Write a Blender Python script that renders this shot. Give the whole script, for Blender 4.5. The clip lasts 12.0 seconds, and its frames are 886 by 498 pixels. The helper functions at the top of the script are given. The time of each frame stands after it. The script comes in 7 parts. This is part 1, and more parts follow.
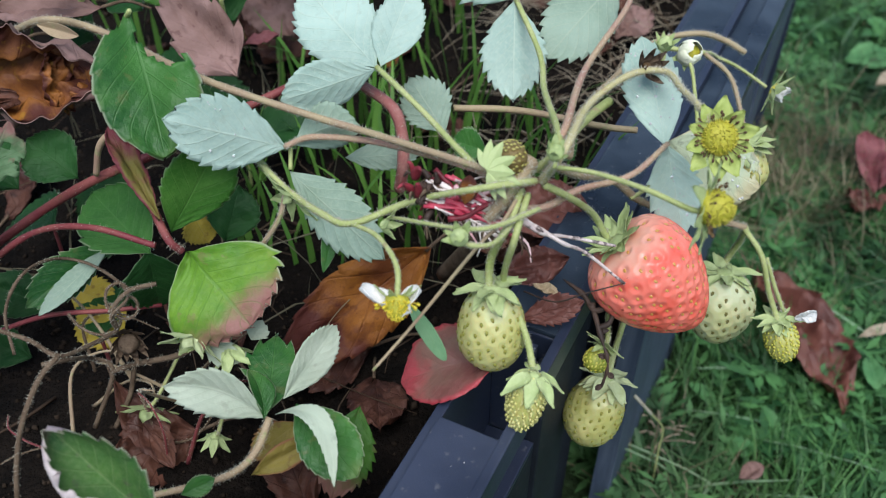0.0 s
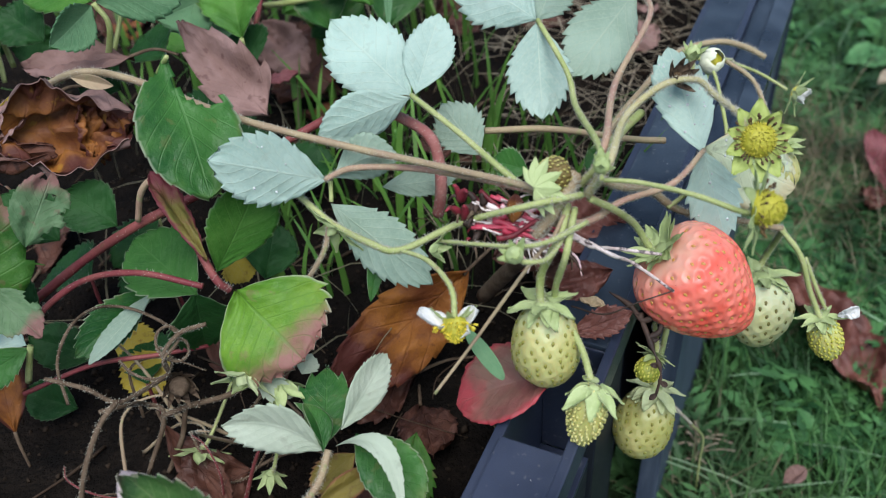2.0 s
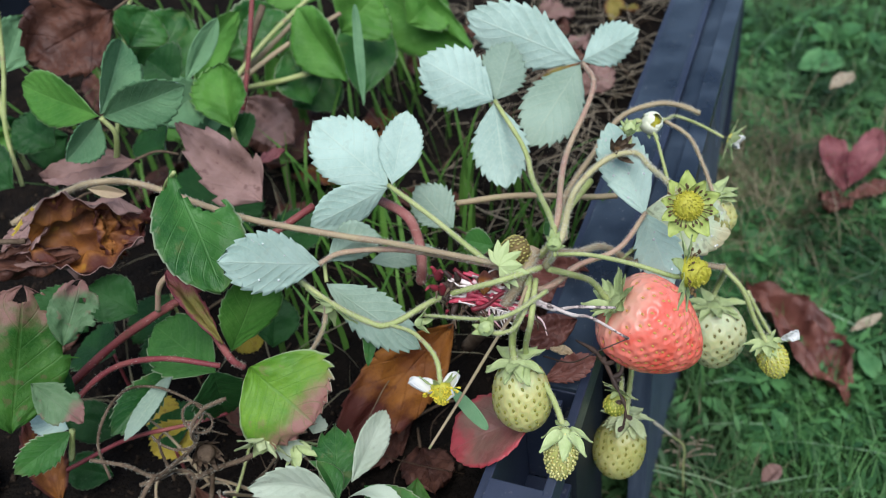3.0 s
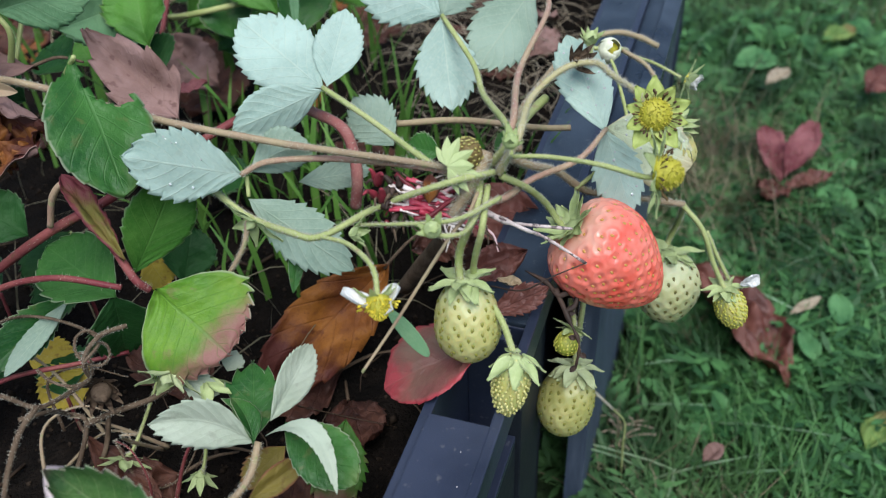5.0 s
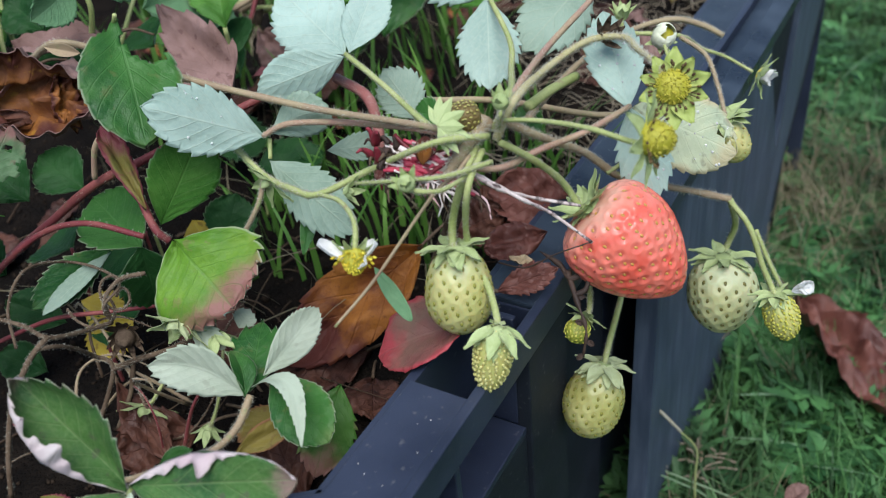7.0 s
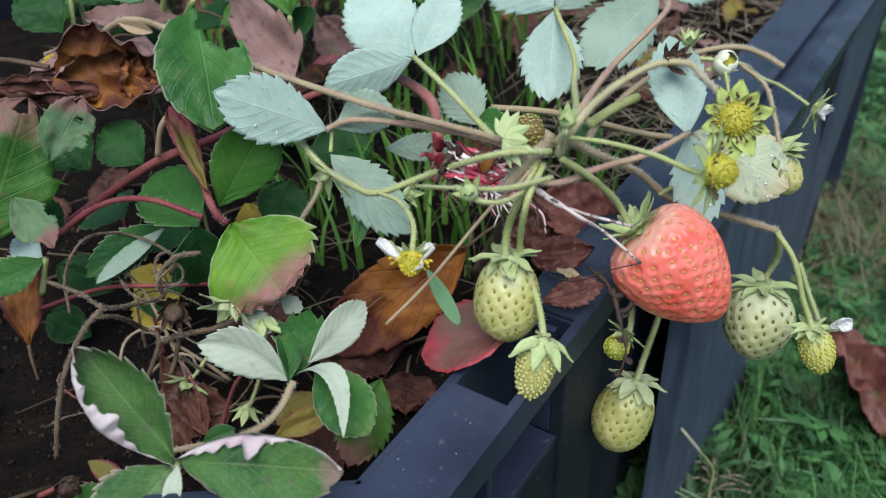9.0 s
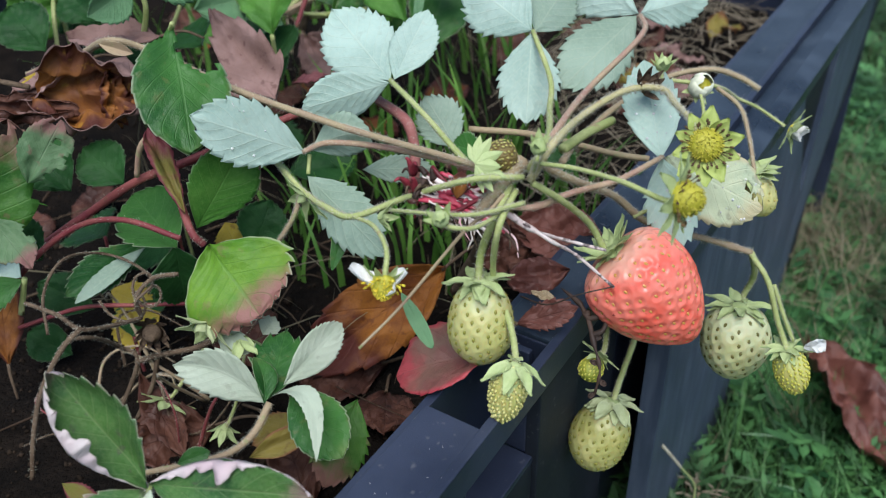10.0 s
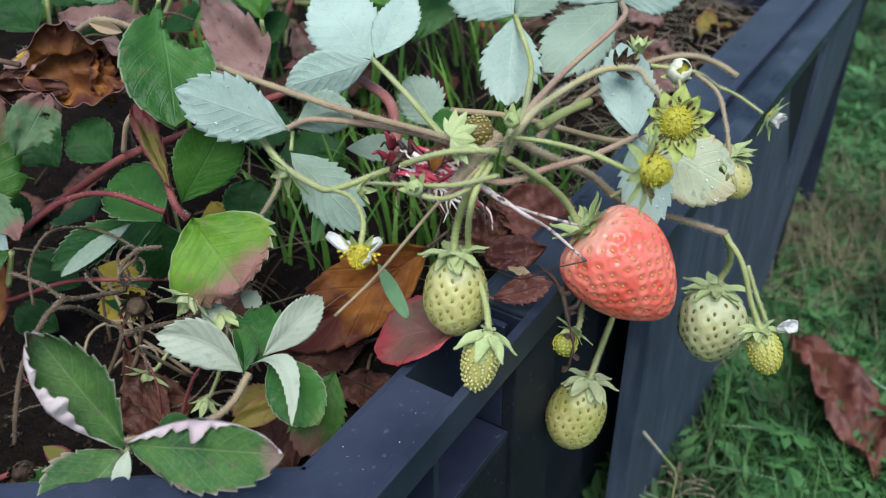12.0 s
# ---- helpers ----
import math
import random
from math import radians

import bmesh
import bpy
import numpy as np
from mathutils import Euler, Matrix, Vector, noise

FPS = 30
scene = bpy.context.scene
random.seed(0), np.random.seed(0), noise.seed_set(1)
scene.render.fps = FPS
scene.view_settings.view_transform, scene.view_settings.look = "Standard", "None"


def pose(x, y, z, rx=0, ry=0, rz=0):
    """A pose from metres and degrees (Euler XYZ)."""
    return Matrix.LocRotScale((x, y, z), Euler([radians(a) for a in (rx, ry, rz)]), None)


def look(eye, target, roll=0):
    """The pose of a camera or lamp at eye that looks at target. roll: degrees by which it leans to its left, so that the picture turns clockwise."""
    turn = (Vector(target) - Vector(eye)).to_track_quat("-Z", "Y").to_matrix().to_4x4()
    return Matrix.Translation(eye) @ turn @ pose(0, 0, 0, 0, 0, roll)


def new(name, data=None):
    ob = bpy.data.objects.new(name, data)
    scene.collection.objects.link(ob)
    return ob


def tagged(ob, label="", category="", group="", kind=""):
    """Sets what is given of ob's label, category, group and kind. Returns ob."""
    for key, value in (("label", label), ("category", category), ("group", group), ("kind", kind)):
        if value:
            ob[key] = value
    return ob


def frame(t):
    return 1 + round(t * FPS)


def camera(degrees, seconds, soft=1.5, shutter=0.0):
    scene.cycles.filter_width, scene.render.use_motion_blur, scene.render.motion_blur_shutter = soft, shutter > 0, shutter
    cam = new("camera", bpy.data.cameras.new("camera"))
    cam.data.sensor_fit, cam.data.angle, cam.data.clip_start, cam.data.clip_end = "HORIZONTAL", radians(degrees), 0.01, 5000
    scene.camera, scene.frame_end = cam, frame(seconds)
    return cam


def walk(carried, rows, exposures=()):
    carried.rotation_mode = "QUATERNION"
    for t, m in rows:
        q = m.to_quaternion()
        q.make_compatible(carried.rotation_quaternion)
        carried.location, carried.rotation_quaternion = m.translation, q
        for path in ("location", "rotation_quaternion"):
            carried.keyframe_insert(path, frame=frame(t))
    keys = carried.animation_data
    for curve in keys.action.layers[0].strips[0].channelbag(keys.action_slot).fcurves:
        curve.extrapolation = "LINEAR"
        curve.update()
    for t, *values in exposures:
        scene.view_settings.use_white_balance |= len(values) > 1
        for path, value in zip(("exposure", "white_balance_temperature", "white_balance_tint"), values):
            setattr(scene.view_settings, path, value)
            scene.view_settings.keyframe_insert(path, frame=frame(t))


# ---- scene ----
cam = camera(54.0, 12.0, soft=1.1)
METRES, EYE, TILT, LEAN, TURN = 0.30, 0.62, -42.0, 0.0, 0.0
ROWS = [
    (0.0, 0.0, 0.0, 0.0, -0.0, 0.0, 0.0),
    (0.5, 0.0055, 0.0008, -0.015, -0.07, 0.0, 0.4),
    (1.0, -0.0295, 0.0108, 0.0002, 0.4, 0.15, 1.76),
    (1.5, -0.0264, 0.006, -0.0008, 0.05, 0.53, 2.51),
    (2.0, -0.0444, -0.0062, -0.006, 0.14, 1.97, 3.98),
    (2.5, -0.0674, -0.0244, 0.0212, 0.34, 2.14, 4.24),
    (3.0, -0.0231, -0.1373, 0.0564, -0.12, 2.4, 8.76),
    (3.2, -0.0093, -0.1944, 0.0265, -1.11, 1.74, 10.89),
    (4.8, -0.0816, -0.0447, -0.0138, -5.87, 3.21, 8.26),
    (5.0, -0.0507, -0.0245, -0.0479, -5.16, 3.16, 7.4),
    (5.5, 0.0614, -0.0234, -0.0709, 1.02, 5.09, 2.94),
    (6.0, 0.1458, -0.0032, -0.1198, 4.84, 6.64, 2.57),
    (6.5, 0.1182, -0.0313, -0.1269, 5.16, 7.24, 2.77),
    (7.0, 0.1027, -0.0016, -0.1267, 5.25, 6.5, 2.31),
    (7.5, 0.087, -0.0202, -0.1259, 7.07, 6.23, 0.16),
    (7.7, 0.0916, -0.0146, -0.1339, 7.21, 6.01, -0.42),
    (9.3, 0.0699, -0.0269, -0.1120, 5.64, 5.80, -3.06),
    (9.5, 0.0782, -0.0269, -0.1176, 5.59, 5.65, -3.07),
    (10.0, 0.0918, -0.0318, -0.0975, 5.55, 6.3, -2.96),
    (10.5, 0.101, -0.0218, -0.1165, 5.56, 6.22, -2.79),
    (11.0, 0.1082, -0.0405, -0.1168, 5.54, 6.63, -2.84),
    (11.5, 0.1045, -0.0389, -0.1243, 5.55, 6.78, -3.41),
    (12.0, 0.1178, -0.0433, -0.1302, 5.45, 6.69, -3.66),
]
cam.data.dof.use_dof = True
cam.data.dof.focus_distance, cam.data.dof.aperture_fstop = 0.280, 16.0
walk(cam, [(t, pose(0, 0, EYE, TILT, LEAN, TURN) @ pose(METRES * x, METRES * y, METRES * z, 90 + pitch, roll, yaw)) for t, x, y, z, yaw, pitch, roll in ROWS],
     exposures=[(0.0, 0.35), (12.0, 0.35)])

# ---- light: a bright overcast sky with a broad, veiled sun ----
SUN_ELEVATION, SUN_TURN = 64.0, 178.0
world = bpy.data.worlds.new("overcast_sky")
scene.world = world
world.use_nodes = True
sky = world.node_tree.nodes.new("ShaderNodeTexSky")
sky.sky_type = "NISHITA"
sky.sun_disc = False
sky.sun_elevation, sky.sun_rotation = radians(SUN_ELEVATION), radians(SUN_TURN)
sky.dust_density = 1.0
background = world.node_tree.nodes["Background"]
background.inputs["Strength"].default_value = 0.12
world.node_tree.links.new(sky.outputs["Color"], background.inputs["Color"])
sun_data = bpy.data.lights.new("sun", "SUN")
sun_data.energy, sun_data.angle, sun_data.color = 3.2, radians(50), (0.98, 0.985, 1.0)
sun = new("sun", sun_data)
_a, _e = radians(SUN_TURN), radians(SUN_ELEVATION)
sun.matrix_basis = look((math.sin(_a) * math.cos(_e) * 5, math.cos(_a) * math.cos(_e) * 5, math.sin(_e) * 5), (0, 0, 0))


# ---- materials ----
class Nodes:
    """A short way to write a node material."""

    def __init__(self, name):
        self.material = bpy.data.materials.new(name)
        self.material.use_nodes = True
        self.tree = self.material.node_tree
        self.shader = self.tree.nodes["Principled BSDF"]
        self.out = self.tree.nodes["Material Output"]

    def put(self, socket, value):
        if isinstance(value, bpy.types.NodeSocket):
            self.tree.links.new(value, socket)
        elif isinstance(value, tuple) and len(value) == 3 and socket.type == "RGBA":
            socket.default_value = (*value, 1)
        else:
            socket.default_value = value

    def math(self, op, a, b=0.0, c=0.0):
        n = self.tree.nodes.new("ShaderNodeMath")
        n.operation = op
        for s, v in zip(n.inputs, (a, b, c)):
            self.put(s, v)
        return n.outputs[0]

    def step(self, value, low, high, to_low=0.0, to_high=1.0):
        n = self.tree.nodes.new("ShaderNodeMapRange")
        n.interpolation_type = "SMOOTHSTEP"
        for s, v in zip(n.inputs, (value, low, high, to_low, to_high)):
            self.put(s, v)
        return n.outputs[0]

    def mix(self, fac, a, b, blend="MIX"):
        n = self.tree.nodes.new("ShaderNodeMix")
        n.data_type, n.blend_type = "RGBA", blend
        self.put(n.inputs["Factor"], fac)
        self.put(n.inputs[6], a)
        self.put(n.inputs[7], b)
        return n.outputs[2]

    def coords(self, kind="Object"):
        return self.tree.nodes.new("ShaderNodeTexCoord").outputs[kind]

    def noise(self, scale, detail=3.0, rough=0.55, vector=None):
        n = self.tree.nodes.new("ShaderNodeTexNoise")
        self.put(n.inputs["Vector"], vector or self.coords())
        n.inputs["Scale"].default_value, n.inputs["Detail"].default_value = scale, detail
        n.inputs["Roughness"].default_value = rough
        return n.outputs["Fac"]

    def cells(self, scale, feature="F1", vector=None):
        n = self.tree.nodes.new("ShaderNodeTexVoronoi")
        n.feature = feature
        self.put(n.inputs["Vector"], vector or self.coords())
        n.inputs["Scale"].default_value = scale
        return n.outputs["Distance"]

    def chance(self):
        return self.tree.nodes.new("ShaderNodeObjectInfo").outputs["Random"]

    def island(self):
        return self.tree.nodes.new("ShaderNodeNewGeometry").outputs["Random Per Island"]

    def uv(self):
        n = self.tree.nodes.new("ShaderNodeSeparateXYZ")
        self.put(n.inputs[0], self.coords("UV"))
        return n.outputs[0], n.outputs[1]

    def bump(self, height, strength, distance):
        n = self.tree.nodes.new("ShaderNodeBump")
        n.inputs["Strength"].default_value, n.inputs["Distance"].default_value = strength, distance
        self.put(n.inputs["Height"], height)
        self.put(self.shader.inputs["Normal"], n.outputs[0])
        return n.outputs[0]

    def finish(self, colour, rough=0.5, specular=0.4, see_through=0.0, through_colour=None):
        self.put(self.shader.inputs["Base Color"], colour)
        self.put(self.shader.inputs["Roughness"], rough)
        self.shader.inputs["Specular IOR Level"].default_value = specular
        if see_through:
            t = self.tree.nodes.new("ShaderNodeBsdfTranslucent")
            self.put(t.inputs["Color"], through_colour or colour)
            m = self.tree.nodes.new("ShaderNodeMixShader")
            m.inputs[0].default_value = see_through
            self.tree.links.new(self.shader.outputs[0], m.inputs[1])
            self.tree.links.new(t.outputs[0], m.inputs[2])
            self.tree.links.new(m.outputs[0], self.out.inputs["Surface"])
        return self.material


def leaf_material(name, dark, light, vein, margin=None, margin_amount=0.0, margin_from=0.55, spots=None, spot_amount=0.0,
                  vein_amount=0.36, rough=0.5, specular=0.2, see_through=0.22, ribs=7.0, relief=0.6, raised=False, wide=0.3, by_tip=False, edge_line=0.0):
    n = Nodes(name)
    u, v = n.uv()
    s = n.math("ABSOLUTE", n.math("MULTIPLY_ADD", u, 2.0, -1.0))
    phase = n.math("MULTIPLY", n.math("SUBTRACT", v, n.math("MULTIPLY", s, 0.36)), ribs)
    off = n.math("ABSOLUTE", n.math("SUBTRACT", n.math("FRACT", n.math("ADD", phase, 0.5)), 0.5))
    side = n.step(off, 0.01, 0.07, 1.0, 0.0)
    mid = n.step(s, 0.01, 0.045, 1.0, 0.0)
    net = n.step(n.cells(900, "DISTANCE_TO_EDGE"), 0.0, 0.10, 0.22, 0.0)
    veins = n.math("MAXIMUM", n.math("MAXIMUM", n.math("MULTIPLY", side, 0.8), mid), net)
    broad, fine = n.noise(55, 4), n.noise(900, 2)
    colour = n.mix(n.step(broad, 0.3, 0.7), dark, light)
    colour = n.mix(n.step(n.noise(30, 3), 0.45, 0.68, 0.0, 0.45), colour, tuple(min(0.9, x * 1.35) for x in light))
    colour = n.mix(n.math("MULTIPLY", n.step(fine, 0.4, 0.75), 0.25), colour, vein)
    if margin:
        reach = n.math("ADD", v if by_tip else n.math("MAXIMUM", n.math("POWER", s, 1.3), v), n.math("MULTIPLY", n.math("SUBTRACT", n.noise(110, 4), 0.5), 0.7))
        colour = n.mix(n.math("MULTIPLY", n.step(reach, margin_from, margin_from + wide), margin_amount), colour, margin)
    if spots:
        where = n.math("MULTIPLY", n.step(n.noise(230, 3), 0.60, 0.70), spot_amount)
        colour = n.mix(where, colour, spots)
        if spot_amount > 0.45:
            specks = n.step(n.cells(420), 0.03, 0.09, 0.35, 0.0)
            colour = n.mix(n.math("MULTIPLY", specks, n.step(n.noise(90), 0.45, 0.6)), colour, spots)
    colour = n.mix(n.math("MULTIPLY", veins, vein_amount), colour, vein)
    if edge_line:
        colour = n.mix(n.math("MULTIPLY", n.step(s, 0.94, 0.995), edge_line), colour, (0.46, 0.50, 0.36))
    n.bump(n.math("ADD", n.math("MULTIPLY", veins, 0.5 if raised else -0.5), n.math("ADD", n.math("MULTIPLY", fine, 0.4), n.math("MULTIPLY", n.noise(270, 2), 1.3))), relief, 0.0005)
    return n.finish(colour, n.step(broad, 0.2, 0.8, rough - 0.08, rough + 0.12), specular, see_through)


def plain_material(name, a, b, scale=150.0, grain=1400.0, rough=0.55, specular=0.3, relief=0.3, see_through=0.0, c=None, c_from=0.6, metre=0.0004, by_piece=0.0):
    n = Nodes(name)
    broad, fine = n.noise(scale, 5), n.noise(grain, 3)
    colour = n.mix(n.step(broad, 0.3, 0.7), a, b)
    if c:
        colour = n.mix(n.step(n.noise(scale * 2.3, 4), c_from, c_from + 0.12), colour, c)
    colour = n.mix(n.step(fine, 0.35, 0.75, 0.0, 0.4), colour, tuple(x * 0.55 for x in a))
    if by_piece:
        colour = n.mix(n.math("MULTIPLY", n.island(), by_piece), colour, c or b)
    n.bump(n.math("ADD", broad, fine), relief, metre)
    return n.finish(colour, n.step(broad, 0.2, 0.8, rough - 0.1, rough + 0.1), specular, see_through)


def berry_material(name, body, shade, pale, pale_from, speck, rough=0.28):
    n = Nodes(name)
    u, v = n.uv()
    broad, fine = n.noise(90, 4), n.noise(1100, 2)
    colour = n.mix(n.step(broad, 0.3, 0.7), body, shade)
    colour = n.mix(n.step(n.math("ADD", v, n.math("MULTIPLY", n.math("SUBTRACT", n.noise(120), 0.5), 0.35)), pale_from - 0.16, pale_from + 0.14, 1.0, 0.0), colour, pale)
    colour = n.mix(n.step(n.noise(500, 3), 0.72, 0.76, 0.0, 0.8), colour, speck)
    n.bump(fine, 0.15, 0.0003)
    n.shader.inputs["Subsurface Weight"].default_value = 0.25
    n.shader.inputs["Subsurface Radius"].default_value = (0.003, 0.0015, 0.001)
    n.shader.inputs["Subsurface Scale"].default_value = 1.0
    return n.finish(colour, n.step(broad, 0.2, 0.8, rough - 0.05, rough + 0.12), 0.45)


LEAF_UNDER = leaf_material("leaf_underside", (0.285, 0.415, 0.350), (0.385, 0.520, 0.450), (0.50, 0.59, 0.48), vein_amount=0.36, rough=0.50, see_through=0.14, relief=0.5, raised=True, specular=0.3, spots=(0.27, 0.30, 0.23), spot_amount=0.2)
LEAF_UNDER_GREEN = leaf_material("leaf_underside_green", (0.38, 0.46, 0.34), (0.48, 0.55, 0.43), (0.52, 0.57, 0.45), vein_amount=0.16, rough=0.65, spots=(0.16, 0.13, 0.10), spot_amount=0.2, relief=0.3, raised=True)
LEAF_UNDER_GREY = leaf_material("leaf_underside_grey", (0.215, 0.315, 0.235), (0.29, 0.39, 0.31), (0.40, 0.48, 0.36), vein_amount=0.4, rough=0.55, relief=0.5, raised=True, see_through=0.2)
LEAF_YELLOWING = leaf_material("leaf_yellowing", (0.42, 0.50, 0.34), (0.56, 0.61, 0.40), (0.60, 0.63, 0.44), see_through=0.12, margin=(0.52, 0.42, 0.24), margin_amount=0.75, margin_from=0.72, spots=(0.07, 0.06, 0.07), spot_amount=0.35, rough=0.45)
LEAF_TOP = leaf_material("leaf_top", specular=0.28, edge_line=0.6, dark=(0.014, 0.082, 0.018), light=(0.046, 0.160, 0.028), vein=(0.075, 0.19, 0.05), margin=(0.22, 0.26, 0.10), margin_amount=0.4, margin_from=0.85, spots=(0.20, 0.16, 0.06), spot_amount=0.25, rough=0.38)
# two darker leaf greens: the shade low in the bed is in the colour
LEAF_DEEP_SHADE = leaf_material("leaf_deep_shade", edge_line=0.2, specular=0.15, dark=(0.010, 0.052, 0.014), light=(0.026, 0.096, 0.024), vein=(0.045, 0.12, 0.04), rough=0.45)
LEAF_HALF_SHADE = leaf_material("leaf_half_shade", edge_line=0.4, specular=0.15, dark=(0.018, 0.078, 0.016), light=(0.042, 0.135, 0.028), vein=(0.07, 0.17, 0.05), rough=0.42)
LEAF_CUPPED = leaf_material("leaf_cupped", edge_line=0.6, dark=(0.016, 0.078, 0.030), light=(0.075, 0.180, 0.042), vein=(0.21, 0.31, 0.13), vein_amount=0.48, specular=0.3, margin=(0.33, 0.19, 0.19), margin_amount=0.75, margin_from=0.84, wide=0.2, spots=(0.10, 0.055, 0.075), spot_amount=0.45, rough=0.45)
LEAF_BACK = leaf_material("leaf_background", edge_line=0.3, dark=(0.042, 0.165, 0.022), light=(0.10, 0.265, 0.045), vein=(0.15, 0.31, 0.075), rough=0.45, see_through=0.3)
LEAF_BLUISH = leaf_material("leaf_bluish", (0.085, 0.205, 0.095), (0.155, 0.300, 0.150), (0.20, 0.34, 0.18), rough=0.5, see_through=0.25)
LEAF_WINE = leaf_material("leaf_wine", (0.16, 0.17, 0.035), (0.20, 0.13, 0.04), (0.2, 0.12, 0.05), margin=(0.17, 0.032, 0.050), margin_amount=0.95, margin_from=0.56, spots=(0.18, 0.04, 0.05), spot_amount=0.5, rough=0.45)
LEAF_BLUSH = leaf_material("leaf_blushing", edge_line=0.6, dark=(0.060, 0.190, 0.016), light=(0.170, 0.310, 0.034), vein=(0.10, 0.22, 0.05), margin=(0.31, 0.135, 0.125), margin_amount=0.95, margin_from=0.55, wide=0.4, by_tip=True, spots=(0.25, 0.13, 0.10), spot_amount=0.35, rough=0.42)
LEAF_RED = leaf_material("leaf_reddened", vein_amount=0.25, dark=(0.21, 0.075, 0.065), light=(0.20, 0.165, 0.105), vein=(0.26, 0.14, 0.10), margin=(0.44, 0.045, 0.065), margin_amount=0.85, margin_from=0.64, spots=(0.10, 0.03, 0.03), spot_amount=0.3, rough=0.36, specular=0.35)
LEAF_TATTERED = leaf_material("leaf_tattered", (0.060, 0.14, 0.055), (0.12, 0.20, 0.10), (0.16, 0.23, 0.13), margin=(0.25, 0.12, 0.11), margin_amount=0.95, margin_from=0.62, wide=0.25, by_tip=True, spots=(0.22, 0.10, 0.09), spot_amount=0.5, rough=0.5)
LEAF_EDGE = leaf_material("leaf_edge_green", (0.020, 0.090, 0.012), (0.060, 0.165, 0.025), (0.10, 0.20, 0.05), vein_amount=0.22, margin=(0.24, 0.115, 0.10), margin_amount=0.95, margin_from=0.62, wide=0.3, by_tip=True, spots=(0.16, 0.08, 0.06), spot_amount=0.4, rough=0.45, specular=0.2)
LEAF_OLIVE = leaf_material("leaf_olive", (0.16, 0.14, 0.025), (0.26, 0.21, 0.05), (0.25, 0.2, 0.08), margin=(0.22, 0.08, 0.05), margin_amount=0.8, margin_from=0.7, spots=(0.12, 0.06, 0.03), spot_amount=0.5, rough=0.5)
LEAF_YELLOW = leaf_material("leaf_yellow", (0.42, 0.32, 0.04), (0.55, 0.42, 0.06), (0.5, 0.4, 0.12), spots=(0.2, 0.1, 0.03), spot_amount=0.6)
LEAF_RIM = leaf_material("leaf_rolled_margin", (0.58, 0.42, 0.46), (0.66, 0.60, 0.58), (0.62, 0.52, 0.52), rough=0.6)
DEAD_RUST = leaf_material("dead_leaf_rust", vein_amount=0.22, dark=(0.12, 0.045, 0.03), light=(0.30, 0.12, 0.025), vein=(0.10, 0.03, 0.03), margin=(0.07, 0.022, 0.022), margin_amount=0.9, margin_from=0.6, spots=(0.40, 0.22, 0.03), spot_amount=0.5, rough=0.5, see_through=0.12, ribs=5.0)
DEAD_ORANGE = leaf_material("dead_leaf_orange", vein_amount=0.25, dark=(0.17, 0.055, 0.020), light=(0.37, 0.145, 0.025), vein=(0.12, 0.04, 0.025), margin=(0.095, 0.026, 0.024), margin_amount=0.95, margin_from=0.46, wide=0.3, by_tip=True, spots=(0.10, 0.03, 0.02), spot_amount=0.6, rough=0.45, see_through=0.1, ribs=5.0, relief=1.0)
DEAD_BROWN = leaf_material("dead_leaf_brown", vein_amount=0.3, dark=(0.046, 0.018, 0.013), light=(0.115, 0.046, 0.028), vein=(0.05, 0.02, 0.016), spots=(0.025, 0.011, 0.009), spot_amount=0.7, rough=0.5, specular=0.3, see_through=0.08, ribs=5.0, relief=1.0)
DEAD_MAUVE = leaf_material("dead_leaf_mauve", vein_amount=0.22, dark=(0.165, 0.095, 0.078), light=(0.28, 0.178, 0.160), vein=(0.22, 0.13, 0.11), spots=(0.10, 0.05, 0.045), spot_amount=0.6, rough=0.65, see_through=0.12)
DEAD_PINK = leaf_material("dead_leaf_pink", vein_amount=0.22, dark=(0.15, 0.040, 0.046), light=(0.28, 0.11, 0.115), vein=(0.22, 0.09, 0.09), rough=0.5)
DEAD_LAWN = leaf_material("dead_leaf_on_lawn", vein_amount=0.22, dark=(0.085, 0.028, 0.022), light=(0.21, 0.080, 0.060), vein=(0.13, 0.05, 0.04), rough=0.42, specular=0.4, relief=1.0)
LEAF_FADING = leaf_material("leaf_fading", dark=(0.10, 0.20, 0.05), light=(0.20, 0.29, 0.08), vein=(0.20, 0.28, 0.10), margin=(0.20, 0.13, 0.06), margin_amount=0.8, margin_from=0.6, by_tip=True)
WEED_LEAF = leaf_material("weed_leaf", dark=(0.050, 0.165, 0.058), light=(0.115, 0.270, 0.105), vein=(0.14, 0.30, 0.13), rough=0.5)
STEM_GREEN = plain_material("stem_green", (0.30, 0.36, 0.12), (0.42, 0.46, 0.20), c=(0.34, 0.27, 0.15), c_from=0.62, rough=0.55, scale=90, relief=0.5)
STEM_PINK = plain_material("stem_pink", (0.38, 0.22, 0.17), (0.42, 0.32, 0.20), c=(0.34, 0.35, 0.17), rough=0.5, scale=90, relief=0.5)
STEM_HAY = plain_material("stem_hay", (0.40, 0.37, 0.17), (0.46, 0.42, 0.24), c=(0.36, 0.26, 0.16), c_from=0.6, rough=0.55, scale=90, relief=0.5)
STEM_TAN = plain_material("stem_tan", (0.36, 0.29, 0.17), (0.31, 0.225, 0.15), c=(0.25, 0.28, 0.12), rough=0.55, scale=90, relief=0.5)
STEM_RED = plain_material("stem_red", (0.17, 0.035, 0.042), (0.24, 0.075, 0.065), rough=0.5, specular=0.2, c=(0.13, 0.075, 0.04), scale=90, relief=0.5)
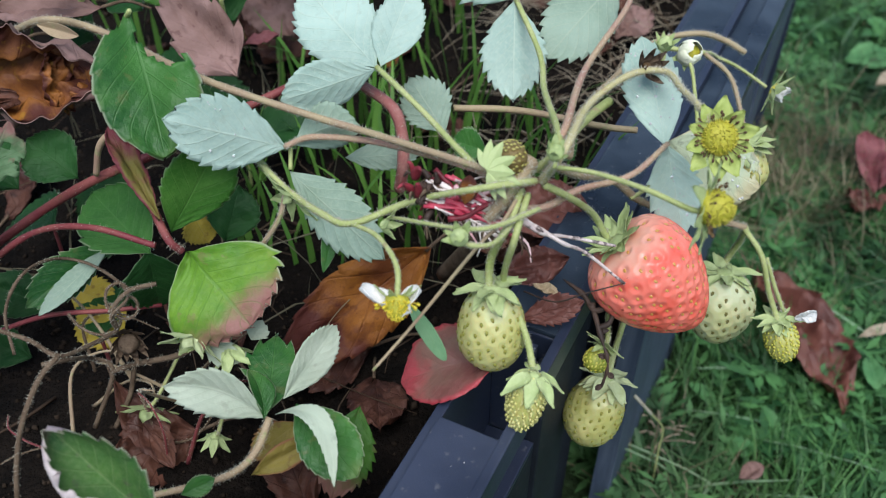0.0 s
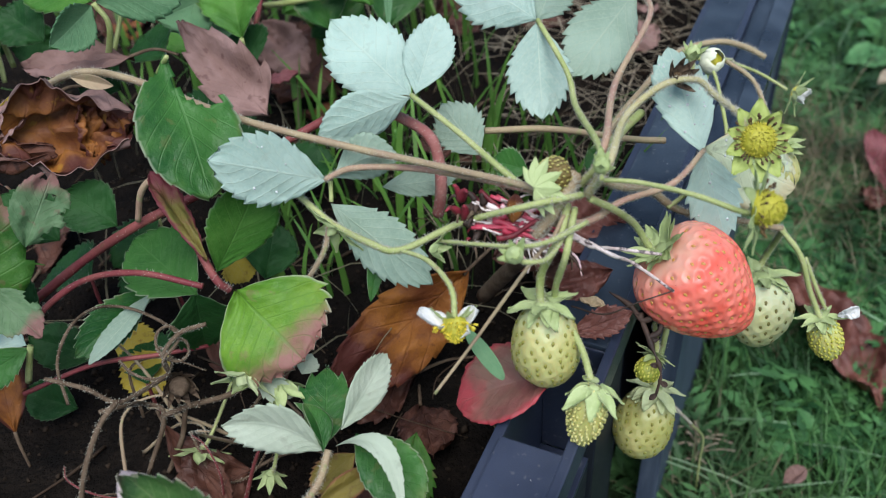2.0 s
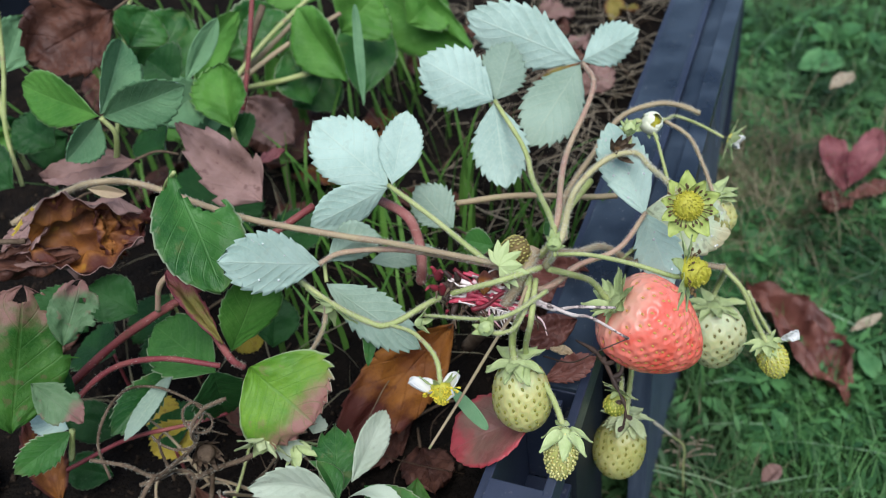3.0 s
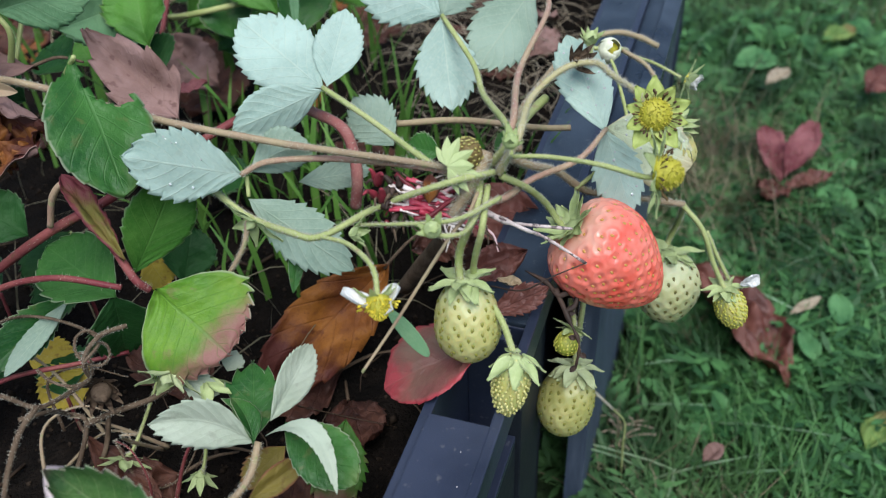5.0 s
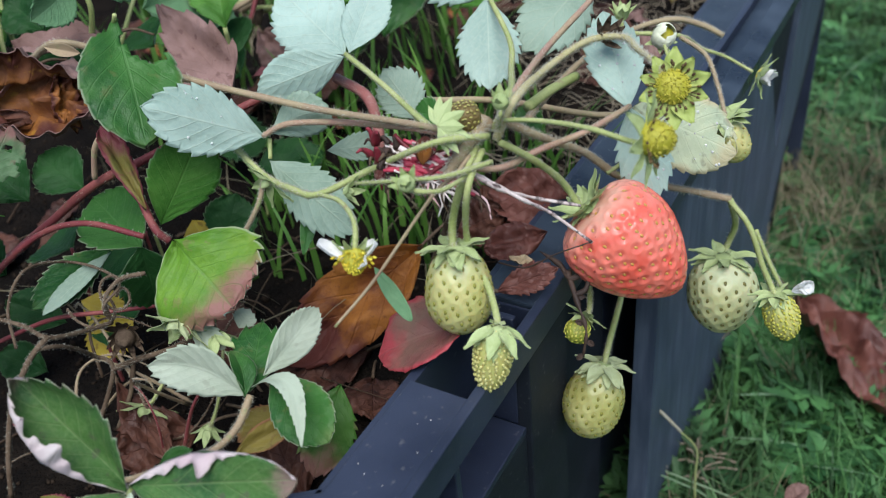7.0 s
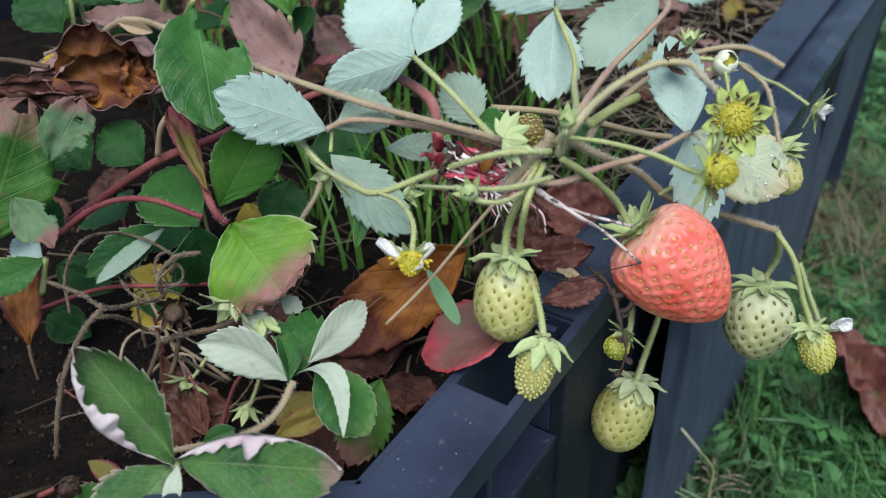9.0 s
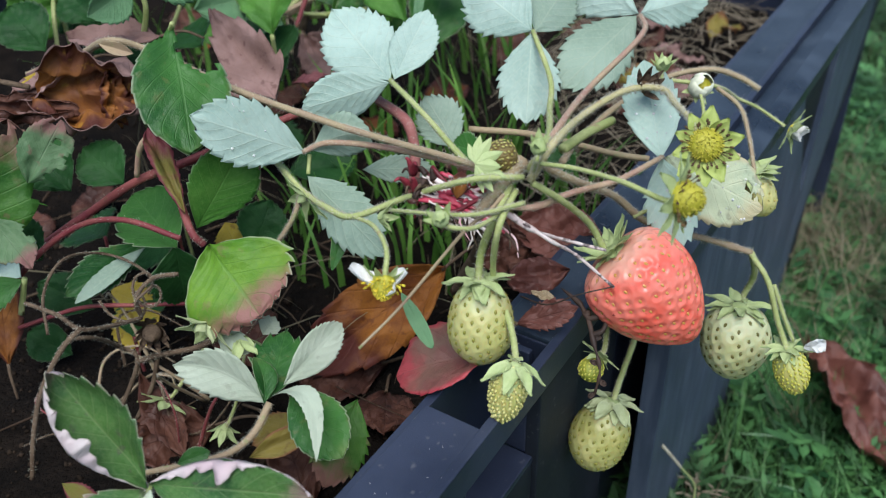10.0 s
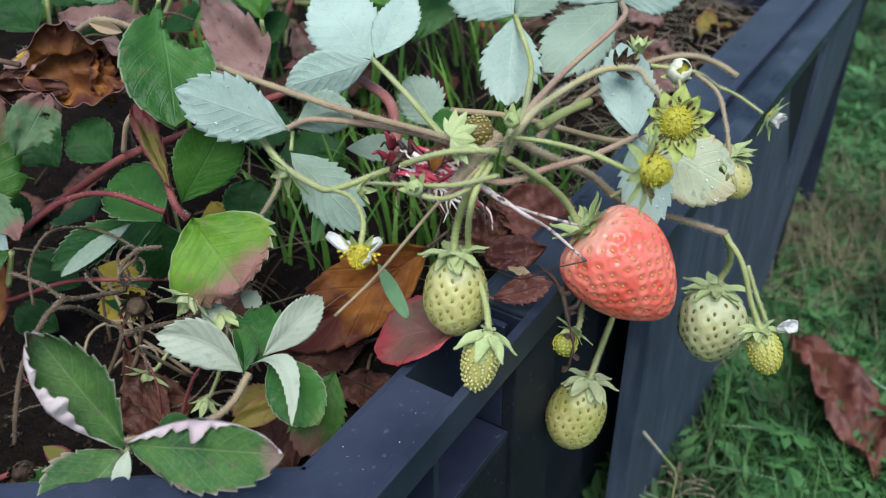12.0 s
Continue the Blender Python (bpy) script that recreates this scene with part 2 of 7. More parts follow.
STEM_DRY = plain_material("stem_dry", (0.085, 0.058, 0.038), (0.17, 0.125, 0.085), rough=0.8, specular=0.1, c=(0.055, 0.035, 0.024), relief=0.8)
STALK_PALE = plain_material("stalk_pale", (0.42, 0.38, 0.28), (0.52, 0.48, 0.38), rough=0.7, c=(0.30, 0.25, 0.17))
STEM_DARK = plain_material("stem_withered", (0.028, 0.018, 0.014), (0.075, 0.046, 0.034), rough=0.65)
STEM_ROSE = plain_material("stem_rose", (0.33, 0.11, 0.10), (0.40, 0.19, 0.16), rough=0.5)
ROOT_WHITE = plain_material("root_white", (0.72, 0.66, 0.62), (0.55, 0.42, 0.40), c=(0.05, 0.03, 0.03), c_from=0.52, rough=0.5)
ROOT_KNOB = plain_material("root_knob", (0.10, 0.012, 0.018), (0.26, 0.03, 0.045), c=(0.03, 0.012, 0.01), rough=0.5)
ROOT_PALE = plain_material("root_pale", (0.74, 0.64, 0.60), (0.80, 0.74, 0.70), c=(0.60, 0.22, 0.26), c_from=0.66, rough=0.45)
ROOT_PINK = plain_material("root_pink", (0.72, 0.40, 0.44), (0.78, 0.58, 0.58), c=(0.55, 0.06, 0.12), c_from=0.62, rough=0.42)
ROOT_RED = plain_material("root_red", (0.40, 0.025, 0.055), (0.56, 0.11, 0.16), rough=0.42)
HAIR = plain_material("stem_hair", (0.62, 0.62, 0.50), (0.70, 0.68, 0.58), rough=0.6, see_through=0.3)
SEPAL = leaf_material("sepal", (0.32, 0.41, 0.165), (0.44, 0.52, 0.25), (0.48, 0.55, 0.30), rough=0.55, ribs=4.0, see_through=0.04, relief=0.3, vein_amount=0.3)
SEPAL_OLIVE = leaf_material("sepal_olive", (0.28, 0.36, 0.085), (0.40, 0.47, 0.14), (0.44, 0.50, 0.20), rough=0.5, ribs=4.0, see_through=0.04, relief=0.3, vein_amount=0.3)
SEPAL_PALE = leaf_material("sepal_pale", (0.40, 0.47, 0.24), (0.52, 0.58, 0.32), (0.56, 0.61, 0.38), rough=0.55, ribs=4.0, see_through=0.04, relief=0.3, vein_amount=0.3)
PETAL = leaf_material("petal", (0.88, 0.88, 0.86), (0.92, 0.92, 0.90), (0.88, 0.88, 0.82), rough=0.5, see_through=0.3, vein_amount=0.15)
PETAL_CREAM = leaf_material("petal_cream", (0.70, 0.73, 0.52), (0.80, 0.82, 0.66), (0.70, 0.74, 0.50), rough=0.5, see_through=0.05, vein_amount=0.3)
PISTIL_OLD = plain_material("pistil_old", (0.40, 0.36, 0.04), (0.50, 0.46, 0.07), rough=0.6)
POLLEN = plain_material("stamen_yellow", (0.68, 0.52, 0.03), (0.78, 0.66, 0.08), rough=0.6)
STAMEN_DRY = plain_material("stamen_withered", (0.06, 0.035, 0.02), (0.16, 0.10, 0.04), rough=0.7)
DOME = plain_material("receptacle", (0.36, 0.35, 0.03), (0.46, 0.42, 0.05), scale=600, rough=0.5, relief=0.8)
BERRY_RED = berry_material("berry_ripe", (0.78, 0.115, 0.078), (0.82, 0.235, 0.175), (0.80, 0.44, 0.33), 0.06, (0.16, 0.02, 0.02), 0.15)
BERRY_GREEN = berry_material("berry_unripe", (0.41, 0.40, 0.135), (0.49, 0.47, 0.195), (0.50, 0.53, 0.27), 0.16, (0.30, 0.22, 0.10), 0.33)
BERRY_SMALL = berry_material("berry_small", (0.47, 0.45, 0.13), (0.54, 0.52, 0.18), (0.46, 0.50, 0.20), 0.25, (0.32, 0.26, 0.08), 0.45)
BERRY_DULL = berry_material("berry_spent", (0.13, 0.09, 0.025), (0.20, 0.15, 0.05), (0.26, 0.24, 0.10), 0.2, (0.06, 0.04, 0.02), 0.55)
# unripe green again, darkened in colour for the shade beside the crate
BERRY_SHADED = berry_material("berry_unripe_shaded", (0.36, 0.355, 0.11), (0.45, 0.43, 0.165), (0.47, 0.49, 0.23), 0.16, (0.26, 0.19, 0.08), 0.36)
BERRY_PALE = berry_material("berry_pale", (0.47, 0.48, 0.23), (0.54, 0.55, 0.30), (0.54, 0.58, 0.36), 0.18, (0.30, 0.24, 0.12), 0.36)
# the tiny berry's green has the shade it hangs in mixed in
BERRY_TINY = berry_material("berry_tiny", (0.22, 0.26, 0.03), (0.30, 0.33, 0.05), (0.30, 0.36, 0.10), 0.2, (0.15, 0.12, 0.03), 0.45)
ACHENE_GOLD = plain_material("achene_gold", (0.52, 0.25, 0.05), (0.62, 0.36, 0.10), rough=0.3, specular=0.5)
ACHENE_OLIVE = plain_material("achene_olive", (0.19, 0.19, 0.030), (0.29, 0.28, 0.065), rough=0.35)
ACHENE_PIT = plain_material("achene_pit", (0.12, 0.11, 0.028), (0.21, 0.19, 0.06), rough=0.4)
ACHENE_LIME = plain_material("achene_lime", (0.43, 0.42, 0.055), (0.56, 0.53, 0.12), rough=0.4)
ACHENE_CREAM = plain_material("achene_cream", (0.54, 0.51, 0.17), (0.63, 0.60, 0.26), rough=0.45)
ACHENE_YELLOW = plain_material("achene_yellow", (0.38, 0.35, 0.09), (0.48, 0.45, 0.16), rough=0.4)


def plastic_material(name, a, b, low, high, specular):
    n = Nodes(name)
    broad, fine, dust = n.noise(26, 5), n.noise(2200, 2), n.noise(420, 4)
    colour = n.mix(n.step(broad, 0.3, 0.75), a, b)
    colour = n.mix(n.step(dust, 0.62, 0.72, 0.0, 0.25), colour, (0.20, 0.20, 0.20))
    scratch = n.noise(300, 2)
    n.bump(n.math("ADD", fine, n.math("MULTIPLY", scratch, 0.6)), 0.25, 0.0003)
    return n.finish(colour, n.step(broad, 0.25, 0.75, low, high), specular)


def worn_skylit_plastic():
    n = Nodes("worn_skylit_plastic")
    place = n.tree.nodes.new("ShaderNodeMapping")
    place.inputs["Scale"].default_value = (1.0, 1.0, 0.12)
    n.put(place.inputs["Vector"], n.coords())
    streak, broad, fine = n.noise(160, 4, vector=place.outputs[0]), n.noise(30, 4), n.noise(1500, 2)
    # grey wear streaks; the lighter blue also holds the sky's reflection
    colour = n.mix(n.step(streak, 0.35, 0.7), (0.044, 0.062, 0.096), (0.090, 0.116, 0.162))
    colour = n.mix(n.step(broad, 0.4, 0.7, 0.0, 0.5), colour, (0.040, 0.060, 0.080))
    n.bump(fine, 0.3, 0.0003)
    return n.finish(colour, 0.5, 0.3)


PLASTIC = plastic_material("black_plastic", (0.013, 0.0185, 0.036), (0.027, 0.037, 0.067), 0.30, 0.48, 0.55)
# same plastic, duller, and darkened in colour for shade on the recessed walls
PLASTIC_SHADED = plastic_material("black_plastic_shaded", (0.008, 0.011, 0.016), (0.016, 0.021, 0.030), 0.55, 0.7, 0.25)
PLASTIC_WORN = plastic_material("black_plastic_worn", (0.006, 0.011, 0.020), (0.040, 0.060, 0.086), 0.22, 0.60, 0.5)
PLASTIC_SIDE = worn_skylit_plastic()
def water_material():
    n = Nodes("water")
    n.shader.inputs["Transmission Weight"].default_value = 0.55
    n.shader.inputs["IOR"].default_value = 1.33
    return n.finish((0.98, 0.99, 0.99), 0.02, 0.5)


WATER = water_material()
DUST = plain_material("dust_speck", (0.55, 0.53, 0.50), (0.65, 0.63, 0.6), rough=0.8)
SOIL = plain_material("soil", (0.006, 0.005, 0.0042), (0.015, 0.0115, 0.009), scale=60, grain=500, rough=0.95, specular=0.06, relief=1.0, c=(0.030, 0.023, 0.018), c_from=0.64, metre=0.003)
CRUMB = plain_material("soil_crumb", (0.008, 0.0065, 0.005), (0.026, 0.019, 0.014), scale=120, grain=900, rough=0.95, specular=0.05, relief=0.8, c=(0.050, 0.036, 0.026), by_piece=0.6)
STRAW = plain_material("straw", (0.10, 0.07, 0.045), (0.17, 0.125, 0.08), rough=0.8, specular=0.1, c=(0.04, 0.026, 0.018), by_piece=1.0)
TURF = plain_material("turf", (0.016, 0.036, 0.012), (0.034, 0.064, 0.022), scale=14, grain=160, rough=0.9, relief=1.0, c=(0.05, 0.055, 0.03), metre=0.006)


def blade_material(name, a, b, c, bits=0.5):
    n = Nodes(name)
    colour = n.mix(n.island(), a, b)
    colour = n.mix(n.step(n.noise(5.5, 3), 0.45, 0.65, 0.0, bits), colour, c)
    # dark patches in the colour stand in for shaded gaps between clumps
    colour = n.mix(n.step(n.noise(11, 3), 0.46, 0.62, 0.0, 0.8), colour, tuple(x * 0.5 for x in a))
    return n.finish(colour, 0.5, 0.3, 0.3)


GRASS_LAWN = blade_material("lawn_grass", (0.017, 0.068, 0.020), (0.122, 0.285, 0.088), (0.16, 0.25, 0.11))
GRASS_DRY = blade_material("dry_grass", (0.20, 0.17, 0.10), (0.32, 0.28, 0.18), (0.15, 0.12, 0.07))
WEED = blade_material("lawn_weed", (0.021, 0.080, 0.028), (0.110, 0.285, 0.092), (0.14, 0.26, 0.10))
WEED_BROAD = blade_material("broad_weed", (0.032, 0.125, 0.043), (0.155, 0.390, 0.140), (0.15, 0.33, 0.12))
GRASS_LONG = blade_material("long_grass", (0.16, 0.30, 0.16), (0.30, 0.45, 0.28), (0.30, 0.36, 0.20))
GRASS_POT = blade_material("pot_grass", (0.085, 0.23, 0.035), (0.19, 0.38, 0.07), (0.14, 0.30, 0.06))


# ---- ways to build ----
# a point near the camera; leaves with no set facing are turned to it
VIEW_SIDE = Vector((0.02, -0.03, 0.60))


def mesh_object(name, verts, faces, materials, parent=None, label="", face_mats=None, uvs=None, smooth=True):
    me = bpy.data.meshes.new(name)
    me.from_pydata([tuple(v) for v in verts], [], faces)
    for m in materials if isinstance(materials, (list, tuple)) else [materials]:
        me.materials.append(m)
    if face_mats is not None:
        me.polygons.foreach_set("material_index", face_mats)
    if uvs is not None:
        layer = me.uv_layers.new(name="UVMap")
        index = np.empty(len(me.loops), dtype=np.int32)
        me.loops.foreach_get("vertex_index", index)
        layer.data.foreach_set("uv", np.asarray(uvs, dtype=np.float32)[index].ravel())
    if smooth:
        me.polygons.foreach_set("use_smooth", [True] * len(me.polygons))
    me.update()
    ob = new(name, me)
    hang(ob, parent)
    if label:
        tagged(ob, label)
    return ob


def hang(ob, parent):
    """Make ob a part of parent, and leave it where it is."""
    if parent is not None:
        ob.parent = parent
        ob.matrix_parent_inverse = Matrix.Translation(-parent.location) if parent.type == "EMPTY" else Matrix()


def thing(name, at, label, category, group="", kind=""):
    ob = new(name)
    ob.empty_display_size = 0.01
    ob.location = at
    return tagged(ob, label, category, group, kind)


def spline(points, steps=8):
    p = [Vector(q) for q in points]
    if len(p) == 2:
        return [p[0].lerp(p[1], i / steps) for i in range(steps + 1)]
    p = [p[0] * 2 - p[1], *p, p[-1] * 2 - p[-2]]
    out = []
    for i in range(1, len(p) - 2):
        a, b, c, d = p[i - 1:i + 3]
        for k in range(steps):
            t = k / steps
            out.append(0.5 * ((2 * b) + (c - a) * t + (2 * a - 5 * b + 4 * c - d) * t * t + (3 * b - a - 3 * c + d) * t ** 3))
    return out + [p[-2]]


def tube_data(points, r0, r1, steps=8, sides=8, lumps=0.10, knots=0.0):
    line = spline(points, steps)
    verts, faces = [], []
    side = None
    for i, p in enumerate(line):
        ahead = (line[min(i + 1, len(line) - 1)] - line[max(i - 1, 0)]).normalized()
        if side is None:
            side = ahead.orthogonal().normalized()
        side = (side - ahead * side.dot(ahead)).normalized()
        up = ahead.cross(side)
        t = i / (len(line) - 1)
        r = (r0 + (r1 - r0) * t) * (1 + lumps * noise.noise(p * 260)) * (1 + knots * max(0.0, math.cos(t * 14)) ** 8)
        for k in range(sides):
            a = 2 * math.pi * k / sides
            verts.append(p + (side * math.cos(a) + up * math.sin(a)) * r)
    for i in range(len(line) - 1):
        for k in range(sides):
            j = (k + 1) % sides
            faces.append((i * sides + k, i * sides + j, (i + 1) * sides + j, (i + 1) * sides + k))
    faces.append(tuple(range(sides))[::-1])
    faces.append(tuple((len(line) - 1) * sides + k for k in range(sides)))
    return verts, faces, line


def stem(name, points, r0, r1, material, parent, label="", fuzz=0, steps=8, lumps=0.10, knots=0.0):
    verts, faces, line = tube_data(points, r0, r1, steps, 8, lumps, knots)
    ob = mesh_object(name, verts, faces, material, parent, label)
    if fuzz:
        fuzz_on(line, r0, r1, fuzz, ob)
    return ob


def fuzz_on(line, r0, r1, count, parent):
    """Fine hairs that stand off a stem."""
    verts, faces = [], []
    rng = random.Random(len(line) * 7 + count)
    long = min(0.0013, 0.0002 + r0 * 0.9)
    for _ in range(int(count * 6.5)):
        i = rng.randrange(len(line) - 1)
        t = rng.random()
        p = line[i].lerp(line[i + 1], t)
        ahead = (line[i + 1] - line[i]).normalized()
        way = ahead.orthogonal().normalized()
        way = Matrix.Rotation(rng.uniform(0, 6.283), 3, ahead) @ way
        r = r0 + (r1 - r0) * (i + t) / len(line)
        a = p + way * r * 0.9
        tip = a + (way + ahead * rng.uniform(-0.4, 0.4)).normalized() * long * rng.uniform(0.5, 1.1)
        w = ahead.cross(way) * 0.00005
        k = len(verts)
        verts += [a - w, a + w, tip, a + ahead * 0.0001]
        faces += [(k, k + 1, k + 2), (k + 1, k + 3, k + 2), (k + 3, k, k + 2)]
    tagged(mesh_object("fuzz", verts, faces, HAIR, parent), kind="stuff")


def leaflet(name, base, tip, width, face, back, parent, label="", roll=0.0, fold=0.15, curl=0.1, teeth=9, tooth=0.13,
            wave=0.03, broad=0.8, bite=None, seed=0, thick=0.00028, toward=None, sharp=0.75, twist=0.0, narrow_tip=0.08, rolled=(), cup=0.0, drops=0, crumple=0.0, teeth_from=0.22, roll_wide=0.42, roll_to=1.0, bow=(0, 0, 0)):
    """A toothed leaf blade from base to tip. roll, fold and curl shape it; rolled names the margins that roll up."""
    b, t = Vector(base), Vector(tip)
    along = (t - b)
    length = along.length
    along.normalize()
    to = (Vector(toward) if toward else VIEW_SIDE - (b + t) / 2).normalized()
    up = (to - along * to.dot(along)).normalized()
    up = Matrix.Rotation(radians(roll), 3, along) @ up
    across = along.cross(up)
    rows, cols = 84, 7
    shift = Vector((seed * 3.1, seed * 1.7, seed * 2.3))
    # the outline: a wedge up to its widest place, then a blunt round end
    peak = min(0.68, 0.5 ** (1 / broad) + 0.11)
    rise, blunt = 0.62 + 0.55 * sharp, 1.35 * (0.75 / sharp) ** 0.5
    line, saws = [], []
    for i in range(rows + 1):
        v = 1 - (1 - i / rows) ** 1.35
        f = math.sin(math.pi / 2 * v / peak) ** rise if v < peak else max(0.0, 1 - ((v - peak) / (1 - peak)) ** 2.1) ** (1 / blunt)
        line.append((v, width / 2 * max(f, 0.02 if v < peak else narrow_tip * (1 if v < 0.99 else 0.35))))
    run = [0.0]
    for (v0, h0), (v1, h1) in zip(line, line[1:]):
        run.append(run[-1] + math.hypot((v1 - v0) * length, h1 - h0))
    first = next(r for r, (v, h) in zip(run, line) if v >= min(teeth_from, 0.9))
    for i, (v, half) in enumerate(line):
        place = (run[i] - first) / (run[-1] - first)
        count = place * teeth + 0.25 * noise.noise(Vector((place * 5, seed, 5))) * (1 - place)
        saw = 1.0 if i == rows else count % 1.0
        lo, hi = line[max(i - 1, 0)], line[min(i + 1, rows)]
        way = Vector(((hi[0] - lo[0]) * length, hi[1] - lo[1])).normalized()
        much = tooth * 0.62 * width * (1 + 0.7 * noise.noise(Vector((v * 6, seed, 2)))) * min(1.0, max(0.0, place / 0.12))
        saws.append((Vector((-way.y, way.x)) * (saw - 0.62) + way * saw * 0.45) * much)
    grid, uvs, unders = [], [], []
    for i in range(rows + 1):
        v, half = line[i]
        turn = twist * v
        for j in range(-cols, cols + 1):
            s = j / cols
            push = saws[i] * (1.0 if abs(j) == cols else 0.30 if abs(j) == cols - 1 else 0.0)
            x = length * v + push.x
            y = half * s + push.y * ((j > 0) - (j < 0))
            pleat = math.cos(2 * math.pi * 7 * (v - 0.36 * abs(s))) * width * 0.011 * min(1, abs(s) * 3)
            lift, under = 0.0, (0.0, -thick)
            for hand, amount in rolled:
                if s * hand > 0.70:
                    seg = half * roll_wide * max(0.15, 0.75 + 1.3 * noise.noise(Vector((v * 3.1, hand, seed))) + 0.8 * noise.noise(Vector((v * 11, hand, seed))))
                    if v > roll_to and hand < 0:
                        seg *= max(0.3, 1 - (v - roll_to) / 0.08)
                    far, arc, most = (s * hand - 0.70) / 0.30 * seg, 0.3 * seg + 1e-6, math.pi * amount
                    bend = min(far / arc, 1.0) * most
                    rest = max(far - arc, 0.0)
                    y = hand * (half * 0.70 + math.sin(bend) * arc / most + math.cos(most) * rest)
                    lift = (1 - math.cos(bend)) * arc / most + math.sin(most) * rest
                    under = (hand * thick * math.sin(bend), -thick * math.cos(bend))
            z = lift + cup * width * s * s + fold * abs(y) - curl * length * v * v + pleat
            z += wave * width * noise.noise(Vector((v * 2.2, s * 1.6, 0)) + shift)
            z += wave * 0.5 * width * noise.noise(Vector((v * 7, s * 4, 3)) + shift) * abs(s)
            if crumple:
                z += crumple * width * (noise.noise(Vector((v * 5, s * 2.6, 7)) + shift) + 0.5 * noise.noise(Vector((v * 11, s * 6, 9)) + shift))
            c, d = math.cos(turn), math.sin(turn)
            grid.append((x, y * c - z * d, z * c + y * d))
            uvs.append((s / 2 + 0.5, v))
            unders.append(under)
    n = 2 * cols + 1
    keep = []
    for i in range(rows):
        for j in range(n - 1):
            v, s = line[i][0], (j + 0.5 - cols) / cols
            if bite and any((v - bv) ** 2 + ((s - bs) * 0.38) ** 2 < (br * (1 + 0.35 * noise.noise(Vector((v * 12, s * 9, bv * 5))))) ** 2 for bv, bs, br in bite):
                continue
            keep.append((i, j))
    bow = Vector(bow)

    def place(g):
        v = min(max(g[0] / length, 0.0), 1.0)
        return b + along * g[0] + across * g[1] + up * g[2] + bow * 4 * v * (1 - v)

    verts = [place(g) for g in grid] + [place((g[0], g[1] + q[0], g[2] + q[1])) for g, q in zip(grid, unders)]
    m = len(grid)
    faces, mats, sides = [], [], {}
    for i, j in keep:
        q = (i * n + j, (i + 1) * n + j, (i + 1) * n + j + 1, i * n + j + 1)
        faces.append((q[0], q[3], q[2], q[1])), mats.append(0)
        faces.append(tuple(k + m for k in q)), mats.append(1)
        for a, c in zip(q, q[1:] + q[:1]):
            if (c, a) in sides:
                del sides[(c, a)]
            else:
                sides[(a, c)] = True
    for a, c in sides:
        faces.append((a, c, c + m, a + m)), mats.append(0)
    blade = mesh_object(name, verts, faces, [face, back], parent, label, mats, uvs + uvs)
    if drops:
        dew(blade, [verts[i] for i in range(m) if 0.15 < uvs[i][1] < 0.9 and 0.1 < uvs[i][0] < 0.9], up, drops, seed)
    return blade


def dew(blade, spots, up, count, seed):
    """Small water drops lying on a leaf."""
    rng = random.Random(seed)
    verts, faces = [], []
    q = up.to_track_quat("Z", "Y").to_matrix()
    for _ in range(count):
        c, r = rng.choice(spots) + Vector([rng.uniform(-0.0008, 0.0008) for _ in range(3)]) * 0.5, rng.choice((0.00018, 0.00024, 0.00032, 0.0005))
        k = len(verts)
        for a, h in ((0.0, 1.0), (0.45, 0.88), (0.8, 0.55), (1.0, 0.0)):
            for i in range(8):
                t = i * math.pi / 4
                verts.append(c + q @ Vector((math.cos(t) * a * r, math.sin(t) * a * r, h * r * 0.7)))
        for i in range(3):
            for j in range(8):
                faces.append((k + i * 8 + j, k + (i + 1) * 8 + j, k + (i + 1) * 8 + (j + 1) % 8, k + i * 8 + (j + 1) % 8))
    tagged(mesh_object("dew", verts, faces, WATER, blade.parent, "clear water drops"), kind="stuff")


SEPAL_MESHES = {}


def blade_mesh(key, long, wide, material, back, curl=0.25, notch=0.0, cup=0.1, broad=0.75):
    """One pointed sepal or rounded petal, lying along x with its face up."""
    if key in SEPAL_MESHES:
        return SEPAL_MESHES[key]
    rows, cols = 9, 3
    grid, uvs = [], []
    for i in range(rows + 1):
        v = i / rows
        f = max(math.sin(math.pi * min(0.97, 0.12 + 0.88 * v ** broad)), 0.0) ** (0.8 if notch == 0 else 0.45)
        for j in range(-cols, cols + 1):
            s = j / cols
            y = wide / 2 * f * s
            grid.append((long * v - notch * long * (1 - abs(s)) * (v > 0.95), y, cup * abs(y) * 2 - curl * long * v * v + 0.06 * wide * math.sin(v * 9 + s * 3)))
            uvs.append((s / 2 + 0.5, v))
    n, m = 2 * cols + 1, len(grid)
    verts = grid + [(x, y, z - 0.00014) for x, y, z in grid]
    faces, mats = [], []
    for i in range(rows):
        for j in range(n - 1):
            q = (i * n + j, (i + 1) * n + j, (i + 1) * n + j + 1, i * n + j + 1)
            faces.append(q), mats.append(0)
            faces.append(tuple(q[k] + m for k in (0, 3, 2, 1))), mats.append(1)
    ring = [i * n for i in range(rows + 1)] + [rows * n + j for j in range(1, n)] + [i * n + n - 1 for i in range(rows - 1, -1, -1)] + [j for j in range(n - 2, 0, -1)]
    for a, c in zip(ring, ring[1:] + ring[:1]):
        faces.append((a, c, c + m, a + m)), mats.append(1)
    ob = mesh_object(key, verts, faces, [material, back], None, "", mats, uvs + uvs)
    me = ob.data
    bpy.data.objects.remove(ob)
    SEPAL_MESHES[key] = me
    return me


def placed(name, me, matrix, parent, label=""):
    ob = new(name, me)
    hang(ob, parent)
    ob.matrix_basis = matrix
    if label:
        tagged(ob, label)
    return ob


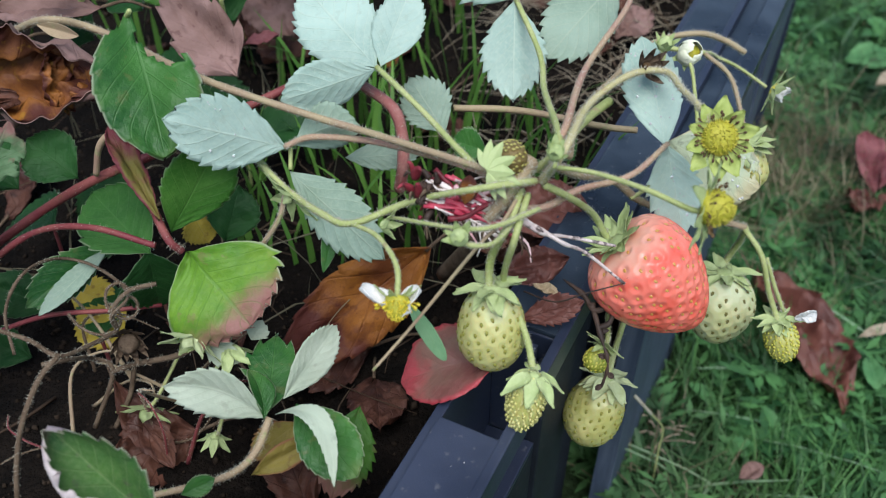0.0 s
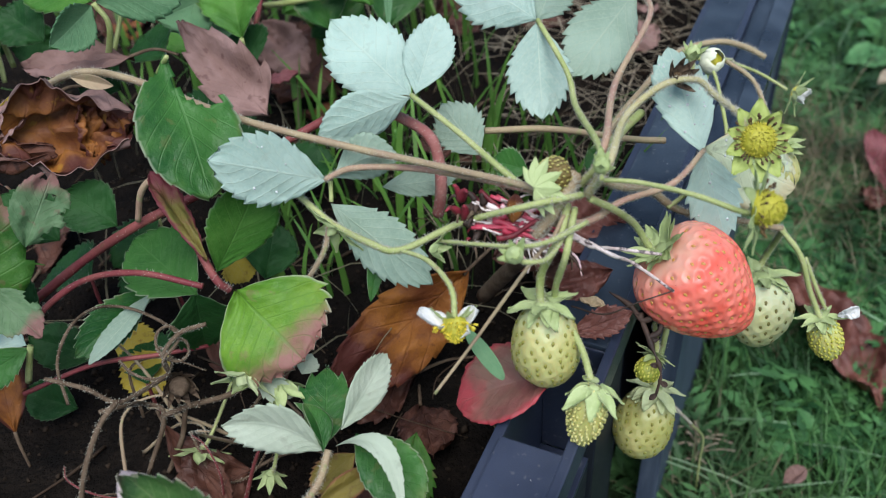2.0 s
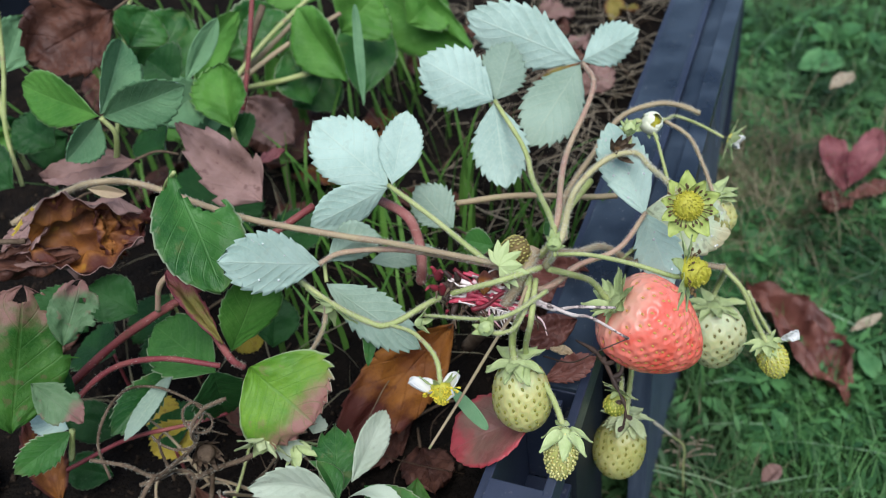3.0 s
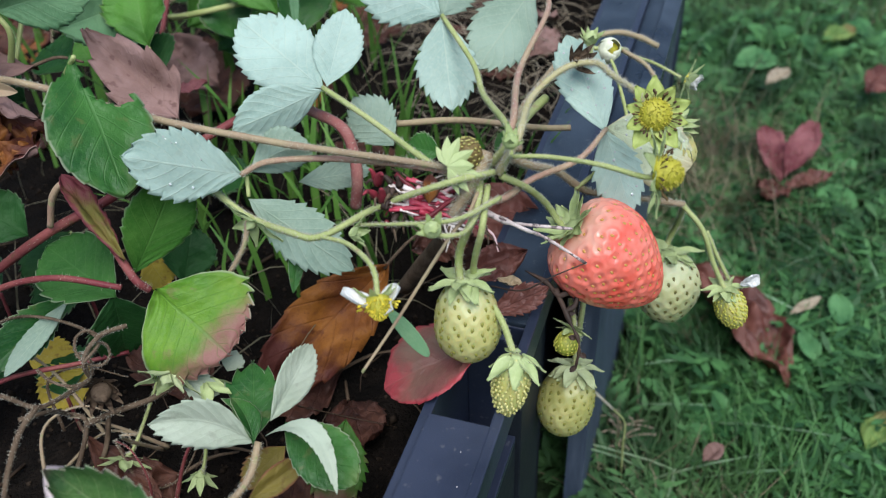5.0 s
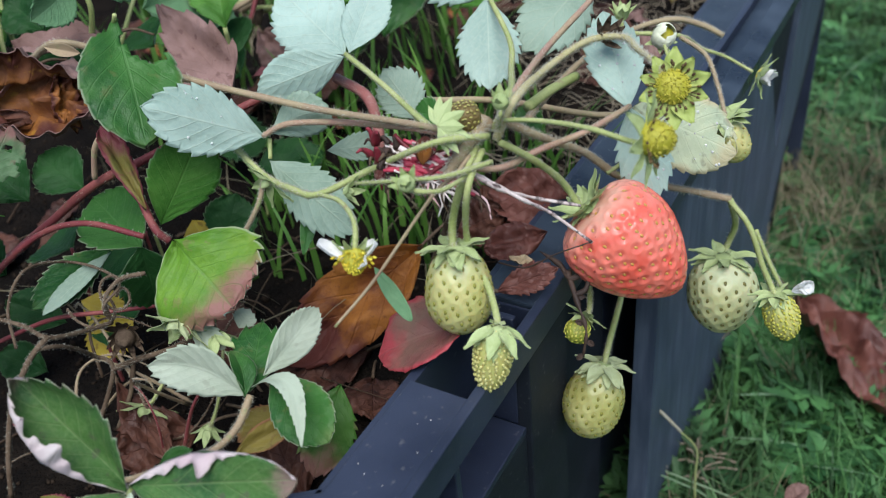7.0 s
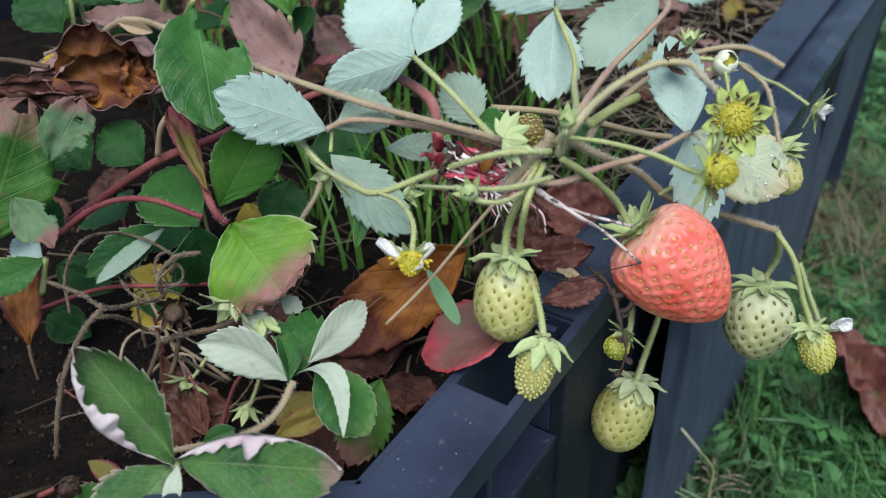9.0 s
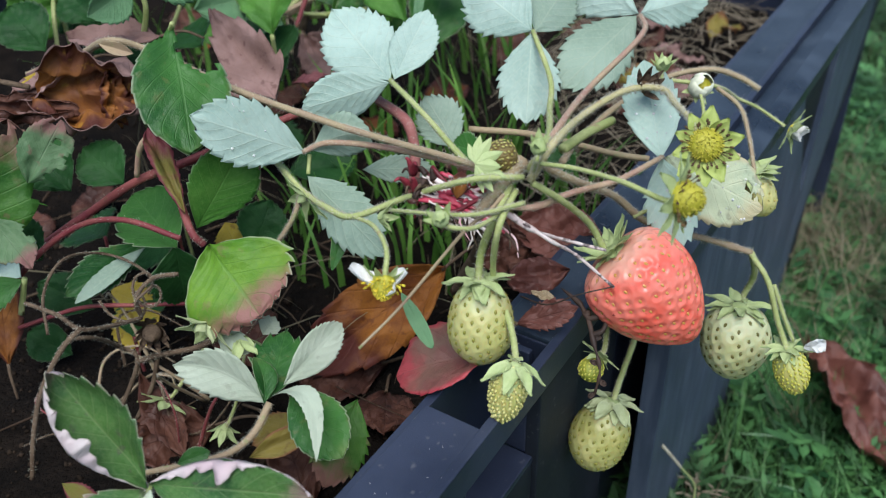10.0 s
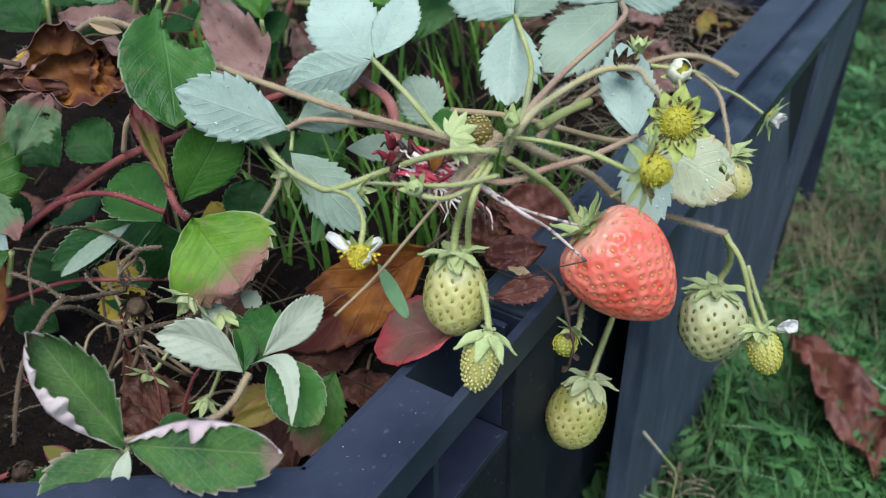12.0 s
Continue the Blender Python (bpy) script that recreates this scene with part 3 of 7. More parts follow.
def ring_of(name, me, centre, axis, count, lean, parent, seed=0, start=0.0, spread=0.25, scale=(0.8, 1.15), radius=0.0, skip=()):
    """count blades round an axis. lean: degrees by which they fall back from it."""
    rng = random.Random(seed)
    axis = Vector(axis).normalized()
    side = axis.orthogonal().normalized()
    for k in range(count):
        a = start + 2 * math.pi * k / count + rng.uniform(-spread, spread)
        tilt = radians(lean + rng.uniform(-16, 16))
        size = rng.uniform(*scale)
        if k in skip:
            continue
        out = Matrix.Rotation(a, 3, axis) @ side
        x = (axis * math.cos(tilt) + out * math.sin(tilt)).normalized()
        z = (axis * math.sin(tilt) - out * math.cos(tilt)).normalized()
        y = z.cross(x)
        m = Matrix((x, y, z)).transposed().to_4x4()
        placed(name, me, Matrix.Translation(Vector(centre) + out * radius) @ m @ Matrix.Diagonal((size, size, size, 1)), parent)


def achene_mesh(material, key, long, wide, tall=0.32):
    bm = bmesh.new()
    bmesh.ops.create_uvsphere(bm, u_segments=6, v_segments=5, radius=1)
    for v in bm.verts:
        taper = 1 - 0.35 * v.co.x
        v.co = Vector((v.co.x * long / 2, v.co.y * wide / 2 * taper, v.co.z * wide * tall * (1 if tall < 0.5 else 1 + 0.4 * v.co.z)))
    me = bpy.data.meshes.new(key)
    bm.to_mesh(me)
    bm.free()
    me.materials.append(material)
    me.polygons.foreach_set("use_smooth", [True] * len(me.polygons))
    return me


def fruit(name, label, group, base, tip, width, material, seeds, achene, achene_size, dimple, sepals, sepal_key, lean, stalk=None,
          a=0.5, b=2.2, c=0.6, seed=0, squash=1.0, bulge=(0.0, 0.0), stalk_r=0.0008, stalk_mat=None, proud=0.0, sunk=0.2, category="strawberry", loose=True, sepal_start=0.0, squash_dir=None, sepal_size=1.0, sepal_out=0.04, fine=1.0, spike=0.32):
    """A strawberry: dimpled flesh, achenes set in it, a calyx of sepals and its stalk."""
    base, tip = Vector(base), Vector(tip)
    top = thing(name, base, label, category, group)
    along = tip - base
    length = along.length
    along.normalize()
    sd = squash_dir and Vector(squash_dir) or (VIEW_SIDE - base)
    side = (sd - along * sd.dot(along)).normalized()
    other = along.cross(side)
    peak = max((k / 50) ** a * max(0, 1 - (k / 50) ** b) ** c for k in range(51))

    def surface(v, ang):
        r = width / 2 * (v ** a) * max(0.0, 1 - v ** b) ** c / peak
        wob = 1 + 0.05 * noise.noise(Vector((math.cos(ang), math.sin(ang), v * 2 + seed)) * 1.3)
        wob += bulge[0] * math.cos(ang - bulge[1]) * math.sin(math.pi * v)
        return base + along * length * v + (side * math.cos(ang) * squash + other * math.sin(ang)) * r * wob

    rings, segs = int(72 * fine), int(96 * fine)
    spots, rng = [], random.Random(seed)
    areas = np.cumsum([((k + 0.5) / 200) ** a * max(0, 1 - ((k + 0.5) / 200) ** b) ** c for k in range(200)])
    for k in range(seeds):
        v = (np.searchsorted(areas, areas[-1] * (k + 0.7) / (seeds + 0.6)) + 0.5) / 200
        ang = k * 2.39996 + rng.uniform(-0.12, 0.12)
        spots.append((v, ang, surface(v, ang)))
    verts, uvs, faces = [], [], []
    for i in range(rings + 1):
        v = 0.5 - 0.5 * math.cos(math.pi * i / rings)
        for k in range(segs):
            verts.append(surface(min(max(v, 0.0005), 0.9995), 2 * math.pi * k / segs))
            uvs.append((k / segs, v))
    P = np.array([tuple(q) for q in verts])
    C = base + along * length * 0.45
    N = P - np.array(tuple(C))
    N /= np.linalg.norm(N, axis=1)[:, None]
    if spots and dimple:
        S = np.array([tuple(s[2]) for s in spots])
        d = np.sqrt(((P[:, None, :] - S[None]) ** 2).sum(2)).min(1)
        P += N * (-dimple * np.exp(-(d / (achene_size * 0.75)) ** 2) + dimple * 0.45 * np.exp(-((d - achene_size * 1.25) / (achene_size * 0.45)) ** 2))[:, None]
    for i in range(rings):
        for k in range(segs):
            j = (k + 1) % segs
            faces.append((i * segs + k, i * segs + j, (i + 1) * segs + j, (i + 1) * segs + k))
    flesh = mesh_object("flesh", [tuple(q) for q in P], faces, material, top, "", None, uvs)
    flip(flesh)
    shape = achene_mesh(achene, "achene", achene_size, achene_size * 0.62, spike)
    joined_v, joined_f = [], []
    for v, ang, p in spots:
        ahead = (surface(min(v + 0.02, 0.999), ang) - surface(max(v - 0.02, 0.001), ang)).normalized()
        out = (surface(v, ang + 0.05) - surface(v, ang - 0.05)).cross(ahead)
        out = out.normalized() if out.length > 0 else along
        if out.dot(p - C) < 0:
            out.negate()
        y = out.cross(ahead).normalized()
        m = Matrix.Translation(p - out * (dimple * 0.9 - achene_size * sunk) + out * proud) @ Matrix((ahead, y, out)).transposed().to_4x4()
        m = m @ Matrix.Rotation(rng.uniform(-0.4, 0.4), 4, "Z") @ Matrix.Rotation(rng.uniform(-0.25, 0.25), 4, "Y")
        if loose:
            placed("achene", shape, m, flesh)
        else:
            k = len(joined_v)
            joined_v += [m @ q.co for q in shape.vertices]
            joined_f += [tuple(k + i for i in f.vertices) for f in shape.polygons]
    if joined_v:
        tagged(mesh_object("achene_layer", joined_v, joined_f, achene, flesh), kind="stuff")
    if sepals:
        hub_v, hub_f, _ = tube_data([base - along * width * 0.03, base + along * width * 0.02], width * 0.10, width * 0.16, 2)
        calyx = mesh_object("calyx", hub_v, hub_f, SEPAL, top)
        ring_of("sepal", SEPAL_MESHES[sepal_key], base - along * width * 0.03, -along, sepals, lean, calyx, seed, start=sepal_start, radius=width * sepal_out, scale=(0.9 * sepal_size, 1.2 * sepal_size))
        ring_of("sepal", SEPAL_MESHES[sepal_key], base - along * width * 0.015, -along, sepals - 2, lean + 14, calyx, seed + 50, start=sepal_start + 0.35, radius=width * sepal_out, scale=(0.7 * sepal_size, 1.0 * sepal_size))
    if stalk:
        stem("stalk", [*stalk, base + along * 0.001], stalk_r, stalk_r * 1.15, stalk_mat or STEM_GREEN, top, "", fuzz=60)
    return top


def flip(ob):
    """Turn the faces outward."""
    bm = bmesh.new()
    bm.from_mesh(ob.data)
    bmesh.ops.recalc_face_normals(bm, faces=bm.faces)
    bm.to_mesh(ob.data)
    bm.free()


blade_mesh("sepal_long", 0.0100, 0.0042, SEPAL, SEPAL, 0.06)
blade_mesh("sepal_wide", 0.0098, 0.0048, SEPAL, SEPAL_PALE, 0.08, 0.0, 0.12, 0.62)
blade_mesh("sepal_bright", 0.0098, 0.0048, SEPAL, SEPAL, -0.10, 0.0, 0.12, 0.62)
blade_mesh("sepal_pale", 0.0100, 0.0050, SEPAL_PALE, SEPAL_PALE, 0.05)
blade_mesh("sepal_star", 0.0088, 0.0058, SEPAL_OLIVE, SEPAL, -0.05, 0.0, 0.10, 0.80)
blade_mesh("sepal_small", 0.0055, 0.0024, SEPAL, SEPAL, 0.15)
blade_mesh("sepal_dry", 0.0075, 0.0024, STEM_DRY, STEM_DRY, -0.3)
blade_mesh("petal", 0.0088, 0.0070, PETAL, PETAL, 0.08, 0.08, 0.08)
blade_mesh("petal_small", 0.0060, 0.0052, PETAL, PETAL, -0.35, 0.05, 0.5)


# ---- the planter: a black plastic crate with a ribbed rim ----
ORIGIN, ALONG, OUT = Vector((-0.001, 0.149, 0)), Vector((0.450, 0.893, 0)), Vector((0.893, -0.450, 0))
RIM, GROUND, BED = 0.4235, 0.185, 0.366
FRONT, FRONT_OUT = Vector((-0.985, -0.172, 0)), Vector((0.172, -0.985, 0))
CORNER = ORIGIN + ALONG * -0.0425


def at(u, n, z):
    p = ORIGIN + ALONG * u + OUT * n
    return Vector((p.x, p.y, z))


def at_front(u, n, z):
    p = CORNER + FRONT * u + FRONT_OUT * n
    return Vector((p.x, p.y, z))


def prism(name, low, high, material, parent, label="", bevel=0.0006):
    """A solid between two outlines with the same number of corners."""
    bm = bmesh.new()
    a, b = [bm.verts.new(p) for p in low], [bm.verts.new(p) for p in high]
    bm.faces.new(a[::-1]), bm.faces.new(b)
    for i in range(len(a)):
        j = (i + 1) % len(a)
        bm.faces.new((a[i], a[j], b[j], b[i]))
    bmesh.ops.recalc_face_normals(bm, faces=bm.faces)
    if bevel:
        bmesh.ops.bevel(bm, geom=bm.edges[:], offset=bevel, segments=2, affect="EDGES", profile=0.6)
    me = bpy.data.meshes.new(name)
    bm.to_mesh(me)
    bm.free()
    me.materials.append(material)
    ob = new(name, me)
    hang(ob, parent)
    if label:
        tagged(ob, label)
    return ob


def slab(name, u0, u1, n0, n1, z0, z1, parent, label="", place=at, bevel=0.0006, drop=0.0, material=None):
    corners = ((u0, n0), (u1, n0), (u1, n1), (u0, n1))
    return prism(name, [place(u, n, z0) for u, n in corners], [place(u, n, z1 - (drop if n == n1 else 0)) for u, n in corners], material or PLASTIC, parent, label, bevel)


crate = thing("planter_crate", (-0.1, 0.3, GROUND), "black plastic planter crate with a ribbed open rim", "planter")
# where the outer edges of the two rims meet
_k = (at(0, 0.0205, 0) - at_front(0, 0.021, 0)).cross(ALONG).z / FRONT.cross(ALONG).z
_joint = at_front(0, 0.021, 0) + FRONT * _k
_outline = [at(0, 0, 0), at_front(0, 0, 0), at_front(0.5, 0, 0), at_front(0.5, 0.021, 0), _joint, at(0, 0.0205, 0)]
prism("rim_plate", [Vector((p.x, p.y, RIM - 0.0025)) for p in _outline], [Vector((p.x, p.y, RIM)) for p in _outline], PLASTIC, crate, "flat corner plate of the rim")
slab("rim_plate", 0.043, 0.52, 0.0, 0.0205, RIM - 0.0025, RIM - 0.0005, crate, material=PLASTIC_WORN)
slab("rim_lip", -0.052, 0.52, 0.0180, 0.0213, RIM - 0.0125, RIM + 0.0002, crate)
slab("rim_lip", 0.0, 0.5, 0.0178, 0.0212, RIM - 0.0125, RIM + 0.0002, crate, place=at_front)
slab("inner_wall", -0.045, 0.52, -0.0030, 0.0002, GROUND + 0.01, RIM - 0.0022, crate, bevel=0.0004)
slab("inner_wall", 0.0, 0.5, -0.0030, 0.0002, GROUND + 0.01, RIM - 0.0022, crate, place=at_front, bevel=0.0004)
slab("ledge", -0.060, 0.036, 0.0, 0.0172, 0.3735, 0.3765, crate, "lower ledge seen through the openings")
slab("outer_wall", -0.060, 0.036, 0.0140, 0.0172, GROUND, 0.3737, crate, material=PLASTIC_SHADED)
slab("outer_wall", 0.0362, 0.066, 0.0140, 0.0190, GROUND, RIM - 0.0120, crate, material=PLASTIC_SHADED)
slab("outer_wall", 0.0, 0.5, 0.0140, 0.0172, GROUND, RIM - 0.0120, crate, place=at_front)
for u in (-0.034, -0.0095):
    slab("rib", u, u + 0.0026, 0.0002, 0.0176, 0.376, RIM - 0.0022, crate)
slab("rib", 0.0362, 0.0388, 0.0002, 0.0142, 0.376, RIM - 0.0022, crate)
slab("rib", 0.0425, 0.0450, 0.0002, 0.0180, RIM - 0.030, RIM - 0.0024, crate)
# the stepped-out side panel, with its ridge and groove
def panel(name, outline, n0, n1, parent, label="", material=None):
    """A flat piece of the crate's side: its outline along the side and up, and its two faces."""
    return prism(name, [at(u, n0, z) for u, z in outline], [at(u, n1, z) for u, z in outline], material or PLASTIC, parent, label, 0.0004)


_top, _low = RIM - 0.0085, GROUND - 0.02
panel("side_panel", ((0.134, _low), (0.134, _top), (0.320, _top), (0.324, 0.390), (0.3876, 0.298), (0.3876, _low)), 0.0215, 0.0310, crate, "scuffed side panel, its grey-blue lightened for the sky's reflection", PLASTIC_SIDE)
panel("side_panel", ((0.3880, _low), (0.3880, 0.298), (0.402, 0.374), (0.410, _top), (0.513, _top), (0.511, 0.371), (0.412, 0.255), (0.400, _low)), 0.0215, 0.0310, crate, "", PLASTIC_SIDE)
panel("end_post", ((0.4005, _low), (0.4125, 0.255), (0.5115, 0.371), (0.5135, _top), (0.545, _top), (0.543, 0.378), (0.432, 0.262), (0.420, _low)), 0.0200, 0.0305, crate, "", PLASTIC_SHADED)
slab("recess_wall", 0.0640, 0.1345, 0.0030, 0.0070, GROUND, RIM - 0.0120, crate, material=PLASTIC_SHADED)
# dark plate set shallow in the recess; its colour stands in for deep shade
panel("recess_wall", ((0.3195, _top), (0.3235, 0.389), (0.3878, 0.296), (0.4030, 0.374), (0.4110, _top)), 0.0255, 0.0275, crate, "", PLASTIC_SHADED)
slab("rim_groove", 0.088, 0.545, 0.0212, 0.0300, RIM - 0.0085, RIM - 0.0045, crate, material=PLASTIC_WORN)
slab("rim_ridge", 0.088, 0.545, 0.0298, 0.0385, RIM - 0.0105, RIM - 0.0010, crate, drop=0.002, material=PLASTIC_WORN)
slab("end_wall", 0.516, 0.52, -0.6, 0.0310, GROUND, RIM - 0.009, crate)
_a, _b = at_front(0.497, 0.0, 0), at(0.518, -0.597, 0)
_side = Vector((-(_b - _a).y, (_b - _a).x, 0)).normalized() * 0.004
prism("back_wall", [Vector((p.x, p.y, GROUND)) for p in (_a, _b, _b + _side, _a + _side)], [Vector((p.x, p.y, RIM - 0.009)) for p in (_a, _b, _b + _side, _a + _side)], PLASTIC_SHADED, crate)
speck_rng = random.Random(4)
speck_v, speck_f = [], []
for _ in range(80):
    u, n = speck_rng.uniform(-0.05, 0.4), speck_rng.uniform(0.002, 0.020)
    if 0.0 < u < 0.044:
        continue
    p, r = at(u, n, RIM - (0.0004 if u > 0 else -0.0001)), speck_rng.choice((0.00008, 0.00012, 0.0002))
    k = len(speck_v)
    speck_v += [p + Vector((r, 0, 0)), p + Vector((0, r, 0)), p + Vector((-r, 0, 0)), p + Vector((0, -r, 0)), p + Vector((0, 0, r * 0.7))]
    speck_f += [(k, k + 1, k + 4), (k + 1, k + 2, k + 4), (k + 2, k + 3, k + 4), (k + 3, k, k + 4)]
tagged(mesh_object("dust", speck_v, speck_f, DUST, crate, "pale specks of dust"), kind="stuff")


def inside(x, y, margin=0.0):
    q = Vector((x, y, 0))
    return (q - ORIGIN).dot(OUT) < -margin and (q - CORNER).dot(FRONT_OUT) < -margin and (q - _a).dot(_side) < 0 and (q - ORIGIN).dot(ALONG) < 0.517


def bed_height(x, y):
    return BED + 0.007 * noise.noise(Vector((x * 14, y * 14, 1))) + 0.004 * noise.noise(Vector((x * 45, y * 45, 2)))


def soil():
    step, x0, y0, nx, ny = 0.008, -0.62, 0.0, 126, 116
    verts = [(x0 + i * step, y0 + j * step, bed_height(x0 + i * step, y0 + j * step)) for j in range(ny + 1) for i in range(nx + 1)]
    faces = []
    for j in range(ny):
        for i in range(nx):
            if inside(x0 + (i + 0.5) * step, y0 + (j + 0.5) * step, -0.002):
                k = j * (nx + 1) + i
                faces.append((k, k + 1, k + nx + 2, k + nx + 1))
    used = sorted({k for f in faces for k in f})
    back = {k: i for i, k in enumerate(used)}
    ob = mesh_object("soil", [verts[k] for k in used], [tuple(back[k] for k in f) for f in faces], SOIL)
    tagged(ob, "dark crumbly potting soil filling the planter", "soil", kind="structure")


soil()


def lawn():
    n = 90
    xs = [math.copysign(abs(i / (n / 2)) ** 4 * 400 + abs(i / (n / 2)) * 1.2, i) for i in range(-n // 2, n // 2 + 1)]
    verts = [(0.3 + x, 0.5 + y, GROUND + 0.012 * noise.noise(Vector((x * 6, y * 6, 0))) * (abs(x) < 3 and abs(y) < 3)) for y in xs for x in xs]
    w = len(xs)
    faces = [(j * w + i, j * w + i + 1, (j + 1) * w + i + 1, (j + 1) * w + i) for j in range(w - 1) for i in range(w - 1)]
    tagged(mesh_object("ground", verts, faces, TURF), "dark mossy earth under the lawn", "ground", kind="structure")


lawn()


def blades(name, label, category, spots, height, wide, material, lean=0.6, seed=0, segments=3):
    """Bent, tapering grass blades rooted at spots: (x, y, z)."""
    rng = random.Random(seed)
    verts, faces = [], []
    for x, y, z in spots:
        h, w, a = rng.uniform(*height), rng.uniform(*wide) / 2, rng.uniform(0, 6.283)
        dx, dy = math.cos(a), math.sin(a)
        bend = rng.uniform(0.1, lean) * h
        k = len(verts)
        for i in range(segments):
            t = i / segments
            off, up, ww = bend * t * t, h * t * (1 - 0.25 * t * bend / h), w * (1 - 0.6 * t)
            verts += [(x + dx * off - dy * ww, y + dy * off + dx * ww, z + up), (x + dx * off + dy * ww, y + dy * off - dx * ww, z + up + ww * 0.3)]
        verts.append((x + dx * bend, y + dy * bend, z + h * (1 - 0.25 * bend / h)))
        for i in range(segments - 1):
            faces.append((k + 2 * i, k + 2 * i + 1, k + 2 * i + 3, k + 2 * i + 2))
        e = k + 2 * (segments - 1)
        faces.append((e, e + 1, e + 2))
    return tagged(mesh_object(name, verts, faces, material), label, category, kind="stuff")


def lawn_spots(count, seed, near=1.0, clump=0.0):
    rng = random.Random(seed)
    out = []
    while len(out) < count:
        r = rng.random() ** 1.6
        x, y = rng.uniform(0.02, 0.35 + 1.6 * r), rng.uniform(0.0, 0.6 + 1.6 * r)
        q = Vector((x, y, 0)) - ORIGIN
        u, n = q.dot(ALONG), q.dot(OUT)
        if n < (0.062 if u < 0.145 else 0.034) and u < 0.55:
            continue
        if clump and noise.noise(Vector((x * 9, y * 9, seed))) < clump:
            continue
        out.append((x, y, GROUND - 0.004))
    return out


blades("lawn_grass", "short green lawn grass beside the planter", "grass", lawn_spots(42000, 1), (0.020, 0.058), (0.0008, 0.0021), GRASS_LAWN, 1.0, 1)
blades("dry_grass", "dry straw-coloured blades among the lawn", "grass", lawn_spots(4200, 2, clump=0.10), (0.025, 0.055), (0.0008, 0.0016), GRASS_DRY, 1.3, 2)


def weeds(name, label, spots, size, material, seed, fronds=7):
    """Low rosettes of small oval leaflets on thin arching stalks."""
    rng = random.Random(seed)
    verts, faces = [], []
    for x, y, z in spots:
        for _ in range(fronds):
            a, reach, rise = rng.uniform(0, 6.283), rng.uniform(0.4, 1.0) * size, rng.uniform(0.35, 1.0) * size
            for t in (0.45, 0.6, 0.75, 0.88, 1.0):
                for side in (-1, 1):
                    c = Vector((x + math.cos(a) * reach * t, y + math.sin(a) * reach * t, z + rise * (1.3 * t - 0.5 * t * t)))
                    b = a + side * rng.uniform(0.6, 1.2)
                    d = Vector((math.cos(b), math.sin(b), rng.uniform(-0.2, 0.5))) * size * rng.uniform(0.16, 0.34)
                    w = Vector((-math.sin(b), math.cos(b), rng.uniform(-0.3, 0.3))) * size * rng.uniform(0.02, 0.05)
                    k = len(verts)
                    verts += [c, c + d * 0.5 + w, c + d, c + d * 0.5 - w]
                    faces.append((k, k + 1, k + 2, k + 3))
    return tagged(mesh_object(name, verts, faces, material), label, "weed", kind="stuff")


def tuft(x, y, radius, count, seed):
    rng = random.Random(seed)
    return [(x + rng.gauss(0, radius), y + rng.gauss(0, radius), GROUND) for _ in range(count)]


def far_lawn_spots(count, seed):
    rng = random.Random(seed)
    out = []
    while len(out) < count:
        x, y = rng.gauss(0.1, 1.6), rng.gauss(0.5, 1.6)
        q = Vector((x, y, 0)) - ORIGIN
        if (inside(x, y, -0.03) or (-0.1 < q.dot(ALONG) < 0.53 and -0.7 < q.dot(OUT) < 0.034)) or (0.02 < x < 0.35 + 1.6 and 0.0 < y < 2.2):
            continue
        out.append((x, y, GROUND - 0.004))
    return out


blades("lawn_grass", "lawn grass round the planter", "grass", far_lawn_spots(26000, 41), (0.025, 0.06), (0.002, 0.006), GRASS_LAWN, 1.0, 42)
blades("long_grass", "long pale blades lying over the lawn", "grass", lawn_spots(420, 77), (0.035, 0.065), (0.0014, 0.0030), GRASS_LONG, 2.2, 78, 5)
TUFT_AT = (0.2590, 0.5580, 0.2100)
blades("dry_tuft", "tuft of dead pale grass in the lawn", "grass", tuft(TUFT_AT[0], TUFT_AT[1], 0.050, 1500, 3), (0.03, 0.075), (0.0006, 0.0014), GRASS_DRY, 1.8, 33, 4)


def broad_weeds():
    """Rosettes of broad, blunt leaves among the grass."""
    rng = random.Random(8)
    verts, faces = [], []
    for x, y, z in lawn_spots(430, 14):
        for k in range(rng.randint(3, 6)):
            a, long = rng.uniform(0, 6.283), rng.uniform(0.010, 0.024) if y < 0.40 else rng.uniform(0.016, 0.038)
            d, w = Vector((math.cos(a), math.sin(a), 0)), Vector((-math.sin(a), math.cos(a), 0))
            rise, breadth, k0 = rng.uniform(0.3, 1.0), rng.uniform(0.18, 0.40), len(verts)
            for i in range(7):
                t = i / 6
                half = long * breadth * math.sin(math.pi * min(0.97, 0.08 + 0.9 * t)) ** 0.8
                c = Vector((x, y, z + 0.017)) + d * long * t + Vector((0, 0, long * rise * (t - 0.5 * t * t)))
                verts += [c - w * half + Vector((0, 0, half * 0.3)), c, c + w * half + Vector((0, 0, half * 0.3))]
            for i in range(6):
                for j in (0, 1):
                    q = k0 + i * 3 + j
                    faces.append((q, q + 1, q + 4, q + 3))
    tagged(mesh_object("broad_weeds", verts, faces, WEED_BROAD), "broad-leaved weeds among the grass", "weed", kind="stuff")


broad_weeds()
weeds("lawn_weed", "feathery green weeds growing in the lawn", lawn_spots(1100, 5, clump=-0.02), 0.046, WEED, 5)
weeds("clover", "broad-leaved clover in the lawn", lawn_spots(420, 9, clump=0.15), 0.058, WEED, 9, 5)


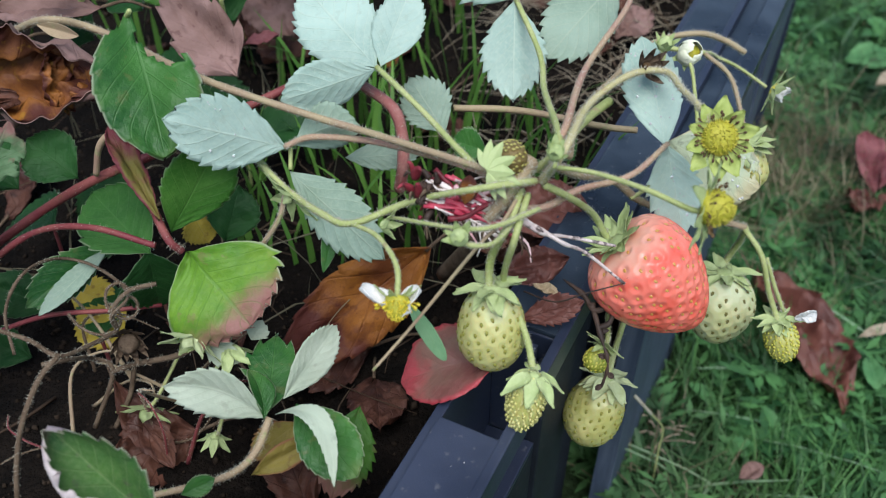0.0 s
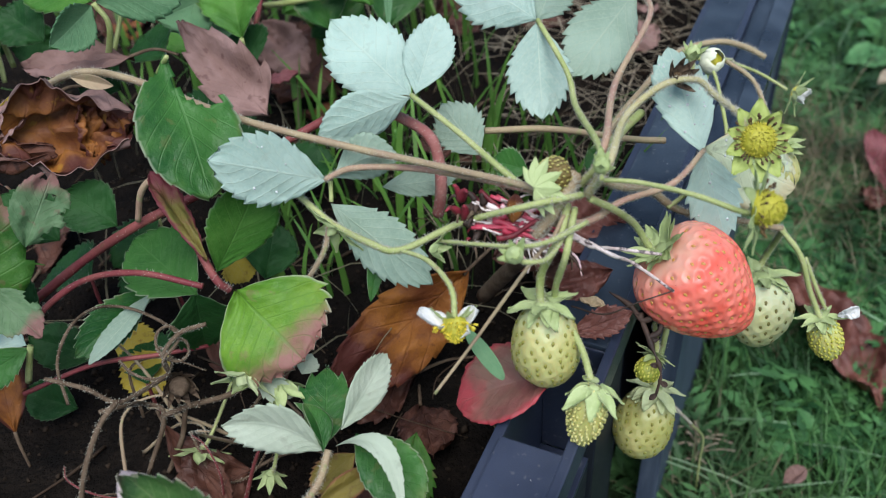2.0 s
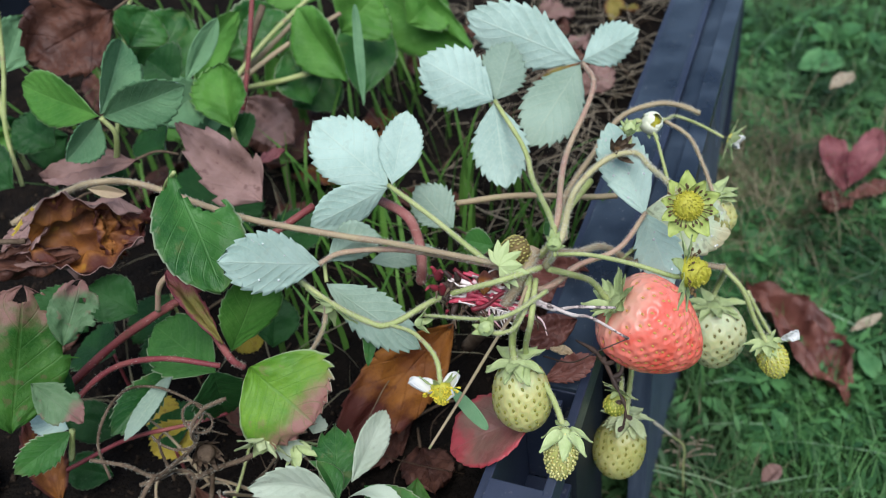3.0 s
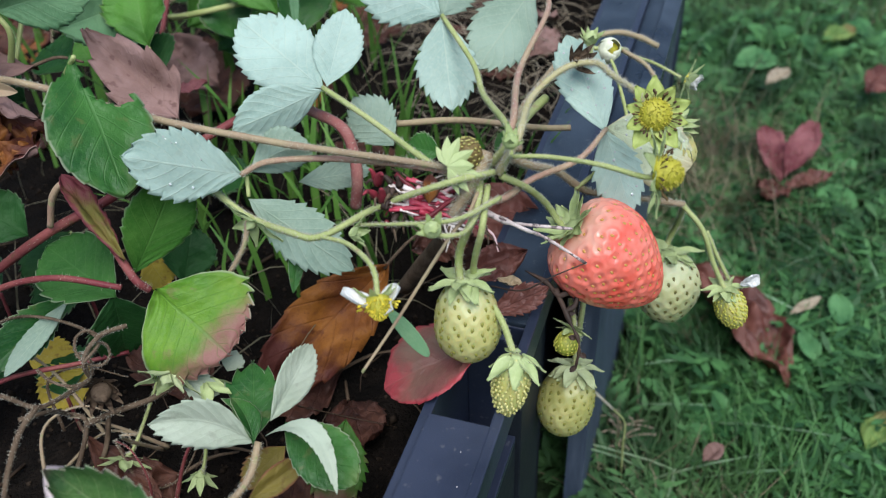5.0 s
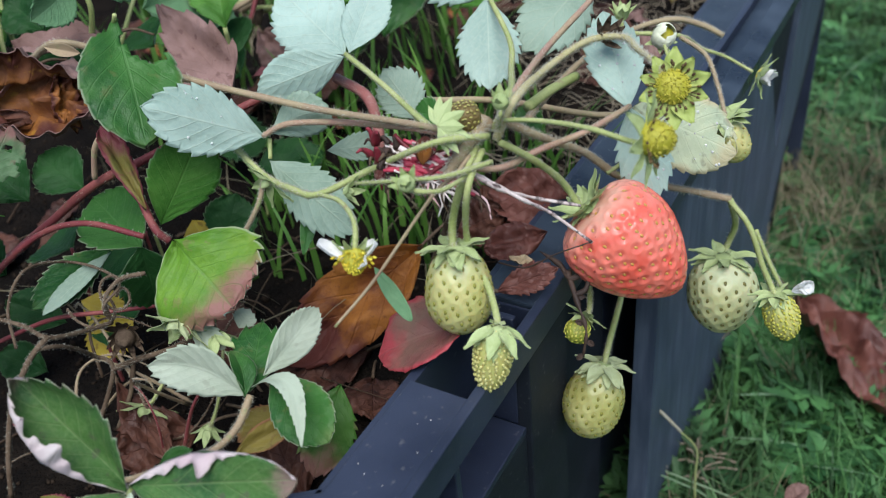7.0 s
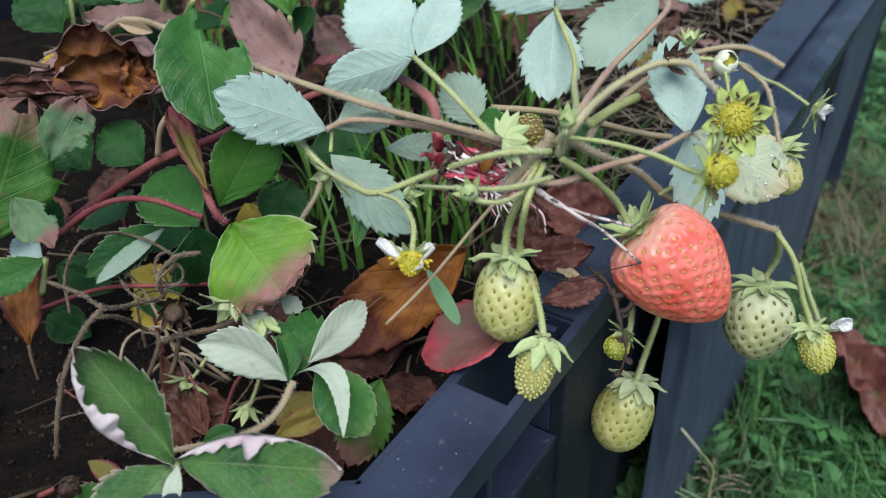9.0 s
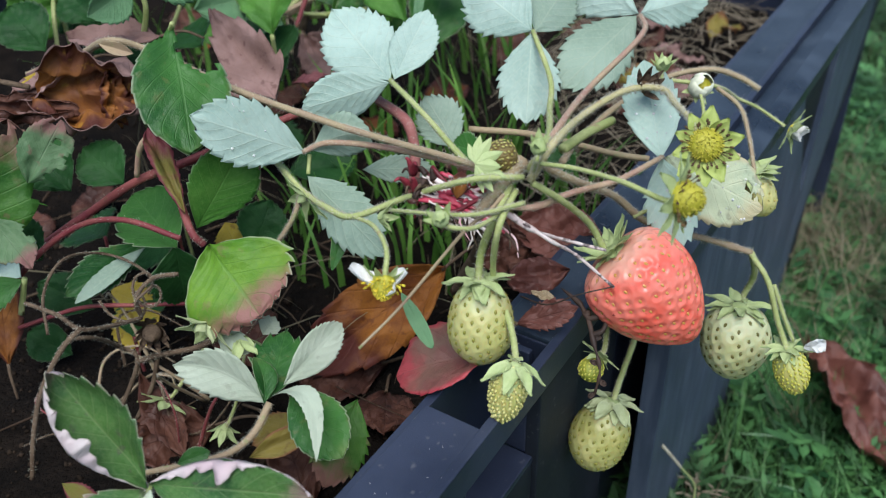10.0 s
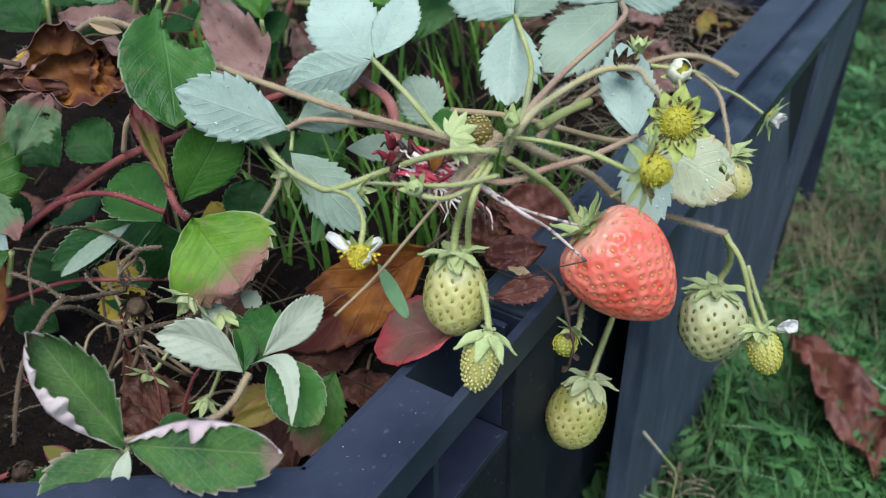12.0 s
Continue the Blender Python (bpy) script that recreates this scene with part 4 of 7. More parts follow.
# ---- litter on the soil ----
def crumbs():
    rng = random.Random(11)
    verts, faces = [], []
    base = [Vector(p) for p in ((1, 0, 0), (-1, 0, 0), (0, 1, 0), (0, -1, 0), (0, 0, 1), (0, 0, -1))]
    tris = ((0, 2, 4), (2, 1, 4), (1, 3, 4), (3, 0, 4), (2, 0, 5), (1, 2, 5), (3, 1, 5), (0, 3, 5))
    count = 0
    while count < 5000:
        x, y = rng.uniform(-0.3, 0.25), rng.uniform(0.08, 0.62)
        if not inside(x, y, 0.004):
            continue
        count += 1
        r = rng.uniform(0.0005, 0.0017) * (1.7 if rng.random() < 0.05 else 1)
        c = Vector((x, y, bed_height(x, y) + r * 0.3))
        turn = Euler((rng.uniform(0, 6), rng.uniform(0, 6), rng.uniform(0, 6))).to_matrix()
        k = len(verts)
        verts += [c + turn @ Vector((p.x * r * rng.uniform(0.6, 1.3), p.y * r * rng.uniform(0.6, 1.2), p.z * r * rng.uniform(0.5, 1))) for p in base]
        faces += [tuple(k + i for i in f) for f in tris]
    tagged(mesh_object("soil_crumbs", verts, faces, CRUMB), "crumbs of dark soil and bark", "soil", kind="stuff")


crumbs()


def straws():
    rng = random.Random(12)
    verts, faces = [], []
    count = 0
    while count < 80:
        x, y = rng.uniform(-0.25, 0.22), rng.uniform(0.10, 0.60)
        if not inside(x, y, 0.010):
            continue
        count += 1
        a, long, r = rng.uniform(0, 6.283), rng.uniform(0.008, 0.05), rng.uniform(0.0003, 0.0011)
        d = Vector((math.cos(a), math.sin(a), rng.uniform(-0.15, 0.35)))
        c = Vector((x, y, bed_height(x, y) + 0.002))
        bow = Vector((rng.uniform(-1, 1), rng.uniform(-1, 1), 0.4)) * long * 0.12
        v, f, _ = tube_data([c, c + d * long * 0.5 + bow, c + d * long], r, r * 0.5, 2, 4)
        k = len(verts)
        verts += v
        faces += [tuple(k + i for i in q) for q in f]
    tagged(mesh_object("dead_stalks", verts, faces, STRAW), "dry straw and dead stalks on the soil", "straw", kind="stuff")


straws()


def straw_mat(name, label, count, x0, x1, y0, y1, seed, material):
    """A loose mat of fine dry stalks."""
    rng = random.Random(seed)
    verts, faces, done = [], [], 0
    while done < count:
        x, y = rng.uniform(x0, x1), rng.uniform(y0, y1)
        if not inside(x, y, 0.012):
            continue
        done += 1
        a, long, r = rng.uniform(0, 6.283), rng.uniform(0.012, 0.05), rng.uniform(0.0002, 0.0005)
        d = Vector((math.cos(a), math.sin(a), rng.uniform(-0.1, 0.25)))
        c = Vector((x, y, bed_height(x, y) + rng.uniform(0.0, 0.018)))
        bow = Vector((rng.uniform(-1, 1), rng.uniform(-1, 1), 0.5)) * long * 0.2
        v, f, _ = tube_data([c, c + d * long * 0.5 + bow, c + d * long], r, r * 0.5, 3, 4)
        k = len(verts)
        verts += v
        faces += [tuple(k + i for i in q) for q in f]
    tagged(mesh_object(name, verts, faces, material), label, "straw", kind="stuff")


STRAW_PALE = plain_material("straw_pale", (0.28, 0.23, 0.16), (0.40, 0.35, 0.26), rough=0.85, specular=0.1, c=(0.13, 0.10, 0.075), by_piece=0.6)
straw_mat("straw_mat", "pale dry grass matted along the rim", 420, 0.02, 0.19, 0.31, 0.62, 61, STRAW_PALE)
straw_mat("straw_mat", "thin brown stalks over the soil", 25, -0.12, 0.05, 0.20, 0.36, 62, STRAW)


def bed_spots(count, seed, x0, x1, y0, y1):
    rng = random.Random(seed)
    out = []
    while len(out) < count:
        x, y = rng.uniform(x0, x1), rng.uniform(y0, y1)
        if inside(x, y, 0.012):
            out.append((x, y, bed_height(x, y) - 0.002))
    return out


blades("pot_grass", "fresh green grass sprouting in the planter", "grass", bed_spots(130, 21, -0.09, 0.06, 0.265, 0.38), (0.03, 0.085), (0.0020, 0.0042), GRASS_POT, 0.7, 21, 5)
blades("pot_grass", "fresh green grass sprouting in the planter", "grass", bed_spots(120, 22, -0.25, 0.02, 0.40, 0.62), (0.04, 0.10), (0.002, 0.0045), GRASS_POT, 0.7, 22, 5)
blades("thin_dry_grass", "thin withered grass in the planter", "grass", bed_spots(140, 23, -0.2, 0.16, 0.22, 0.6), (0.02, 0.06), (0.0006, 0.0014), GRASS_DRY, 1.6, 23, 4)


def dead_leaf(label, base, tip, width, material, stalked=True, **shape):
    shape = {"fold": 0.25, "curl": -0.05, "wave": 0.16, "tooth": 0.08, "teeth": 7, "crumple": 0.10, "toward": (0, -0.15, 1), **shape}
    ob = leaflet("dead_leaf", base, tip, width, material, material, None, "", **shape)
    b, d = Vector(base), (Vector(base) - Vector(tip)).normalized() * width * 0.7
    if stalked:
        stem("stalk", [b - d * 0.1, b + d * 0.5 + Vector((0.001, 0, 0.0015)), b + d + Vector((0.002, 0, -0.002))], 0.0007, 0.0005, STEM_DRY, ob)
    return tagged(ob, label, "dead leaf", "dead leaves")


dead_leaf("rust-orange dead leaf with a dark wine tip lying on the soil", (-0.0048, 0.2384, 0.4061), (-0.0571, 0.2082, 0.3770), 0.031, DEAD_ORANGE, toward=(0.1, -0.75, 0.6), broad=0.66, sharp=0.5, tooth=0.06, curl=0.05, fold=0.22, crumple=0.09, wave=0.16, seed=1)
dead_leaf("dark wine-brown dead leaf on the soil", (-0.0270, 0.2210, 0.3710), (-0.0610, 0.2080, 0.3700), 0.032, DEAD_BROWN, seed=2)
dead_leaf("crumpled brown dead leaf on the soil", (-0.0830, 0.1800, 0.3740), (-0.1080, 0.1660, 0.3760), 0.026, DEAD_BROWN, seed=3, toward=(0.2, -0.5, 0.7))
dead_leaf("reddish brown dead leaf on the soil", (-0.1140, 0.1930, 0.3850), (-0.0880, 0.1630, 0.3760), 0.013, DEAD_BROWN, seed=4, toward=(0.5, -0.5, 0.6))
dead_leaf("brown dead leaf under the ripe berry", (0.0170, 0.2780, 0.4050), (0.0430, 0.2490, 0.3920), 0.036, DEAD_BROWN, seed=5, toward=(0.2, -0.6, 0.8))
dead_leaf("wine-brown dead leaf beside the rim", (0.0460, 0.2540, 0.4020), (0.0210, 0.2450, 0.3940), 0.026, DEAD_BROWN, seed=6, toward=(0, -0.6, 0.8))
dead_leaf("small rusty toothed dead leaf on the rim", (0.0233, 0.1826, 0.4265), (0.0423, 0.1841, 0.4330), 0.0095, DEAD_LAWN, seed=7, toward=(0.2, -0.7, 0.9), tooth=0.14, wave=0.08, broad=0.9)
dead_leaf("crinkled wine-brown dead leaf lying over the rim edge", (0.0402, 0.2031, 0.4336), (0.0199, 0.1983, 0.4310), 0.0125, DEAD_LAWN, False, seed=81, toward=(0.1, -0.7, 0.8), tooth=0.05, crumple=0.14, wave=0.2, sharp=0.5, fold=0.15)
dead_leaf("crumpled wine-brown dead leaf inside the rim", (0.0554, 0.2376, 0.4197), (0.0208, 0.2450, 0.4231), 0.022, DEAD_LAWN, False, seed=82, toward=(0.1, -0.7, 0.7), tooth=0.06, crumple=0.16, wave=0.2, sharp=0.5)
dead_leaf("crumpled dark dead leaf under the crown", (0.0045, 0.2392, 0.4109), (0.0271, 0.2392, 0.4175), 0.018, DEAD_BROWN, False, seed=83, toward=(0.0, -0.7, 0.7), crumple=0.16, wave=0.2, sharp=0.5)
dead_leaf("tan withered scrap lying on the rim", (0.0277, 0.1922, 0.4323), (0.0355, 0.1886, 0.4305), 0.0042, STEM_TAN, False, seed=84, fold=0.6, crumple=0.25, tooth=0)
dead_leaf("mauve dry lobed leaf standing among the plants", (-0.0733, 0.2712, 0.4584), (-0.1039, 0.3031, 0.4807), 0.024, DEAD_MAUVE, False, seed=8, toward=(0.1, -0.8, 0.5), tooth=0.16, teeth=4, teeth_from=0.05, wave=0.14, sharp=1.0, broad=0.34, crumple=0.06)
dead_leaf("crumpled orange-brown dead leaf in the litter", (-0.1319, 0.2510, 0.4571), (-0.1348, 0.2673, 0.4734), 0.010, DEAD_RUST, False, seed=44, toward=(0.8, -0.5, 0.2), fold=0.5, crumple=0.45, broad=0.6)
dead_leaf("crumpled orange-brown dead leaf in the litter", (-0.1302, 0.2524, 0.4572), (-0.1153, 0.2664, 0.4661), 0.014, DEAD_RUST, False, seed=45, toward=(-0.5, -0.6, 0.6), fold=0.5, crumple=0.45)
dead_leaf("pale pink dry leaf scrap", (-0.1699, 0.2572, 0.4647), (-0.1556, 0.2665, 0.4726), 0.011, DEAD_MAUVE, False, seed=46, crumple=0.15)
dead_leaf("pale pink dry leaf scrap", (-0.1755, 0.2495, 0.4586), (-0.1574, 0.2493, 0.4582), 0.008, DEAD_MAUVE, False, seed=47, crumple=0.1)
dead_leaf("pale mauve dry leaf beneath a runner", (-0.1204, 0.2883, 0.4767), (-0.1593, 0.2860, 0.4741), 0.020, DEAD_MAUVE, seed=9, tooth=0.06)
def curled_leaf(label, a, b, radius, opening, inner, outer, seed):
    """A dead leaf rolled into a ragged open tube."""
    a, b = Vector(a), Vector(b)
    axis = (b - a).normalized()
    out = Vector(opening).normalized()
    out = (out - axis * out.dot(axis)).normalized()
    side = axis.cross(out)
    rows, cols = 34, 30
    verts, uvs, faces, mats = [], [], [], []
    for skin in (0.0, 0.0004):
        for i in range(rows + 1):
            t = i / rows
            for j in range(cols + 1):
                q = j / cols
                gap = 1.15 + 0.9 * noise.noise(Vector((t * 4, q > 0.5, seed)))
                ang = gap + q * (2 * math.pi - 2 * gap)
                r = radius * (0.25 + 0.95 * math.sin(math.pi * min(1, t * 0.9 + 0.06)) ** 0.8)
                r *= 1 + 0.20 * math.sin(ang * 5 + t * 5 + 3 * noise.noise(Vector((t * 2, q * 3, seed)))) + 0.60 * noise.noise(Vector((t * 4.2, math.cos(ang) * 1.2, math.sin(ang) * 1.2 + seed))) + 0.22 * noise.noise(Vector((t * 11, math.cos(ang) * 4, math.sin(ang) * 4 + seed)))
                verts.append(a.lerp(b, t) + axis * radius * 0.3 * noise.noise(Vector((q * 5, t, seed))) + (out * math.cos(ang) + side * math.sin(ang)) * (r + skin))
                uvs.append((q, t))
    m, n = (rows + 1) * (cols + 1), cols + 1
    for i in range(rows):
        for j in range(cols):
            f = (i * n + j, (i + 1) * n + j, (i + 1) * n + j + 1, i * n + j + 1)
            faces.append(f), mats.append(0)
            faces.append(tuple(f[k] + m for k in (0, 3, 2, 1))), mats.append(1)
    ring = [i * n for i in range(rows + 1)] + [rows * n + j for j in range(1, n)] + [i * n + cols for i in range(rows - 1, -1, -1)] + [j for j in range(cols - 1, 0, -1)]
    for p, q in zip(ring, ring[1:] + ring[:1]):
        faces.append((p, q, q + m, p + m)), mats.append(1)
    ob = mesh_object("dead_leaf", verts, faces, [inner, outer], None, "", mats, uvs + uvs)
    stem("stalk", [a, a - axis * radius * 1.5 + Vector((0, 0, 0.002)), a - axis * radius * 3], 0.0011, 0.0008, STEM_DRY, ob)
    tagged(ob, label, "dead leaf", "dead leaves")


for k, (x, y, a, face) in enumerate(((0.098, 0.448, 0.6, DEAD_MAUVE), (0.112, 0.478, 2.4, DEAD_BROWN), (0.128, 0.505, 4.0, DEAD_MAUVE), (0.100, 0.520, 5.2, DEAD_MAUVE), (0.140, 0.540, 1.2, LEAF_OLIVE), (0.118, 0.560, 3.1, DEAD_MAUVE), (0.076, 0.470, 0.2, LEAF_OLIVE), (0.155, 0.560, 4.6, LEAF_OLIVE))):
    dead_leaf("dry leaf in the litter at the far end of the bed", (x, y, BED + 0.012), (x + 0.026 * math.cos(a), y + 0.026 * math.sin(a), BED + 0.020), 0.022 if face is DEAD_MAUVE else 0.014, face, False, seed=160 + k, crumple=0.2)
curled_leaf("curled rust-brown dead leaf, rolled into a hollow", (-0.1592, 0.2510, 0.4711), (-0.1169, 0.2545, 0.4677), 0.0105, (0.12, -0.80, 0.50), DEAD_RUST, DEAD_MAUVE, 3)
curled_leaf("thin curled brown dead leaf", (-0.1818, 0.2468, 0.4647), (-0.1421, 0.2487, 0.4637), 0.0042, (0.0, -0.3, 0.9), DEAD_BROWN, DEAD_BROWN, 8)
leaflet("leaflet", (-0.1606, 0.2699, 0.4737), (-0.1649, 0.2566, 0.4520), 0.016, LEAF_YELLOW, LEAF_YELLOW, None, "", fold=0.2, seed=66)
tagged(bpy.data.objects["leaflet"], "yellow fallen leaflet among the dead leaves", "dead leaf", "dead leaves")
dead_leaf("pale pink dry leaf near the edge", (-0.1461, 0.2664, 0.4724), (-0.1727, 0.2578, 0.4617), 0.020, DEAD_MAUVE, seed=13)
dead_leaf("large brown dead leaf in the litter", (-0.1370, 0.3738, 0.5052), (-0.1749, 0.3535, 0.4959), 0.040, DEAD_BROWN, seed=14, toward=(0.1, -0.8, 0.5), fold=0.4)
dead_leaf("brown dead leaf in the litter", (-0.1110, 0.4660, 0.4000), (-0.0830, 0.4440, 0.3800), 0.05, DEAD_BROWN, seed=15)
dead_leaf("brown dead leaf in the litter", (-0.0650, 0.4590, 0.4000), (-0.0960, 0.4160, 0.3800), 0.04, DEAD_BROWN, seed=16)
for k in range(34):
    rng = random.Random(500 + k)
    x, y = rng.uniform(-0.26, 0.10), rng.uniform(0.14, 0.60)
    if not inside(x, y, 0.03):
        continue
    z = bed_height(x, y)
    a, long = rng.uniform(0, 6.283), rng.uniform(0.025, 0.05)
    dead_leaf("brown dead leaf in the litter on the soil", (x, y, z + 0.001), (x + math.cos(a) * long, y + math.sin(a) * long, z + rng.uniform(0.0, 0.012)), long * 0.7,
              rng.choice((DEAD_BROWN, DEAD_BROWN, DEAD_RUST, DEAD_BROWN)), seed=30 + k, toward=(rng.uniform(-0.4, 0.4), rng.uniform(-0.6, 0.1), 1))
dead_leaf("curled red-brown dead leaf lying on the lawn", (0.2049, 0.4149, 0.2215), (0.2310, 0.3112, 0.2065), 0.040, DEAD_LAWN, seed=17, fold=1.1, wave=0.4, crumple=0.40, broad=0.7, bow=(0.006, 0.004, 0.0))
dead_leaf("folded pink-red dead leaf lying on the lawn", (0.3200, 0.5060, 0.2220), (0.3330, 0.5700, 0.2280), 0.026, DEAD_PINK, False, seed=18, fold=0.3, wave=0.2, tooth=0.10, teeth=4, crumple=0.14)
dead_leaf("folded pink-red dead leaf lying on the lawn", (0.3220, 0.5080, 0.2240), (0.3740, 0.5620, 0.2300), 0.024, DEAD_PINK, False, seed=20, fold=0.4, wave=0.2, tooth=0.10, teeth=4, crumple=0.14)
dead_leaf("brown dead leaf sunk in the lawn", (0.3140, 0.5020, 0.2200), (0.2970, 0.4850, 0.2220), 0.026, DEAD_LAWN, False, seed=19, crumple=0.3)
dead_leaf("brown dead leaf sunk in the lawn", (0.3190, 0.5000, 0.2200), (0.3600, 0.5030, 0.2220), 0.016, DEAD_LAWN, False, seed=27, crumple=0.3)
dead_leaf("small tan dead leaf in the lawn", (0.2560, 0.3620, 0.2210), (0.2810, 0.3700, 0.2230), 0.007, STRAW_PALE, False, seed=22, tooth=0)
dead_leaf("yellow-green fading leaf in the lawn", (0.4770, 0.7400, 0.2160), (0.5160, 0.7520, 0.2170), 0.026, LEAF_FADING, False, seed=23, tooth=0.02)
dead_leaf("orange-brown dead leaf in the lawn", (0.4424, 0.6021, 0.2320), (0.4850, 0.6300, 0.2350), 0.032, DEAD_LAWN, False, seed=24)
dead_leaf("faded beige-green leaf in the lawn", (0.2520, 0.2575, 0.2140), (0.2740, 0.2780, 0.2160), 0.016, LEAF_FADING, False, seed=25, tooth=0.02)
dead_leaf("tan dead leaf in the lawn", (0.3666, 0.6405, 0.2320), (0.3932, 0.6512, 0.2330), 0.016, STRAW_PALE, False, seed=26, tooth=0.02)
dead_leaf("small violet-brown dead leaf in the lawn", (0.1560, 0.2600, 0.2230), (0.1690, 0.2640, 0.2280), 0.010, DEAD_MAUVE, False, seed=28, tooth=0.02, fold=0.5)
for k, (base, tip, wide, face) in enumerate((((0.3680, 0.7080, 0.2140), (0.4180, 0.7160, 0.2160), 0.034, WEED_LEAF), ((0.2970, 0.3760, 0.2200), (0.2850, 0.3480, 0.2220), 0.016, WEED_LEAF), ((0.2580, 0.3480, 0.2200), (0.2530, 0.3220, 0.2220), 0.014, WEED_LEAF))):
    ob = leaflet("weed_leaf", base, tip, wide, face, face, None, "", tooth=0.0, fold=0.25, curl=0.08, wave=0.10, broad=0.8, sharp=0.5, seed=140 + k, toward=(0, -0.2, 1))
    tagged(ob, "broad soft green weed leaf in the lawn", "weed", "weed leaves")
tagged(stem("twig", [(0.0847, 0.2688, 0.2925), (0.0950, 0.2685, 0.2800), (0.1047, 0.2692, 0.2661)], 0.0010, 0.0008, STALK_PALE, None), "pale dry grass stalk leaning on the crate", "twig")
tagged(stem("weed_stalk", [(0.1047, 0.2692, 0.2661), (0.1144, 0.2739, 0.2477), (0.1153, 0.2737, 0.2278), (0.1172, 0.2737, 0.1959)], 0.0005, 0.0006, STEM_GREEN, None), "thin pale weed stalk in the lawn by the crate", "weed")


# ---- the fruiting strawberry plant ----
plant = thing("strawberry_plant", (0.018, 0.19, BED), "fruiting strawberry plant with upturned blue-green leaves and bare pink roots", "plant")


def leaf(points, r0, r1, material, parent, label, leaflets, fuzz=120):
    """A leaf: its petiole, with its leaflets as parts. Each leaflet: base, tip, width and shape."""
    petiole = stem("leaf", points, r0, r1, material, parent, label, fuzz)
    for base, tip, width, face, back, shape in leaflets:
        leaflet("leaflet", base, tip, width, face, back, petiole, "", **shape)
    return petiole


U, UG, T = LEAF_UNDER, LEAF_UNDER_GREY, LEAF_TOP
leaf([(-0.0197, 0.2277, 0.4876), (-0.0063, 0.2098, 0.4844), (0.0078, 0.1883, 0.4815), (0.0174, 0.1827, 0.4780)], 0.0008, 0.0010, STEM_GREEN, plant, "three blue-green leaflets seen from below",
     [((-0.0197, 0.2276, 0.4874), (-0.0441, 0.2553, 0.5021), 0.0250, U, T, dict(roll=10, fold=-0.16, curl=0.08, broad=0.86, seed=1, tooth=0.10, teeth_from=0.4)),
      ((-0.0184, 0.2271, 0.4882), (-0.0096, 0.2487, 0.5034), 0.0160, U, T, dict(roll=-24, fold=-0.16, curl=0.02, broad=0.8, seed=2, tooth=0.08, teeth_from=0.4)),
      ((-0.0201, 0.2273, 0.4870), (-0.0482, 0.2216, 0.4794), 0.0160, U, T, dict(roll=-12, fold=-0.16, curl=0.02, broad=0.82, seed=3, tooth=0.05, teeth_from=0.4))])
leaf([(0.0247, 0.2759, 0.4858), (0.0314, 0.2519, 0.4783), (0.0314, 0.2333, 0.4762), (0.0306, 0.1897, 0.4876), (0.0254, 0.1888, 0.4786)], 0.0009, 0.0011, STEM_GREEN, plant, "three blue-green leaflets seen from below",
     [((0.0243, 0.2759, 0.4859), (-0.0018, 0.3004, 0.4966), 0.026, U, T, dict(roll=10, fold=-0.12, curl=0.04, seed=4)),
      ((0.0243, 0.2755, 0.4854), (0.0236, 0.2509, 0.4622), 0.0225, U, UG, dict(roll=0, fold=-0.12, curl=0.03, seed=5)),
      ((0.0253, 0.2795, 0.4840), (0.0389, 0.3092, 0.4944), 0.020, UG, T, dict(roll=0, fold=-0.15, seed=6))])
leaf([(0.0648, 0.2994, 0.4835), (0.0634, 0.2751, 0.4855), (0.0435, 0.2343, 0.4830), (0.0326, 0.1948, 0.4876), (0.0271, 0.1889, 0.4784)], 0.0009, 0.0012, STEM_PINK, plant, "three blue-green leaflets on a pink stalk",
     [((0.0641, 0.2997, 0.4838), (0.0208, 0.3227, 0.5015), 0.026, U, T, dict(roll=0, fold=-0.12, curl=0.02, seed=7)),
      ((0.0631, 0.2973, 0.4841), (0.0365, 0.2689, 0.4681), 0.025, UG, T, dict(roll=12, fold=-0.10, curl=0.04, seed=8)),
      ((0.0649, 0.2999, 0.4840), (0.0933, 0.3147, 0.4866), 0.018, U, T, dict(roll=0, fold=-0.25, curl=0.05, seed=9))])
leaf([(0.0656, 0.2095, 0.4727), (0.0514, 0.1905, 0.4756), (0.0381, 0.1915, 0.4699), (0.0264, 0.1846, 0.4688), (0.0137, 0.1861, 0.4698)], 0.0008, 0.0011, STEM_PINK, plant, "pale wet leaflets, one yellowing and holed",
     [((0.0652, 0.2091, 0.4722), (0.0611, 0.2412, 0.4909), 0.0178, U, T, dict(roll=10, fold=-0.12, curl=0.04, seed=10, tooth=0.11, teeth=8, teeth_from=0.3, broad=0.9, sharp=0.6, drops=46)),
      ((0.0658, 0.2113, 0.4717), (0.0733, 0.1985, 0.4461), 0.0165, U, T, dict(roll=-6, drops=16, fold=-0.15, curl=0.06, seed=11, tooth=0.15, teeth=6)),
      ((0.0677, 0.2150, 0.4697), (0.1022, 0.2183, 0.4495), 0.0250, LEAF_YELLOWING, T, dict(roll=-14, sharp=0.5, tooth=0.06, fold=-0.10, curl=0.06, seed=12, drops=44, broad=0.8, bite=((0.80, -0.45, 0.05), (0.88, -0.30, 0.03), (0.99, -0.5, 0.10))))])
